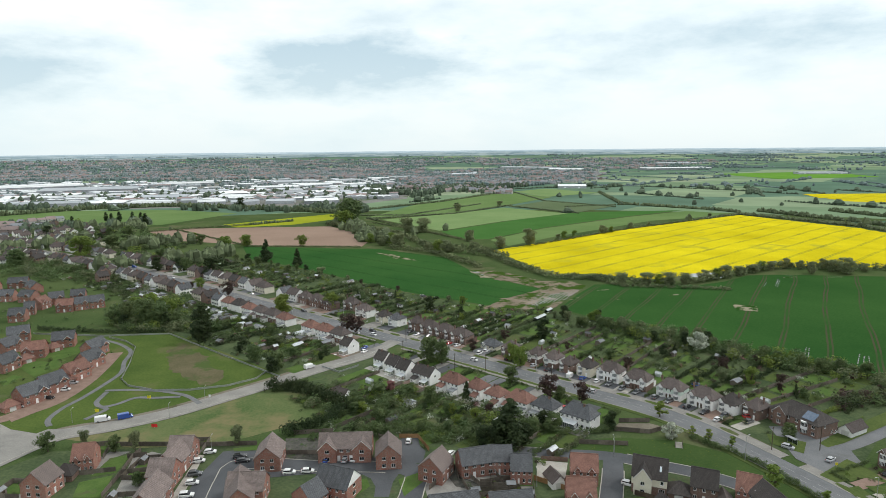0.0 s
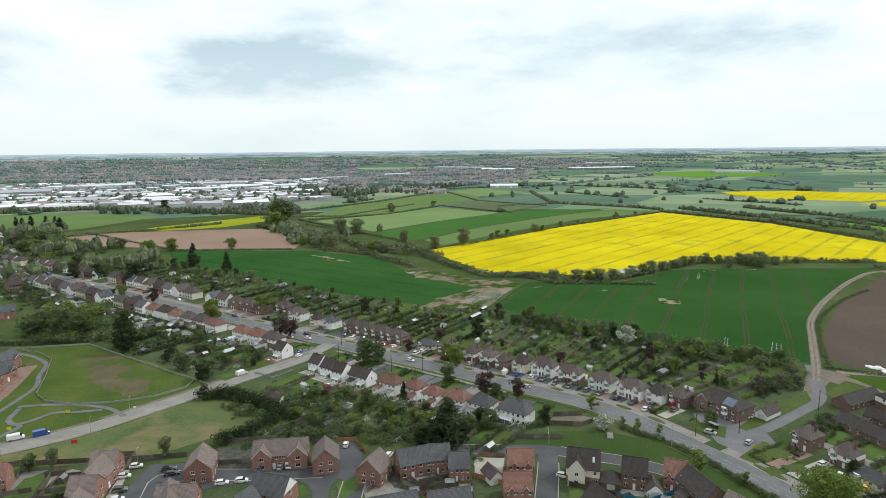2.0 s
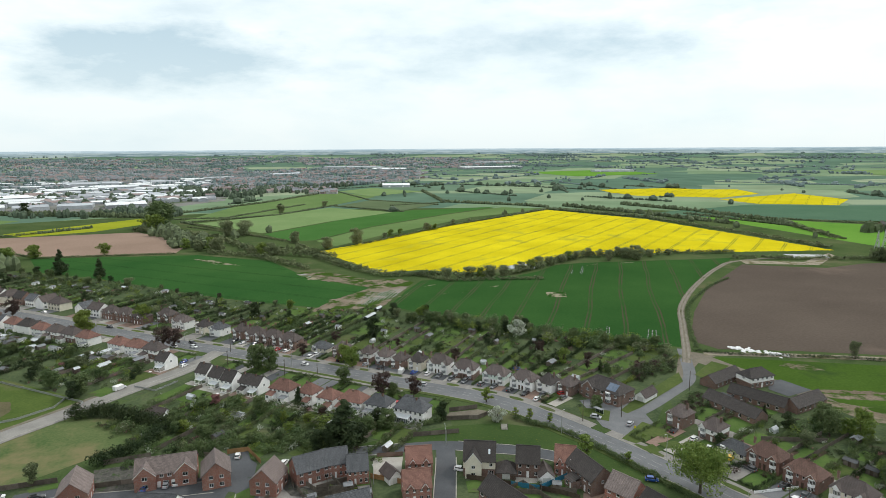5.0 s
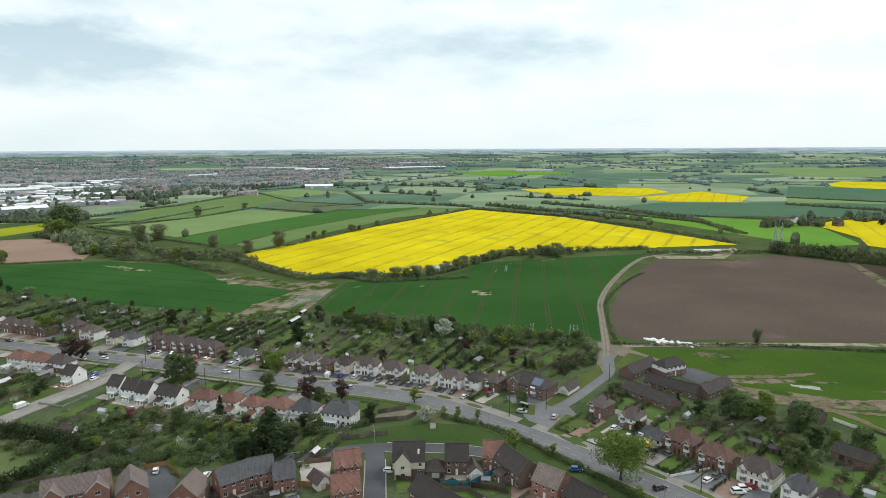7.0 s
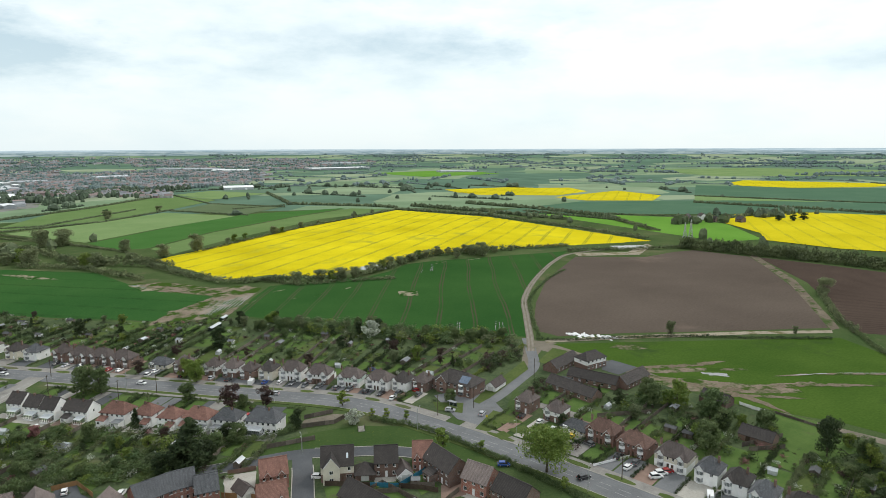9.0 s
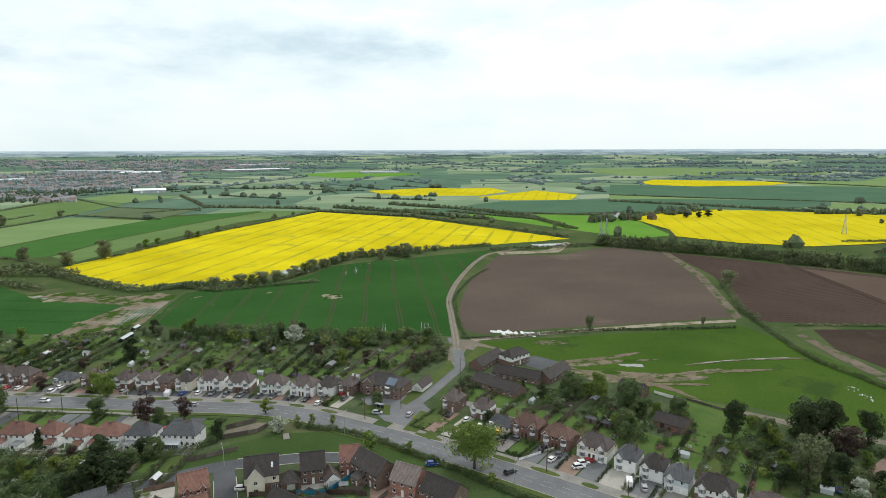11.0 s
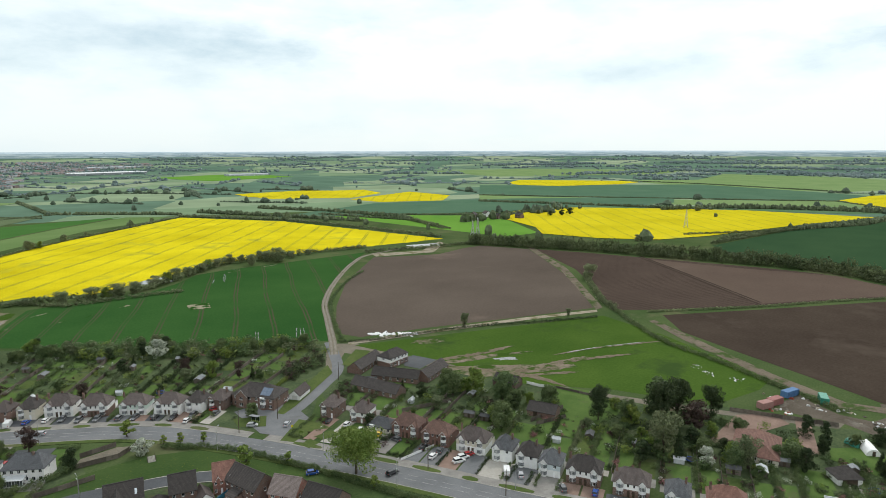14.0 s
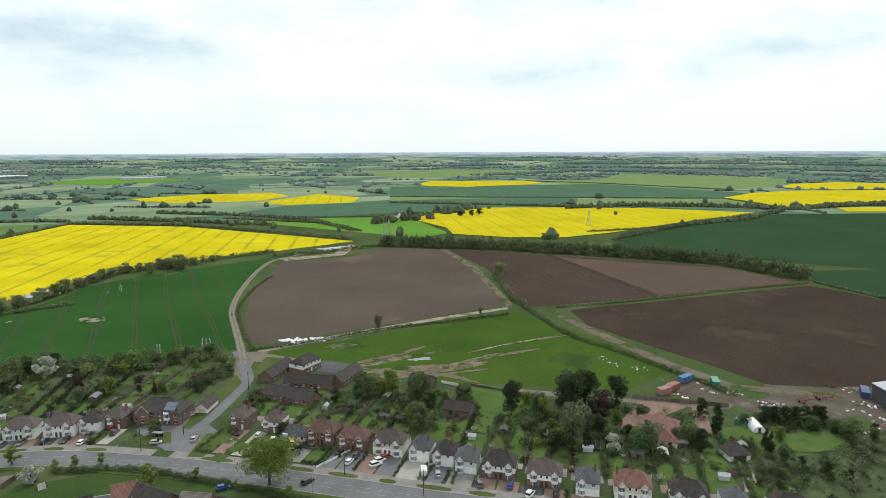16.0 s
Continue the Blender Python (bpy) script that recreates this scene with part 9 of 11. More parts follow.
def greenhouse(x, y, a, w, d):
    root = thing("greenhouse", "small aluminium framed garden greenhouse", "greenhouse", "greenhouses")
    g = MB()
    g.box(-w / 2, w / 2, -d / 2, d / 2, 0, 1.5)
    gable_roof(g, -w / 2, w / 2, -d / 2, d / 2, 1.5, 2.2, 0.02, 0.03)
    part("glazing", g, PALEROOF, root, "clear greenhouse glass")
    n = int(w / 0.7) + 1
    for k in range(n + 1):
        u = -w / 2 + w * k / n
        f = MB()
        f.tube((u, -d / 2 - 0.02, 0), (u, -d / 2 - 0.02, 1.52), 0.03, 0.03, 4)
        f.tube((u, -d / 2 - 0.02, 1.52), (u, 0, 2.24), 0.03, 0.03, 4)
        part("glazing_bar", f, STEEL, root)
    root.matrix_world = pose(x, y, 0.06, 0, 0, math.degrees(a))


def patio_set(x, y, a):
    root = thing("patio_table", "pale round garden table on a patio", "table", "patio tables")
    t = MB()
    t.tube((0, 0, 0.70), (0, 0, 0.75), 0.65, 0.65, 12)
    part("tabletop", t, UPVC, root)
    p = MB()
    p.tube((0, 0, 0), (0, 0, 0.7), 0.06, 0.06, 6)
    part("pedestal", p, STEEL, root)
    root.matrix_world = pose(x, y, 0.14, 0, 0, math.degrees(a))


def garden_goods():
    rng = random.Random(90)
    for n, (kind, x, y, a) in enumerate(FACING):
        if math.hypot(x, y) > 340:
            continue
        m = Matrix.Translation((x, y, 0)) @ Matrix.Rotation(a, 4, "Z")
        if n % 3 == 0:
            p = m @ Vector((rng.uniform(-3, 3), rng.uniform(16, 26), 0))
            if not on_road(p.x, p.y, 10):
                greenhouse(p.x, p.y, a + rng.choice([0, math.pi / 2]), rng.uniform(2.4, 3.6), 2.0)
        if n % 2 == 0:
            p = m @ Vector((rng.uniform(-2.5, 2.5), 8.9, 0))
            patio_set(p.x, p.y, a)


gardens()
garden_goods()


def estate_gardens():
    rng = random.Random(44)
    roads = CRES + STEM + COURT + COURT2 + WESTR
    shrubs = {}
    for x, y, a, ln in RIDGED:
        if math.hypot(x, y) > 340:
            continue
        q = min(roads, key=lambda p: (p[0] - x) ** 2 + (p[1] - y) ** 2)
        n = Vector((-math.sin(a), math.cos(a)))
        s = -1 if (Vector(q) - Vector((x, y))).dot(n) > 0 else 1
        m = Matrix.Translation((x, y, 0)) @ Matrix.Rotation(a + (0 if s > 0 else math.pi), 4, "Z")
        L = rng.uniform(8, 11)
        W = ln / 2 + 0.4
        ring = [m @ Vector((u, v, 0)) for u, v in ((-W, 4.4), (-W, 4.4 + L), (W, 4.4 + L), (W, 4.4))]
        ring = [(p.x, p.y) for p in ring]
        if any(math.hypot(p[0] - r[0], p[1] - r[1]) < 4.6 for p in ring for r in roads) or any(math.hypot(p[0] - h[0], p[1] - h[1]) < 5.5 for p in ring[1:3] for h in ROWS_Y):
            continue
        if any(math.hypot((ring[1][0] + ring[2][0]) / 2 - h[0], (ring[1][1] + ring[2][1]) / 2 - h[1]) < 6.0 for h in ROWS_Y):
            continue
        fence(ring, 1.7, FENCE, "weathered timber fence round a small back garden", 5.0)
        rect("patio", m, -W + 0.3, W - 0.3, 4.1, 6.4, 0.08, rng.choice([PAVING, CONCRETE, PAVING]), "paved patio behind the house", "patio")
        rect("lawn", m, -W + 0.9, W - 0.6, 6.5, 4.0 + L, 0.08, LAWN, "small fenced back lawn", "lawn")
        for _ in range(8):
            p = m @ Vector((rng.choice([-W + 0.7, W - 0.7, rng.uniform(-W, W)]), rng.uniform(7, 4 + L), 0))
            h = rng.uniform(0.5, 1.6)
            shrubs.setdefault(rng.choice(["mid", "dark", "fresh", "olive"]), []).append((p.x, p.y, -0.05, h * 1.3, h))
        if rng.random() < 0.5:
            p = m @ Vector((rng.choice([-1, 1]) * (W - 1.6), 4 + L - 1.4, 0))
            garden_shed(p.x, p.y, a, 2.4, 1.9, FENCE, GREYFELT, "small weathered wooden shed in an estate garden")
    for leaf, sp in shrubs.items():
        mass("estate_shrubs", sp, "fine", leaf, "small shrubs in the new estate gardens", "shrubs")


estate_gardens()

# estate fences and walls
for line, mat, lab in [
    ([(-104.6, 201.5), (-105.2, 196.8), (-103.7, 186.4), (-102.7, 172.6)], FENCE, "grey garden fence down the estate gardens"), ([(-106.5, 188.2), (-117.1, 185.9)], FENCE, "grey timber fence between lawns"), ([(-101.1, 198.2), (-107.1, 196.8)], FENCE, "grey timber garden cross fence"),
    ([(-92.7, 196.5), (-99.6, 195.9)], FENCE, "grey timber garden cross fence"), ([(-94.5, 188), (-103.7, 186.4)], FENCE, "grey timber garden cross fence"), ([(-54.8, 213.3), (-40.7, 214.8)], FENCE, "tall back fence by the hedge"), ([(-54.2, 198.4), (-42.7, 198.2), (-42.9, 206.4)], FENCE, "grey fence round a yard"),
    ([(-23.7, 209.9), (-16.5, 207.1)], FENCE, "fence beside the mews"), ([(-16.3, 209.7), (-9.6, 209.6), (-5.4, 199.4)], TANFENCE, "orange-brown timber mews fence"), ([(-4.9, 175.1), (3.1, 187.8), (4.2, 180.8)], FENCE, "dark fence beside a garden"), ([(4, 188.5), (10.6, 176.7), (19.1, 175.9)], FENCE, "dark fence behind a terrace"),
    ([(27.5, 180.3), (36, 174.3)], TANFENCE, "new orange-brown timber fence"), ([(31.7, 192.7), (40.3, 191.4)], OLDBRICK, "curved brick garden wall"), ([(10.7, 178), (20.5, 180.5), (27.1, 181)], FENCE, "dark stained garden panel fence"),
    ([(67.7, 163.5), (75.1, 158.9), (87.2, 163.5)], surface("blue_painted_fence", (0.03, 0.16, 0.25), (0.05, 0.21, 0.32), 1, 9, 0.7, 0.2), "bright blue painted garden fence"), ([(55.9, 171.5), (67.7, 163.5)], DARKWOOD, "dark painted garden panel fence"), ([(75.1, 158.9), (80.5, 154.5), (84.2, 150.6)], DARKWOOD, "dark painted garden panel fence"),
    ([(-90.2, 204.5), (-65.9, 205.6)], FENCE, "long timber fence by the paddock"), ([(-122.6, 206), (-90.6, 205.3)], FENCE, "long timber fence by the paddock"), ([(60.2, 214.3), (73.7, 211.2), (82.3, 215.6)], FENCE, "grey fence round a small compound"), ([(65.2, 220.8), (76.7, 220.6)], FENCE, "grey fence of a small compound"),
    ([(188.4, 123.5), (207.3, 120.8)], FENCE, "tall grey fence of a kennel run"), ([(187.5, 120.3), (199.9, 115.2)], FENCE, "grey fence of a kennel run"), ([(248.3, 70.4), (259.9, 35.5)], FENCE, "close-boarded fence by the yard"), ([(162.5, 166.3), (183.1, 158.3)], FENCE, "slatted brown timber garden fence"),
    ([(132.3, 164.4), (132.1, 148.9)], FENCE, "low fence beside a hedge"), ([(63.2, 202.4), (46.6, 204.1)], FENCE, "low grey fence above the grass bank"), ([(-233.4, 344), (-191.7, 338.2), (-155, 341.2), (-109.3, 301), (-74.9, 271.7), (-77.6, 258.2)], STEEL, "thin grey steel railing round the park"),
]:
    fence(line, 1.7 if mat not in (OLDBRICK, STEEL) else 1.6 if mat is OLDBRICK else 0.9, mat, lab, 3.6)
fence([(-146.9, 271.3), (-139.2, 262.3), (-124.8, 256.4), (-110.2, 256.5), (-95.1, 261.1), (-84.8, 269.6), (-83.0, 278.8)], 0.9, STEEL, "thin steel railing along the park path", 3.6)
fence([(-146.2, 269.8), (-152.7, 290.8), (-162.6, 317.3), (-173.1, 328.1), (-186.0, 335.2)], 0.9, STEEL, "thin steel railing along the park path", 3.6)
fence([(135, 139), (149.7, 137.5)], 1.0, UPVC, "white picket fence along a drive", 2.4, "picket_fence")
fence([(-58.1, 284.6), (-48.8, 276.8), (-40.8, 285.7)], 0.8, STEEL, "grey steel barrier beside the lane", 2.4, "barrier")

# ---- cars ----
CARMETAL = {}


def paint(name, c):
    m = bpy.data.materials.new("car_paint_" + name)
    m.use_nodes = True
    nt = m.node_tree
    b = nt.nodes["Principled BSDF"]
    n = node(nt, "ShaderNodeTexNoise", Scale=3.0, Detail=3.0)
    r = ramp_of(nt, [(0.3, tuple(v * 0.88 for v in c)), (0.7, c)])
    nt.links.new(n.outputs["Fac"], r.inputs[0])
    nt.links.new(r.outputs[0], b.inputs["Base Color"])
    b.inputs["Roughness"].default_value = 0.22
    b.inputs["Coat Weight"].default_value = 0.6
    return m


HEADLAMP = surface("headlamp_glass", (0.7, 0.7, 0.7), (0.85, 0.85, 0.85), 3, 9, 0.1, 0)
TAILLAMP = surface("tail_lamp_plastic", (0.35, 0.01, 0.01), (0.45, 0.02, 0.02), 3, 9, 0.15, 0)


def loft(sections, mi=0, mb=None):
    """Skin across the vehicle: each section is x, half width, bottom z, top z."""
    mb = mb or MB()
    n0 = len(mb.v)
    for x, hw, z0, z1 in sections:
        c = min(0.14, (z1 - z0) * 0.35)
        mb.v += [(x, -hw, z0), (x, -hw, z1 - c), (x, -hw + c, z1), (x, hw - c, z1), (x, hw, z1 - c), (x, hw, z0)]
    for i in range(len(sections) - 1):
        for k in range(6):
            j = (k + 1) % 6
            a, b = n0 + i * 6, n0 + (i + 1) * 6
            mb.f.append((a + k, b + k, b + j, a + j))
            mb.m.append(mi)
    mb.f.append(tuple(n0 + k for k in range(6)))
    e = n0 + (len(sections) - 1) * 6
    mb.f.append(tuple(e + k for k in reversed(range(6))))
    mb.m += [mi, mi]
    return mb


def wheel(root, x, y, r=0.32):
    mb = MB()
    mb.tube((x, y - 0.11, r), (x, y + 0.11, r), r, r, 14, 0)
    s = 1 if y > 0 else -1
    mb.tube((x, y + s * 0.11, r), (x, y + s * 0.125, r), r * 0.62, r * 0.55, 12, 1)
    part("wheel", mb, [TYRE, STEEL], root)


def car(kind, colour, rgb):
    van = kind == "van"
    label = f"{colour} parked {'panel van' if van else 'hatchback car' if kind == 'hatch' else 'estate car' if kind == 'estate' else 'sport utility car'} with dark windows"
    root = thing("van" if van else "car", label, "van" if van else "car", "vehicles")
    m = CARMETAL.setdefault(colour, paint(colour, rgb))
    if van:
        L, hw, top = 5.4, 0.98, 2.2
        body = loft([(-L / 2, hw * 0.96, 0.3, top - 0.1), (-L / 2 + 0.15, hw, 0.28, top), (0.9, hw, 0.28, top), (1.35, hw, 0.28, top - 0.15), (2.0, hw, 0.28, 1.25), (2.5, hw * 0.95, 0.3, 1.05), (L / 2, hw * 0.85, 0.35, 0.8)])
        glass = loft([(1.30, hw + 0.01, 1.3, top - 0.2), (1.42, hw + 0.01, 1.3, top - 0.22), (1.96, hw * 0.96, 1.22, 1.34)])
        wx = (-1.6, 1.75)
    else:
        L, hw, top, roofl = {"hatch": (4.1, 0.88, 1.48, -1.75), "estate": (4.6, 0.9, 1.5, -2.05), "suv": (4.5, 0.94, 1.7, -1.95)}[kind]
        body = loft([(-L / 2, hw * 0.86, 0.34, 0.85), (-L / 2 + 0.12, hw * 0.95, 0.25, 0.98), (-L / 2 + 0.6, hw, 0.22, 1.0), (0.75, hw, 0.22, 0.98), (1.2, hw, 0.22, 0.95), (L / 2 - 0.3, hw * 0.93, 0.24, 0.82), (L / 2, hw * 0.78, 0.32, 0.66)])
        loft([(roofl + 0.28, hw * 0.78, top - 0.2, top - 0.02), (roofl + 0.7, hw * 0.8, top - 0.16, top), (0.1, hw * 0.8, top - 0.14, top), (0.42, hw * 0.78, top - 0.2, top - 0.05)], 0, body)
        glass = loft([(roofl, hw * 0.86, 0.9, 1.02), (roofl + 0.3, hw * 0.86, 0.9, top - 0.1), (0.35, hw * 0.86, 0.9, top - 0.1), (1.15, hw * 0.9, 0.88, 0.97)])
        wx = (-L / 2 + 0.8, L / 2 - 0.85)
    b = part("body", body, m, root)
    part("glazing", glass, GLASSDARK, root, "dark glazed cabin windows")
    for x in wx:
        for s in (-1, 1):
            wheel(root, x, s * (hw - 0.1))
    for s in (-1, 1):
        h = MB()
        h.box(L / 2 - 0.22, L / 2 - 0.05, s * hw * 0.62 - 0.16, s * hw * 0.62 + 0.16, 0.62, 0.76)
        part("headlight", h, HEADLAMP, root)
        t = MB()
        t.box(-L / 2 - 0.01, -L / 2 + 0.08, s * hw * 0.74 - 0.1, s * hw * 0.74 + 0.1, 0.7, 0.95)
        part("tail_light", t, TAILLAMP, root)
    return root


GLASSDARK = surface("tinted_car_glass", (0.012, 0.014, 0.016), (0.02, 0.022, 0.025), 2, 9, 0.05, 0)
FLEET = [car("hatch", "white", (0.75, 0.75, 0.75)), car("suv", "white", (0.75, 0.75, 0.75)), car("estate", "black", (0.018, 0.018, 0.02)), car("hatch", "silver", (0.42, 0.43, 0.45)), car("suv", "grey", (0.10, 0.105, 0.11)), car("hatch", "blue", (0.02, 0.07, 0.30)), car("hatch", "red", (0.35, 0.02, 0.02)), car("van", "white", (0.75, 0.75, 0.75)), car("van", "blue", (0.01, 0.09, 0.36)), car("hatch", "yellow", (0.65, 0.42, 0.04))]
OUT = set()


def park(k, x, y, a, z=0.12):
    root = FLEET[k]
    if k in OUT:
        o = copy_thing(root, Matrix.Identity(4))
    else:
        OUT.add(k)
        o = root
    o.matrix_world = pose(x, y, z, 0, 0, math.degrees(a))


def drive_in(k, spot, line, flip=False, side=0.0):
    x, y = spot
    i = min(range(1, len(line) - 1), key=lambda q: (line[q][0] - x) ** 2 + (line[q][1] - y) ** 2)
    a = math.atan2(line[i + 1][1] - line[i - 1][1], line[i + 1][0] - line[i - 1][0])
    park(k, x, y, a + (math.pi if flip else 0), 0.10)


for k, spots_, flip in [(0, [(-39, 334.9)], False), (0, [(-49, 338.6)], True), (1, [(-7.6, 310.3)], True), (0, [(14.5, 291.2)], False), (3, [(19.8, 217.7)], False), (3, [(61.7, 250.3)], True), (2, [(-40.2, 342.4)], False), (4, [(-256.6, 521.5)], True), (1, [(-220, 498.6)], False), (0, [(-137.2, 437.1)], True), (2, [(-89.2, 388.1)], False), (8, [(-275.3, 548.1)], False)]:
    for p in spots_:
        drive_in(k, p, MAIN, flip)
for k, p in [(8, [(-123.7, 228.9)][0]), (7, [(-131.2, 226.5)][0]), (0, [(-40.5, 305.8)][0]), (7, [(-63.7, 283.3)][0])]:
    drive_in(k, p, LANE, True)
# cars in the estate courts and on open drives: car, places, heading in degrees
COURTS = [(0, [(-80.2, 199.8), (-81.7, 193.6), (-78.5, 179.8)], 10), (4, [(-79.7, 185.2)], 10), (1, [(-77.4, 172.7)], 10), (2, [(-68.9, 196.4), (-67, 193.3)], 15), (0, [(-49.8, 185.6), (-44, 186.2)], 5), (5, [(-39.3, 193.1)], 80), (3, [(-33.1, 193.3)], 80), (1, [(-30.4, 194)], 85), (0, [(-12.8, 206.2)], 85), (0, [(1.9, 196.8)], 60),
                   (3, [(-165.5, 266), (-167.8, 270.8)], 20), (0, [(-164.3, 258), (-172.3, 240.3)], 15), (2, [(-165.9, 248.8)], 15), (4, [(-172.4, 288.1), (-179.1, 312.1)], 20), (9, [(142.9, 158.3)], 35), (1, [(140.6, 165.6)], 35), (4, [(143.8, 150.7)], 100), (3, [(116.7, 199.1)], -42), (3, [(125.7, 190.1)], 35), (5, [(110.3, 153.9)], -30),
                   (6, [(114.9, 223.5)], 10), (7, [(151.6, 108.1)], 40), (1, [(146.9, 124), (149.7, 124.6)], -20), (6, [(152.5, 124.4)], -20), (0, [(141, 213.2), (139.6, 210.4)], 40), (2, [(127.2, 134.9)], -5), (3, [(152.9, 103.5)], 40), (4, [(154.8, 89.5)], 45), (1, [(158.1, 73.9)], 0), (7, [(56.3, 267.8)], 60), (0, [(55.7, 176.6), (58.2, 173.3)], -30)]
TAKEN = []


def leave(k, x, y, a, z):
    """Parks a car unless another one stands there already."""
    if all(math.hypot(x - p[0], y - p[1]) > (2.6 if z < 0.17 else 4.6) for p in TAKEN):
        TAKEN.append((x, y))
        park(k, x, y, a, z)


for k, ps, deg in COURTS:
    for x, y in ps:
        leave(k, x, y, radians(deg), 0.16)
rc = random.Random(8)
for x, y, a in SPOTS:
    leave(rc.choice([0, 0, 1, 2, 2, 3, 4, 4, 3, 2, 5, 6]), x, y, a, 0.18)

# paved places of the eastern gardens
for i, (pts, mat, lab) in enumerate([([(214.8, 67.6), (246, 67.4), (256.5, 57.6), (250.7, 49.7), (239.3, 54.5), (223.1, 56.5)], BLOCKRED, "pinkish paved forecourt of the large bungalow"), ([(255.7, 49.2), (260.4, 45.2), (230.8, 36.1), (225.5, 40.2)], BLOCKRED, "pinkish paved side drive"), ([(220.4, 27.1), (220.9, 26.4), (195.7, 19.6), (195.1, 20.5)], CONCRETE, "pale concrete drive strip"), ([(220.3, 24.4), (221.1, 23.8), (203.2, 18.2), (201.9, 18.8)], CONCRETE, "pale concrete drive strip"), ([(146.7, 115.7), (154.2, 112.1), (150.2, 102.7), (145.6, 106)], GRAVEL, "gravelled front yard"), ([(192.4, 122.2), (204.6, 117.9), (226.6, 122.2), (229.2, 118.1), (204.6, 112.8), (186.9, 112.5)], LAWN, "mown paddock beside the kennel run"), ([(220, 132.4), (229.2, 118.1), (225.8, 100.8), (192.5, 103.7), (202.2, 116.6)], LAWN, "open mown lawn")]):
    sheet("hard_standing" if mat is not LAWN else "lawn", pts, 0.16 + 0.004 * i, mat, lab, "paving" if mat is not LAWN else "lawn")


CLEARINGS = [[(7.9, 395.2), (17.0, 404.4), (26.7, 394.1), (13.6, 382.3)], [(16.4, 376.1), (31.4, 392.9), (39.8, 383.3), (24.2, 369.5)], [(37.6, 362.5), (49.1, 377.4), (56.5, 369.0), (43.8, 359.0)], [(53.9, 353.6), (63.8, 364.8), (67.3, 360.0), (58.0, 348.0)], [(239.0, 34.5), (246.2, 26.5), (243.9, 21.4), (245.4, 13.7), (256.1, 3.7), (252.9, -3.1), (244.7, -4.0), (236.2, 2.8), (230.9, 12.5), (226.4, 19.3), (228.7, 27.2), (229.5, 32.9)], [(215.7, 35.9), (219.3, 31.9), (203.6, 27.0), (200.0, 32.5)], [(222.9, 140.9), (230.9, 122.2), (207.0, 110.6), (187.0, 104.3), (185.1, 110.8), (203.0, 116.8), (213.0, 126.1)], [(184.2, 96.4), (202.4, 99.4), (203.9, 95.1), (188.1, 90.4), (177.9, 89.9)]]
for i, pts in enumerate(CLEARINGS):
    sheet("lawn", ragged(pts, 0.8, 3.0), 0.205 + 0.004 * i, LAWN, "broad mown garden lawn among shrubs", "lawn")


garden_shed(57.7, 363.9, radians(52), 11, 2.8, GLASS, PALEROOF, "long pale glasshouse beside the plots")
garden_shed(65.7, 380.2, radians(52), 6, 2.4, GLASS, PALEROOF, "long pale glasshouse beside the plots")


def trampoline(x, y):
    root = thing("trampoline", "round blue garden trampoline on the lawn", "trampoline")
    a = MB()
    a.tube((0, 0, 0.75), (0, 0, 0.85), 1.6, 1.6, 20)
    part("mat", a, TYRE, root)
    b = MB()
    for k in range(20):
        t0, t1 = 2 * math.pi * k / 20, 2 * math.pi * (k + 1) / 20
        b.tube((1.7 * math.cos(t0), 1.7 * math.sin(t0), 0.85), (1.7 * math.cos(t1), 1.7 * math.sin(t1), 0.85), 0.16, 0.16, 6)
    part("rim", b, CARMETAL["blue"], root)
    for k in range(5):
        t = 2 * math.pi * k / 5
        c = MB()
        c.tube((1.65 * math.cos(t), 1.65 * math.sin(t), 0), (1.65 * math.cos(t), 1.65 * math.sin(t), 2.4), 0.04, 0.04, 6)
        part("leg", c, STEEL, root)
    root.matrix_world = pose(x, y, 0.06)


trampoline(*[(215, 18.5)][0])
trampoline(*[(198, 66.9)][0])
trampoline(*[(108, 255.8)][0])


# round the farm
sheet("courtyard", [(207, 210.5), (214.1, 210.9), (217, 197.4), (202.3, 194.7), (200.5, 203.3)], 0.20, NEWTARMAC, "grey tarmac courtyard between the farm ranges", "paving")
sheet("verge", [(181.9, 226.6), (182.7, 221.8), (193.3, 226), (204.9, 231.7), (201.3, 239.5), (190.4, 232.6)], 0.226, PARK, "grass island with weeds at the farm entrance", "verge")
fence([(219.9, 146.6), (220.6, 140.2), (222.7, 135.2)], 1.3, WHITEPAINT, "white-washed boundary wall by the pasture", 3.6, "garden_wall")
fence([(223.7, 135), (224.8, 127.2), (226.1, 117)], 1.2, FENCE, "broken pale fence along the pasture", 3.6)


# ---- poles, pylons, yard goods, mud ----
def lamp_post(x, y, a, h=8.0):
    root = thing("street_lamp", "tall grey steel street lamp on the verge", "street lamp", "street lamps")
    p = MB()
    p.tube((0, 0, 0), (0, 0, 1.2), 0.11, 0.1)
    p.tube((0, 0, 1.2), (0, 0, h), 0.085, 0.05)
    part("pole", p, STEEL, root)
    q = MB()
    q.tube((0, 0, h - 0.05), (0, 1.2, h + 0.15), 0.04, 0.035, 6)
    part("arm", q, STEEL, root)
    r = MB()
    r.box(-0.12, 0.12, 0.95, 1.55, h + 0.08, h + 0.2)
    part("lantern", r, STEEL, root)
    root.matrix_world = pose(x, y, 0.1, 0, 0, math.degrees(a))


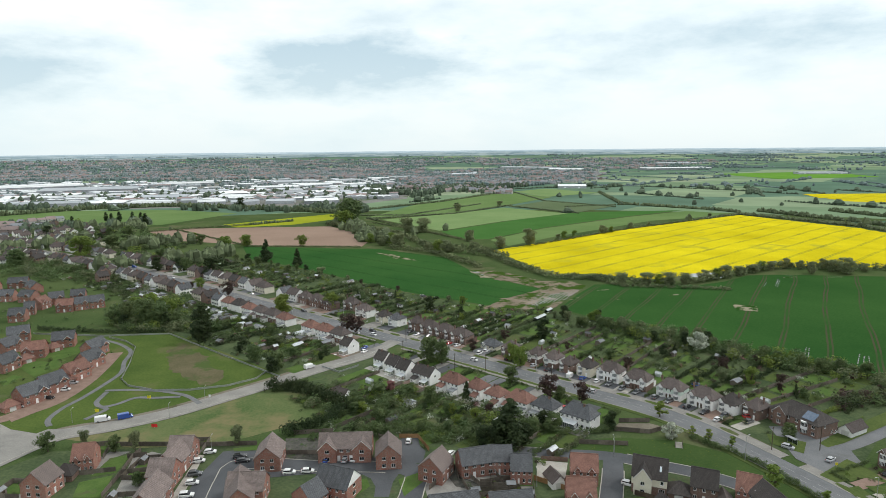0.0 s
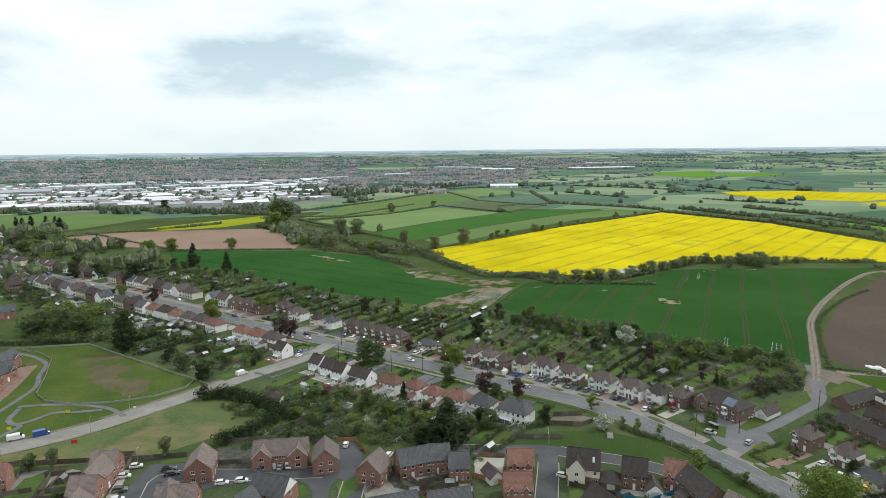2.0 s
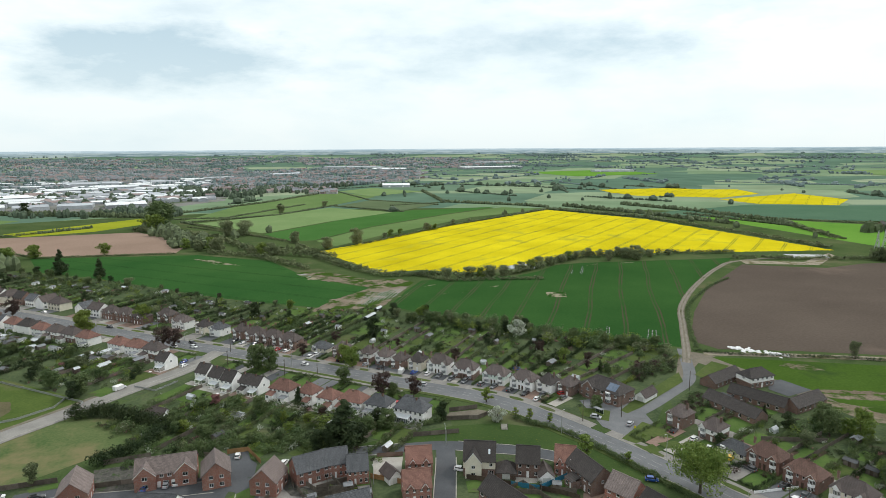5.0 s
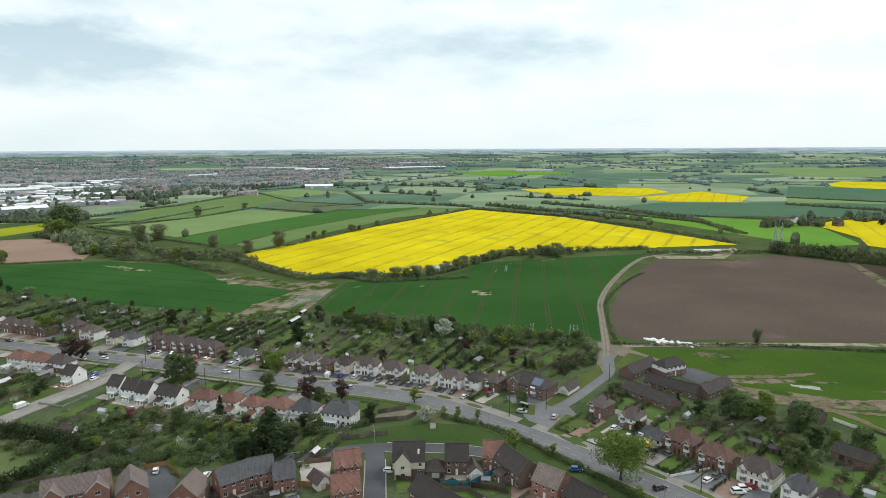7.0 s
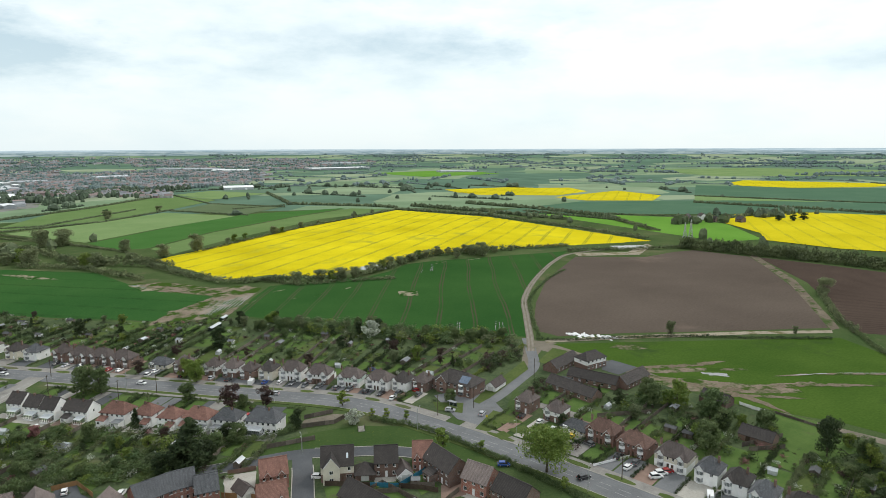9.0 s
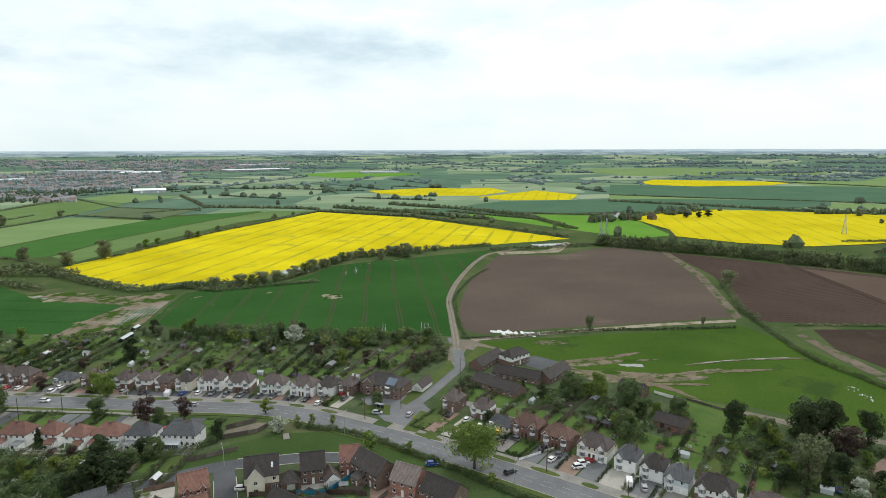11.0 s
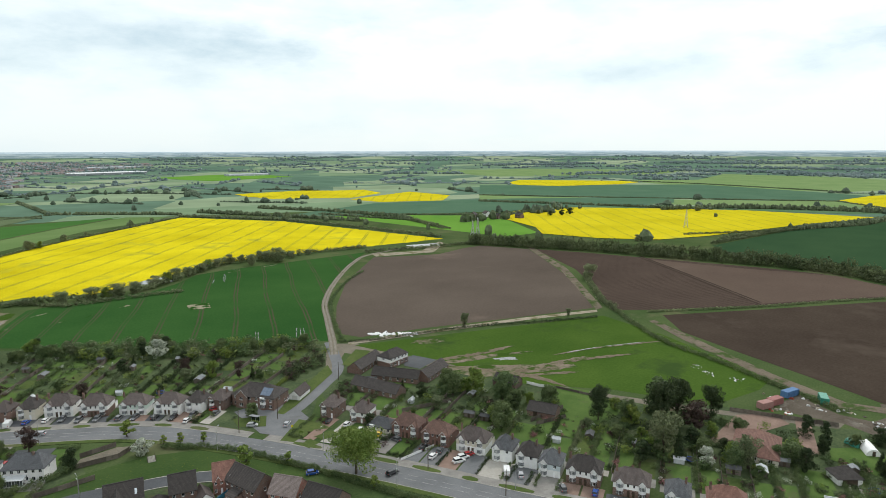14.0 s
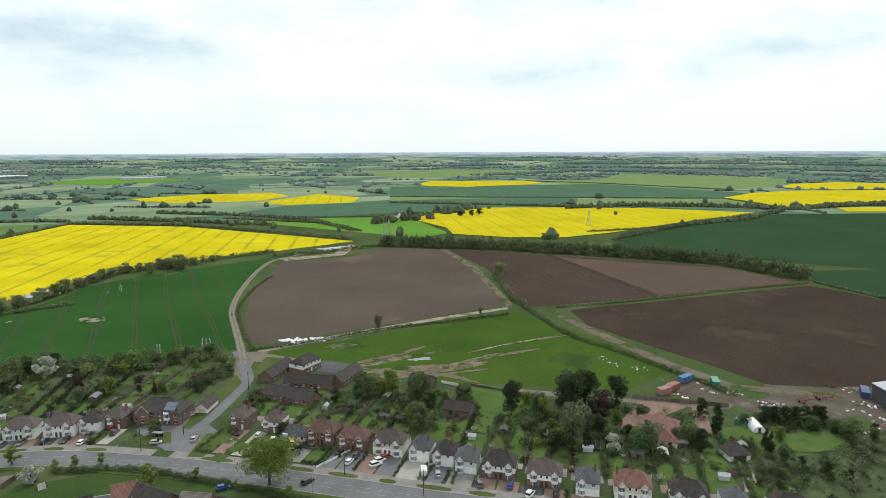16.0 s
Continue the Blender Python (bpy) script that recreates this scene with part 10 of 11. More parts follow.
for k, (x, y, a) in enumerate(along(MAIN, 34.0, 10)):
    if math.hypot(x, y) < 480:
        s = 6.3 if k % 2 else -6.3
        px, py = x - math.sin(a) * s, y + math.cos(a) * s
        if FARJ(px, py) and NEARJ(px, py):
            lamp_post(px, py, a + (math.pi if s > 0 else 0), 8.5)
for x, y, a in [(*p, 0.0) for p in [(-99.4, 246.5), (-106.7, 229), (-141.9, 224.8), (-19.8, 188.6), (57, 197.6), (27.8, 176.4), (-116, 187.3), (-80.1, 201), (-60.2, 177.1)] + [(56.2, 194.3)]]:
    lamp_post(x, y, a, 5.6)


def telegraph(x, y):
    root = thing("telegraph_pole", "brown wooden telegraph pole by the road", "pole", "telegraph poles")
    p = MB()
    p.tube((0, 0, 0), (0, 0, 8.4), 0.15, 0.1)
    part("pole", p, DARKWOOD, root)
    q = MB()
    q.box(-0.7, 0.7, -0.05, 0.05, 7.9, 8.02)
    part("crossarm", q, DARKWOOD, root)
    root.matrix_world = pose(x, y, 0.05, 0, 0, 40)


for x, y in [(-20.4, 298.3), (19.2, 276.8), (47, 261.7), (-20.2, 321.3), (4.9, 277.6)] + [(110.5, 197.9), (136.8, 128.4), (126.4, 197.2), (140.8, 100.5), (168.3, 212.5)]:
    telegraph(x, y)


def pylon(x, y, h):
    root = thing("pylon", "grey steel lattice electricity pylon", "pylon", "pylons")
    mb = MB()
    b = h * 0.11
    levels = [(0, b), (0.3, b * 0.62), (0.55, b * 0.38), (0.8, b * 0.25), (1.0, 0.1)]
    for (f0, w0), (f1, w1) in zip(levels, levels[1:]):
        for sx, sy in ((-1, -1), (1, -1), (1, 1), (-1, 1)):
            p, q = (sx * w0, sy * w0, f0 * h), (sx * w1, sy * w1, f1 * h)
            mb.tube(p, q, 0.28, 0.24, 4)
            n = (-sy, sx)
            mb.tube(p, (n[0] * w1, n[1] * w1, f1 * h), 0.14, 0.14, 4)
            mb.tube((n[0] * w0, n[1] * w0, f0 * h), q, 0.14, 0.14, 4)
    part("tower", mb, STEEL, root)
    for f, L in ((0.62, 0.17), (0.76, 0.21), (0.9, 0.15)):
        c = MB()
        for s in (-1, 1):
            c.tube((0, 0, f * h), (s * L * h, 0, f * h), 0.25, 0.12, 4)
            c.tube((0, 0, f * h + 0.04 * h), (s * L * h, 0, f * h), 0.14, 0.1, 4)
        part("crossarm", c, STEEL, root)
    root.matrix_world = pose(x, y, rise(x, y), 0, 0, 25)


for x, y, h in [(576.7, 458.1, 22.3), (814, 301.1, 23.9), (580.7, 469, 17.8)]:
    pylon(x, y, h)

MUD = surface("wet_mud", (0.15, 0.12, 0.09), (0.24, 0.20, 0.155), 0.05, 1.0, 0.9, 0.4, patch=(0.07, 0.45, (0.042, 0.078, 0.016)))
PUDDLE = surface("standing_water", (0.20, 0.20, 0.18), (0.3, 0.3, 0.28), 0.2, 2.0, 0.08, 0.0)
BARE = surface("pale_dry_mud", (0.24, 0.21, 0.16), (0.34, 0.30, 0.24), 0.1, 1.5, 0.95, 0.3, patch=(0.09, 0.5, (0.14, 0.13, 0.07)))
BALD = surface("bald_crop_patch", (0.20, 0.19, 0.12), (0.30, 0.27, 0.2), 0.1, 1.5, 0.95, 0.3, patch=(0.16, 0.44, (0.022, 0.066, 0.013)))
EDGE = surface("bare_headland", (0.12, 0.098, 0.076), (0.185, 0.155, 0.12), 0.06, 1.2, 0.95, 0.3, patch=(0.09, 0.5, (0.055, 0.085, 0.028)))
for i, (nm, pts, mat, lab) in enumerate([
    ("compound", [(64.9, 219.9), (76.4, 219.6), (81.3, 215.7), (73.9, 212.1), (61.5, 215.2)], GRAVEL, "gravelled fenced compound"), ("mud_patch", [(37.1, 417.6), (49.2, 399.6), (71.5, 394.4), (84.6, 431.4), (71.4, 446.9), (60, 424.3)], MUD, "rutted muddy field corner"), ("mud_patch", [(21.6, 518.8), (30.3, 522.1), (52.5, 486.6), (64.8, 455.8), (39.6, 481.6)], MUD, "muddy strip at the crop edge"), ("mud_patch", [(23.5, 389.2), (63, 387.6), (85.8, 430.6), (72.2, 445.6), (40.5, 415.8)], MUD, "muddy gateway between fields"),
    ("mud_patch", [(-67.1, 614.4), (-52.4, 606.8), (-23.1, 567.4), (-44.9, 580.7)], BALD, "bald dry patch in the crop"), ("mud_patch", [(21.7, 516.5), (35.5, 510.9), (47.2, 485.1), (29.5, 488.2)], BALD, "bald dry patch in the crop"),
    ("mud_patch", [(231.1, 228.4), (241.5, 221.5), (242.2, 214), (229.8, 218.8)], MUD, "muddy patch in the pasture"), ("mud_patch", [(215.5, 193.8), (236, 186.1), (258.1, 171.6), (258.6, 168.6), (236.7, 179.7), (217.1, 188)], MUD, "muddy vehicle track over the pasture"), ("mud_patch", [(219.4, 179.5), (238.9, 158.5), (268.8, 146.7), (269.3, 144.1), (236.4, 153.7), (223.1, 166)], MUD, "muddy vehicle track over the pasture"), ("mud_patch", [(207.9, 189.5), (225.3, 176.5), (255.7, 144.3), (254.3, 140.4), (220.2, 159.6), (211, 168.6)], MUD, "muddy ruts over the pasture"),
    ("headland", [(206.7, 252.3), (245.4, 238.1), (315.6, 206.8), (355.9, 185.4), (351.5, 182.2), (310.3, 203.2), (240.7, 233.5), (204, 248.1)], BARE, "pale bare headland strip"), ("headland", [(540.8, 364.3), (545.9, 359.5), (465.4, 271.1), (364.1, 185.2), (355.9, 185.4), (456.7, 272.7)], EDGE, "bare headland of the ploughland"), ("headland", [(352.4, 149), (356.8, 147.1), (335.7, 116), (304, 69.3), (288.1, 37.8), (300.5, -3.7), (295, -1.8), (280.4, 38.8), (297.6, 71.7), (327.8, 118.1)], EDGE, "pale track along the ploughland"),
    ("headland", [(406, 457), (452.8, 432.2), (512.4, 461.6), (506.7, 449.8), (454.2, 416.5), (398.9, 440.9)], BARE, "bare strip at the field head"), ("bald_patch", [(188.4, 394.6), (201.4, 390.8), (195, 376.6), (182.9, 380.2)], BALD, "bald chalky patch in the wheat"), ("puddle", [(201.1, 495.5), (218.8, 499.2), (220.2, 484), (204, 477.3)], PUDDLE, "flooded corner of the rape field"), ("puddle", [(195.3, 491.4), (220.6, 499.9), (229.8, 498.1), (207, 480.4)], PUDDLE, "flooded corner of the rape field"),
    ("puddle", [(467.9, 470.5), (500.8, 455.4), (492.2, 440.7), (460.2, 451.7)], PUDDLE, "standing water at the field head"), ("puddle", [(23.4, 513.3), (33.6, 508.7), (44.8, 492.3), (32.7, 497.7)], PUDDLE, "standing water at the crop edge"), ("puddle", [(237.4, 178.8), (244.9, 170.4), (243.5, 167.8), (236.1, 176.2)], PUDDLE, "standing water in the ruts"), ("puddle", [(238.5, 175.9), (245.7, 171.2), (244.5, 169.5), (237.2, 173.4)], PUDDLE, "standing water in the ruts"),
    ("forecourt", [(118.8, 215.9), (132.3, 215.5), (137.8, 202.2), (133.2, 180.3), (121.7, 178.4), (115.3, 191.7)], TARMAC, "wide worn tarmac mouth of the junction"),
]):
    sheet(nm, pts if nm in ("forecourt", "compound") else ragged(pts, 0.35 if nm == "headland" else 1.1), 0.10 + 0.003 * i, mat, lab, nm.replace("_", " "))


RUTMUD = surface("churned_mud", (0.13, 0.105, 0.075), (0.21, 0.175, 0.13), 0.06, 1.0, 0.9, 0.4, patch=(0.12, 0.5, (0.05, 0.08, 0.02)))
for i, (line, w) in enumerate([([(216, 168), (231.9, 156.9), (248.5, 151.8), (266.6, 143.2), (291.7, 127.5)], 1.6), ([(214.5, 198), (228.5, 191.9), (244, 186), (261, 182.1)], 1.8), ([(227, 225.5), (233.8, 222.9), (241.8, 218.9)], 1.4), ([(221.5, 156), (235.7, 146.9), (248.5, 136.3)], 1.3), ([(260.1, 158.9), (286.2, 147.2), (319.3, 126.7)], 0.9), ([(211.4, 191.6), (220.7, 171.6), (228.5, 151.5), (228.6, 130.8)], 2.0)]):
    streak("mud_track", line, w, 0.18 + 0.004 * i, RUTMUD, "muddy wheel track over the pasture", "track")
for i, (line, w) in enumerate([([(236.7, 177), (245.3, 171.1)], 0.7), ([(268.3, 155.5), (287.1, 147.7)], 0.3), ([(288.9, 146.9), (311.7, 133.2)], 0.25)]):
    streak("puddle", line, w, 0.207 + 0.003 * i, PUDDLE, "water lying in a wheel track", "puddle")

sheet("mud_patch", ragged([(27.2, 507.1), (54.4, 468.7), (74.9, 443.5), (56.0, 422.7), (41.2, 406.3), (61.0, 385.4), (72.3, 392.5), (84.0, 413.7), (106.2, 453.9), (99.1, 470.3), (75.7, 471.9), (58.4, 500.0), (42.9, 516.6)], 1.3), 0.176, MUD, "rutted muddy field corner with standing water", "mud patch")
for i, line in enumerate([[(57.5, 396.0), (78.8, 432.2)], [(61.0, 397.9), (81.9, 433.9)], [(64.5, 399.7), (85.0, 435.5)], [(68.1, 401.6), (88.2, 437.2)], [(71.8, 403.6), (91.4, 438.9)], [(75.5, 405.5), (94.7, 440.6)], [(79.3, 407.5), (98.0, 442.3)]]):
    streak("puddle", line, 0.24, 0.22 + 0.003 * i, PUDDLE, "water lying in a long wheel rut", "puddle")

for i, line in enumerate([[(131.3, 410.7), (139.2, 416.7)], [(155.7, 421.3), (163.8, 423.9)], [(109.9, 437.8), (121.5, 442.9)], [(264.1, 475.8), (277.2, 478.9)], [(296.7, 476.2), (315.3, 477.2)], [(231.6, 481.8), (244.8, 499.7)], [(116.3, 410.0), (122.6, 414.6)], [(85.1, 411.4), (94.0, 419.9)]]):
    streak("bald_streak", line, 1.0 if i % 2 else 0.6, 0.13 + 0.003 * i, BALD, "thin bald streak in the young wheat", "bald patch")

sheet("puddle", ragged([(193.8, 487.6), (217.8, 496.8), (230.8, 493.9), (217.1, 477.1), (202.2, 472.9)], 0.9), 0.24, PUDDLE, "flood water along the edge of the rape", "puddle")


def ruts():
    """Wheel tracks: pairs of wet lines in the crop corners."""
    mb = MB()
    for line in [[(55.8, 401.3), (75.2, 445.2)], [(57.7, 397.4), (77.1, 440.5)], [(50.6, 410), (65.7, 413.2)], [(61, 395.9), (77.8, 427.1)], [(173.5, 288.7), (185.7, 307.9)], [(174.9, 288), (186.3, 306.4)], [(192.2, 278.1), (205.6, 296.6)], [(194.2, 277.2), (206, 293.8)], [(196.8, 276.1), (207.5, 293.1)], [(244.2, 448.6), (260, 474.6)], [(243.5, 445), (257.5, 468.1)], [(233.8, 445.5), (243.7, 460.6)], [(53.4, 396.7), (76.5, 434.5)], [(55.5, 390.7), (79.3, 427.4)], [(268.4, 482.7), (277.6, 484.7)]]:
        a, b = Vector(line[0]), Vector(line[1])
        u = (b - a).normalized()
        n = Vector((-u.y, u.x)) * 0.2
        for k in range(6):
            p, q = a.lerp(b, k / 6), a.lerp(b, (k + 0.35 + 0.5 * ((k * 7) % 5) / 5) / 6)
            mb.face([(*(p - n), 0.2), (*(q - n), 0.2), (*(q + n), 0.2), (*(p + n), 0.2)])
    tagged(part("wet_wheel_ruts", mb, PUDDLE), "pale water lying in wheel ruts", "ruts", "", "structure")


ruts()


def heap(name, spots, size, mats, label, cat):
    """Loose broken pieces lying in a pile, one object a colour."""
    rng = random.Random(len(label))
    for mi, mat in enumerate(mats):
        mb = MB()
        for k, (x, y) in enumerate(spots):
            if k % len(mats) != mi:
                continue
            s = size * rng.uniform(0.5, 1.4)
            a = rng.random() * 3.1
            c, n = math.cos(a), math.sin(a)
            h = s * rng.uniform(0.3, 0.8)
            lo = [(x + c * u - n * v, y + n * u + c * v) for u, v in ((-s, -s * 0.6), (s, -s * 0.5), (s * 0.8, s * 0.6), (-s * 0.9, s * 0.5))]
            hi = [(x + (px - x) * 0.6, y + (py - y) * 0.6) for px, py in lo]
            for i in range(4):
                j = (i + 1) % 4
                mb.face([(*lo[i], 0.05), (*lo[j], 0.05), (*hi[j], h), (*hi[i], h)])
            mb.face([(*p, h) for p in hi])
        tagged(part(name, mb, mat), label, cat, "", "stuff")


rp = random.Random(77)
WHITEPLASTIC = surface("white_plastic_sheet", (0.7, 0.7, 0.7), (0.85, 0.85, 0.85), 0.8, 4, 0.5, 0.2)
a_, b_ = [(225.7, 253.4), (242.2, 235)]
heap("plastic_heap", [(a_[0] + (b_[0] - a_[0]) * t + rp.gauss(0, 1.2), a_[1] + (b_[1] - a_[1]) * t + rp.gauss(0, 1.6)) for t in [rp.random() ** 1.6 for _ in range(90)]], 0.9, [WHITEPLASTIC], "white plastic sheeting and rubble dumped on the headland", "rubble")
RUST = surface("rusty_red_steel", (0.16, 0.035, 0.022), (0.25, 0.055, 0.035), 0.8, 5, 0.7, 0.3)
BLUEP = surface("blue_tarpaulin", (0.06, 0.13, 0.26), (0.10, 0.20, 0.36), 0.8, 5, 0.6, 0.2)
GREENP = surface("green_container_paint", (0.03, 0.20, 0.14), (0.05, 0.27, 0.19), 0.8, 5, 0.5, 0.1)


def container(x, y, a, w, d, h, mat, label):
    root = thing("storage_container", label, "container", "yard stores")
    mb = MB()
    n = int(w / 0.4)
    mb.box(-w / 2, w / 2, -d / 2, d / 2, 0.1, h)
    for i in range(n):
        x0 = -w / 2 + w * (i + 0.25) / n
        mb.box(x0, x0 + w / n * 0.5, -d / 2 - 0.05, d / 2 + 0.05, 0.2, h - 0.15)
    part("body", mb, mat, root)
    q = MB()
    for s in (-1, 1):
        q.box(w / 2, w / 2 + 0.06, s * d / 4 - d / 4 + 0.04, s * d / 4 + d / 4 - 0.04, 0.2, h - 0.1)
    part("door", q, mat, root)
    root.matrix_world = pose(x, y, 0.12, 0, 0, a)


for (x, y), a, w, mat, lab in zip([(280.7, 56.7), (282.7, 44.9), (267.3, 59.1), (260.8, 61), (304.3, -9.6)], (-20, 20, -20, -25, 5), (8, 7, 7, 6, 9), (BLUEP, GREENP, surface("faded_red_container", (0.25, 0.11, 0.10), (0.33, 0.15, 0.14), 0.8, 5, 0.7, 0.2), surface("pink_brick_pallets", (0.30, 0.17, 0.15), (0.38, 0.22, 0.2), 0.8, 5, 0.8, 0.3), surface("navy_container_paint", (0.02, 0.05, 0.14), (0.03, 0.07, 0.2), 0.8, 5, 0.5, 0.1)), ("blue covered store in the builders yard", "green steel storage container in the yard", "faded red steel container in the yard", "stacked pinkish brick pallets in the yard", "dark blue container beside the scrap")):
    container(x, y, a, w, 3.0, 2.7, mat, lab)
for label, pts, mats, size in [("pale rubble and white sacks", [(271.5, 24.7), (272.1, 20.7), (272, 16.7), (275.1, 44.7), (276.9, 36.1), (293.7, -9.6), (290.9, -12.4), (284.7, -5.9), (278.1, -14.9), (307.8, -3.6)], [WHITEPLASTIC, BARE, STEEL, FENCE], 0.75), ("mixed pallets and building waste", [(273.4, 61.8), (261.5, 56.6), (260.3, 52.9), (278.8, 53.5), (269.3, -14.7), (259.4, -12)], [FENCE, RUST, BARE, WHITEPLASTIC], 0.7)]:
    heap("yard_waste", [(x + rp.gauss(0, 2.2), y + rp.gauss(0, 2.2)) for x, y in pts for _ in range(9)], size, mats, label, "yard waste")


def implement(x, y, a, size):
    """A folded cultivator: red beams, tines and two wheels."""
    root = thing("farm_implement", "red steel cultivator parked in the yard", "farm machine", "farm implements")
    f = MB()
    for v in (-1.3, 0.0, 1.3):
        f.tube((-2.6, v, 0.9), (2.6, v, 1.0 + 0.5 * abs(v)), 0.11, 0.11, 6)
    for u in (-2.4, -0.8, 0.8, 2.4):
        f.tube((u, -1.5, 1.55), (u, 0, 0.95), 0.09, 0.09, 6)
        f.tube((u, 0, 0.95), (u, 1.5, 1.55), 0.09, 0.09, 6)
    f.tube((2.6, 0, 0.95), (4.2, 0, 0.6), 0.1, 0.08, 6)
    part("frame", f, RUST, root)
    for u in (-2.2, -1.1, 0.0, 1.1, 2.2):
        for v in (-1.0, 1.0):
            t = MB()
            t.tube((u, v, 1.2), (u + 0.35, v, 0.6), 0.05, 0.05, 5)
            t.tube((u + 0.35, v, 0.6), (u, v, 0.05), 0.05, 0.03, 5)
            part("tine", t, STEEL, root)
    for v in (-0.9, 0.9):
        w = MB()
        w.tube((-1.6, v - 0.15, 0.45), (-1.6, v + 0.15, 0.45), 0.45, 0.45, 14)
        part("wheel", w, TYRE, root)
    root.matrix_world = pose(x, y, 0.1, 0, 0, a) @ Matrix.Scale(size, 4)


for (x, y), a, size in zip([(281.7, 10.7), (289.4, 4.8), (308.0, 2.0)], (-35, -60, 20), (1.1, 1.2, 0.7)):
    implement(x, y, a, size)
shed(288.4 + 8.5, -14.6 - 9.0, radians(34), 17, 17, 10, SHEDGREY, "dark grey farm shed beside the scrap", DARKCLAD)


heap("plastic_heap", [(x + rp.gauss(0, 1.6), y + rp.gauss(0, 1.6)) for x, y in [(291.5, 97.9), (286.9, 94.3), (285.2, 91), (283.9, 78.5), (286.9, 76.7)] for _ in range(7)], 0.45, [WHITEPLASTIC, STEEL, FENCE], "pale plastic scraps lying in the pasture", "rubble")


def poly_tunnel(x, y, a, w, L, mat, label):
    root = thing("poly_tunnel", label, "tunnel")
    mb = MB()
    n = 10
    ring = [(w / 2 * math.cos(math.pi * k / n), w / 2 * 1.1 * math.sin(math.pi * k / n)) for k in range(n + 1)]
    for (y0, z0), (y1, z1) in zip(ring, ring[1:]):
        mb.face([(-L / 2, y0, z0), (L / 2, y0, z0), (L / 2, y1, z1), (-L / 2, y1, z1)])
    for s in (-1, 1):
        mb.face([(s * L / 2, py, pz) for py, pz in ring])
    part("cover", mb, mat, root)
    d = MB()
    d.box(-L / 2 - 0.04, -L / 2, -0.5, 0.5, 0, 1.9)
    part("door", d, DARKWOOD, root)
    root.matrix_world = pose(x, y, 0.05, 0, 0, a)


poly_tunnel(*[(245.1, 24.3)][0], 28, 4.6, 8.5, WHITEPLASTIC, "white polythene tunnel with a dark door")
poly_tunnel(*[(246.8, 28.9)][0], 60, 3.0, 5.0, GREENP, "small green covered tunnel in the garden")


def steps():
    """The concrete steps up the grass bank."""
    root = thing("bank_steps", "timber and concrete steps up a grass bank", "steps")
    for k in range(7):
        mb = MB()
        mb.box(-1.1, 1.1, 0.32 * k, 0.32 * k + 0.34, 0, 0.17 * (k + 1))
        part("step", mb, CONCRETE, root)
    for s in (-1.2, 1.2):
        r = MB()
        for k in (0, 3, 6):
            r.tube((s, 0.32 * k, 0), (s, 0.32 * k, 0.17 * k + 1.1), 0.05, 0.05, 6)
        r.tube((s, 0, 1.1), (s, 2.0, 2.15), 0.05, 0.05, 6)
        part("handrail", r, FENCE, root)
    x, y = [(80, 200)][0]
    root.matrix_world = pose(x, y, 0.05, 0, 0, -15)


steps()


def bus_shelter():
    root = thing("bus_shelter", "glazed bus shelter on the verge", "bus shelter")
    for x in (-1.8, 0, 1.8):
        mb = MB()
        mb.tube((x, 0.6, 0), (x, 0.6, 2.4), 0.05, 0.05, 6)
        part("post", mb, STEEL, root)
    r = MB()
    r.box(-2.0, 2.0, -0.8, 0.8, 2.4, 2.5)
    part("roof", r, GREYFELT, root)
    for x in (-0.9, 0.9):
        g = MB()
        g.box(x - 0.85, x + 0.85, 0.58, 0.6, 0.4, 2.3)
        part("pane", g, GLASS, root)
    x, y = [(119.2, 201.7)][0]
    root.matrix_world = pose(x, y, 0.2, 0, 0, math.degrees(road_yaw(x, y)))


bus_shelter()


def sign(x, y, h, w, t, mat, label):
    root = thing("sign_board", label, "sign", "signs")
    mb = MB()
    mb.tube((0, 0, 0), (0, 0, h), 0.05, 0.05, 6)
    part("post", mb, STEEL, root)
    q = MB()
    q.box(-w / 2, w / 2, -0.06, -0.03, h - t, h)
    part("panel", q, mat, root)
    root.matrix_world = pose(x, y, 0.05, 0, 0, 0)


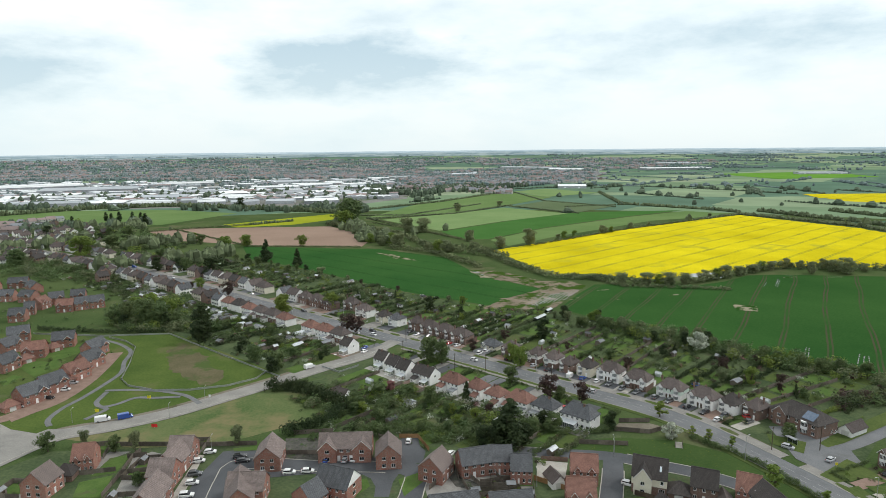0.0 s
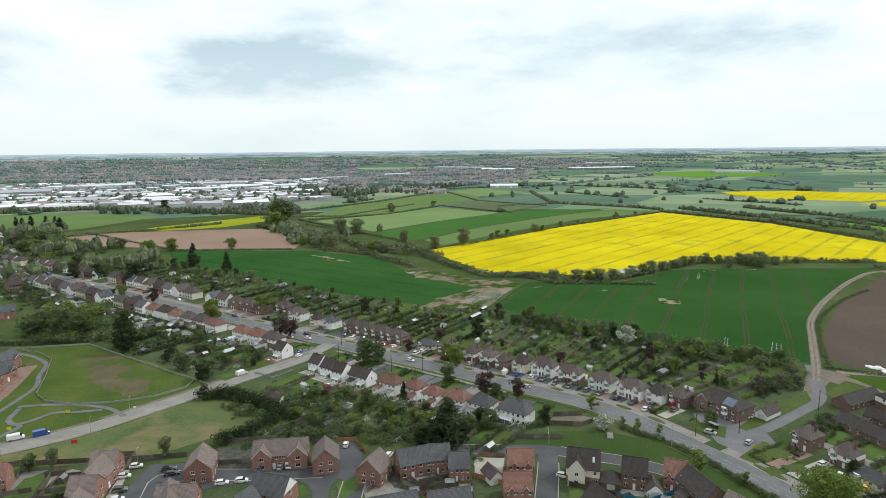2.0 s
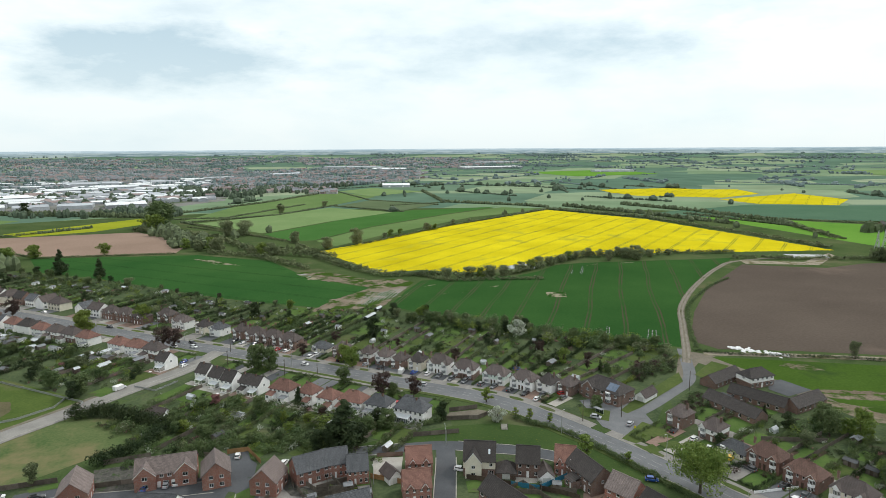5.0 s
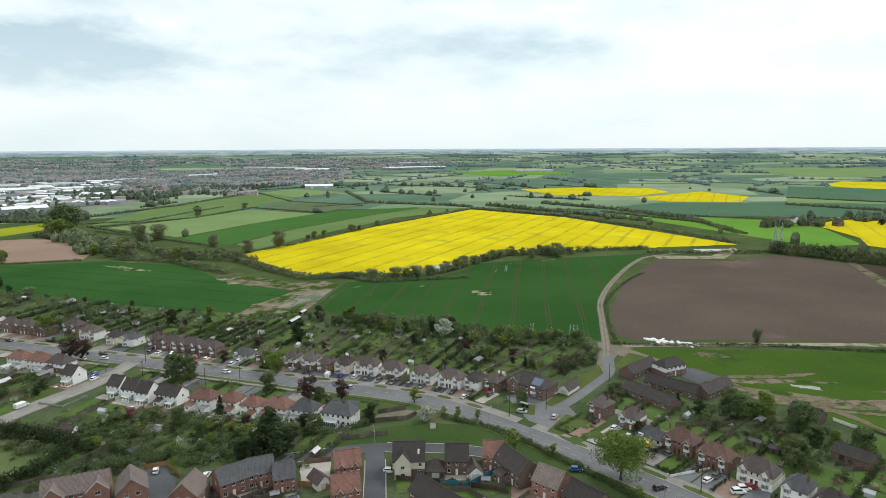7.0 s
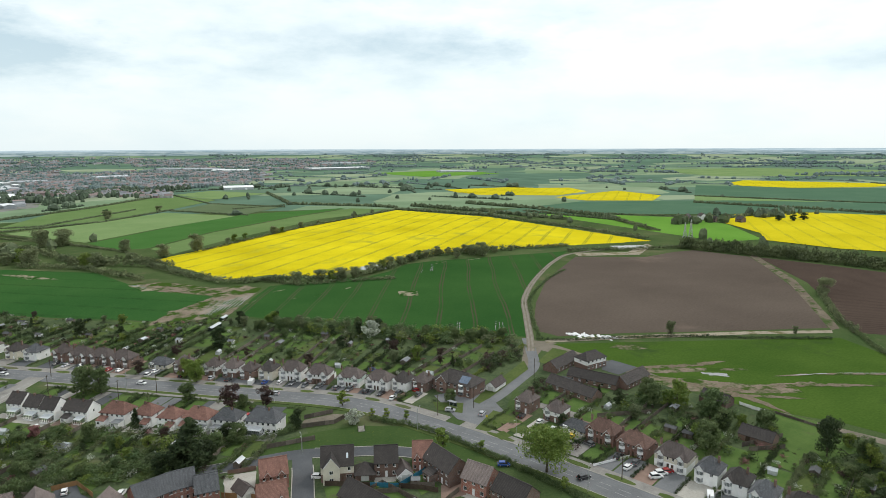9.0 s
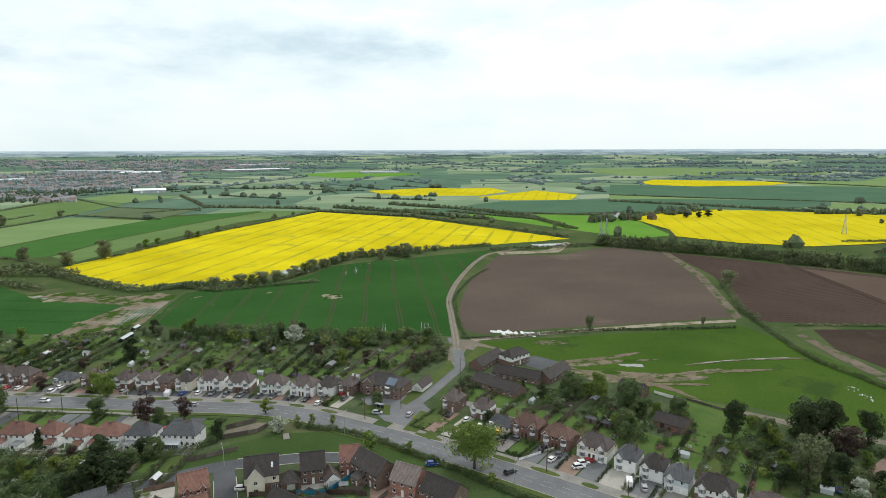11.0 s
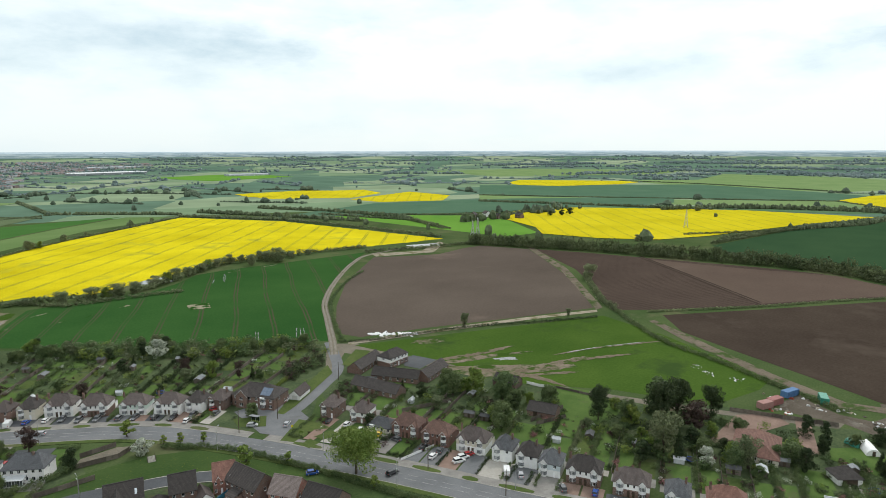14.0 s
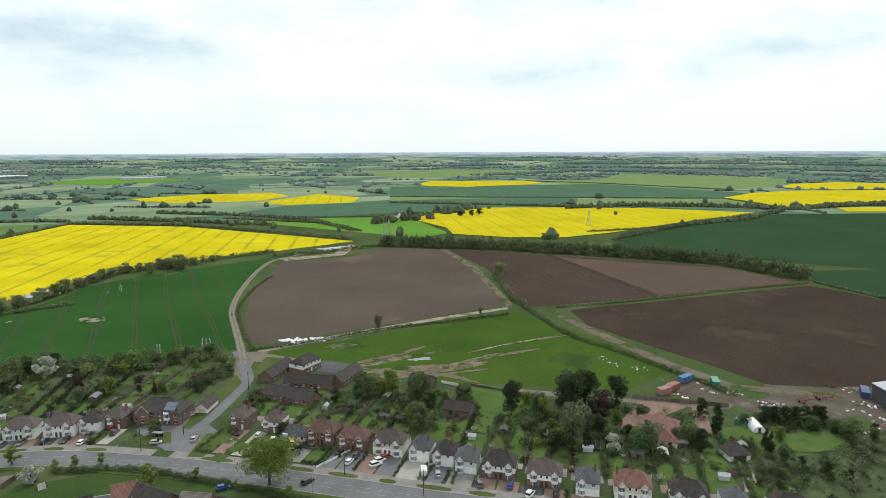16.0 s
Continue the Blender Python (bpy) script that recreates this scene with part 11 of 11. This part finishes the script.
REDP = surface("red_barrier_plastic", (0.55, 0.02, 0.02), (0.68, 0.04, 0.04), 1, 8, 0.5, 0.05)
YELP = surface("yellow_sign_plastic", (0.6, 0.5, 0.02), (0.7, 0.6, 0.04), 1, 8, 0.5, 0.05)
sign(*[(-108.4, 220.1)][0], 1.6, 2.2, 1.3, REDP, "red temporary road works board")
sign(*[(-122.9, 247.1)][0], 1.8, 1.6, 1.2, YELP, "yellow notice board in the park")
sign(*[(-137.4, 233.9)][0], 1.8, 1.6, 1.2, YELP, "yellow notice board beside the path")
sign(*[(-97.3, 246.4)][0], 2.2, 1.0, 0.8, UPVC, "white notice board beside the lane")
sign(*[(124.4, 185.1)][0], 2.2, 0.9, 0.9, YELP, "orange-yellow sign on the verge")


def solar(spot, n, yaw, z):
    root = thing("solar_panels", "dark blue solar panels on the roof slope", "solar panel")
    for i in range(n):
        for j in range(2):
            mb = MB()
            mb.slab([(i * 1.1, j * 1.6, z + j * 1.0), (i * 1.1 + 1.05, j * 1.6, z + j * 1.0), (i * 1.1 + 1.05, j * 1.6 + 1.55, z + j * 1.0 + 0.97), (i * 1.1, j * 1.6 + 1.55, z + j * 1.0 + 0.97)], 0.05)
            part("panel", mb, SOLAR, root)
    root.matrix_world = pose(*spot, 0, 0, 0, math.degrees(yaw))


SOLAR = surface("solar_cells", (0.10, 0.14, 0.20), (0.16, 0.20, 0.27), 1, 6, 0.15, 0)
hx, hy = 131.0, 216.0
hm = Matrix.Translation((hx, hy, 0)) @ Matrix.Rotation(road_yaw(hx, hy), 4, "Z") @ Vector((3.0, -4.9, 0))
solar((hm.x, hm.y), 4, road_yaw(hx, hy), 5.75)


plant_groves()
fill_woods()


def clear_unused():
    """Patterns that stand nowhere are taken away."""
    for root in [T[k] for k in T if k not in PLACED] + [KINDS[k][1] for k in KINDS if k not in USED] + [c for k, c in enumerate(FLEET) if k not in OUT]:
        for o in list(root.children_recursive) + [root]:
            bpy.data.objects.remove(o)


clear_unused()
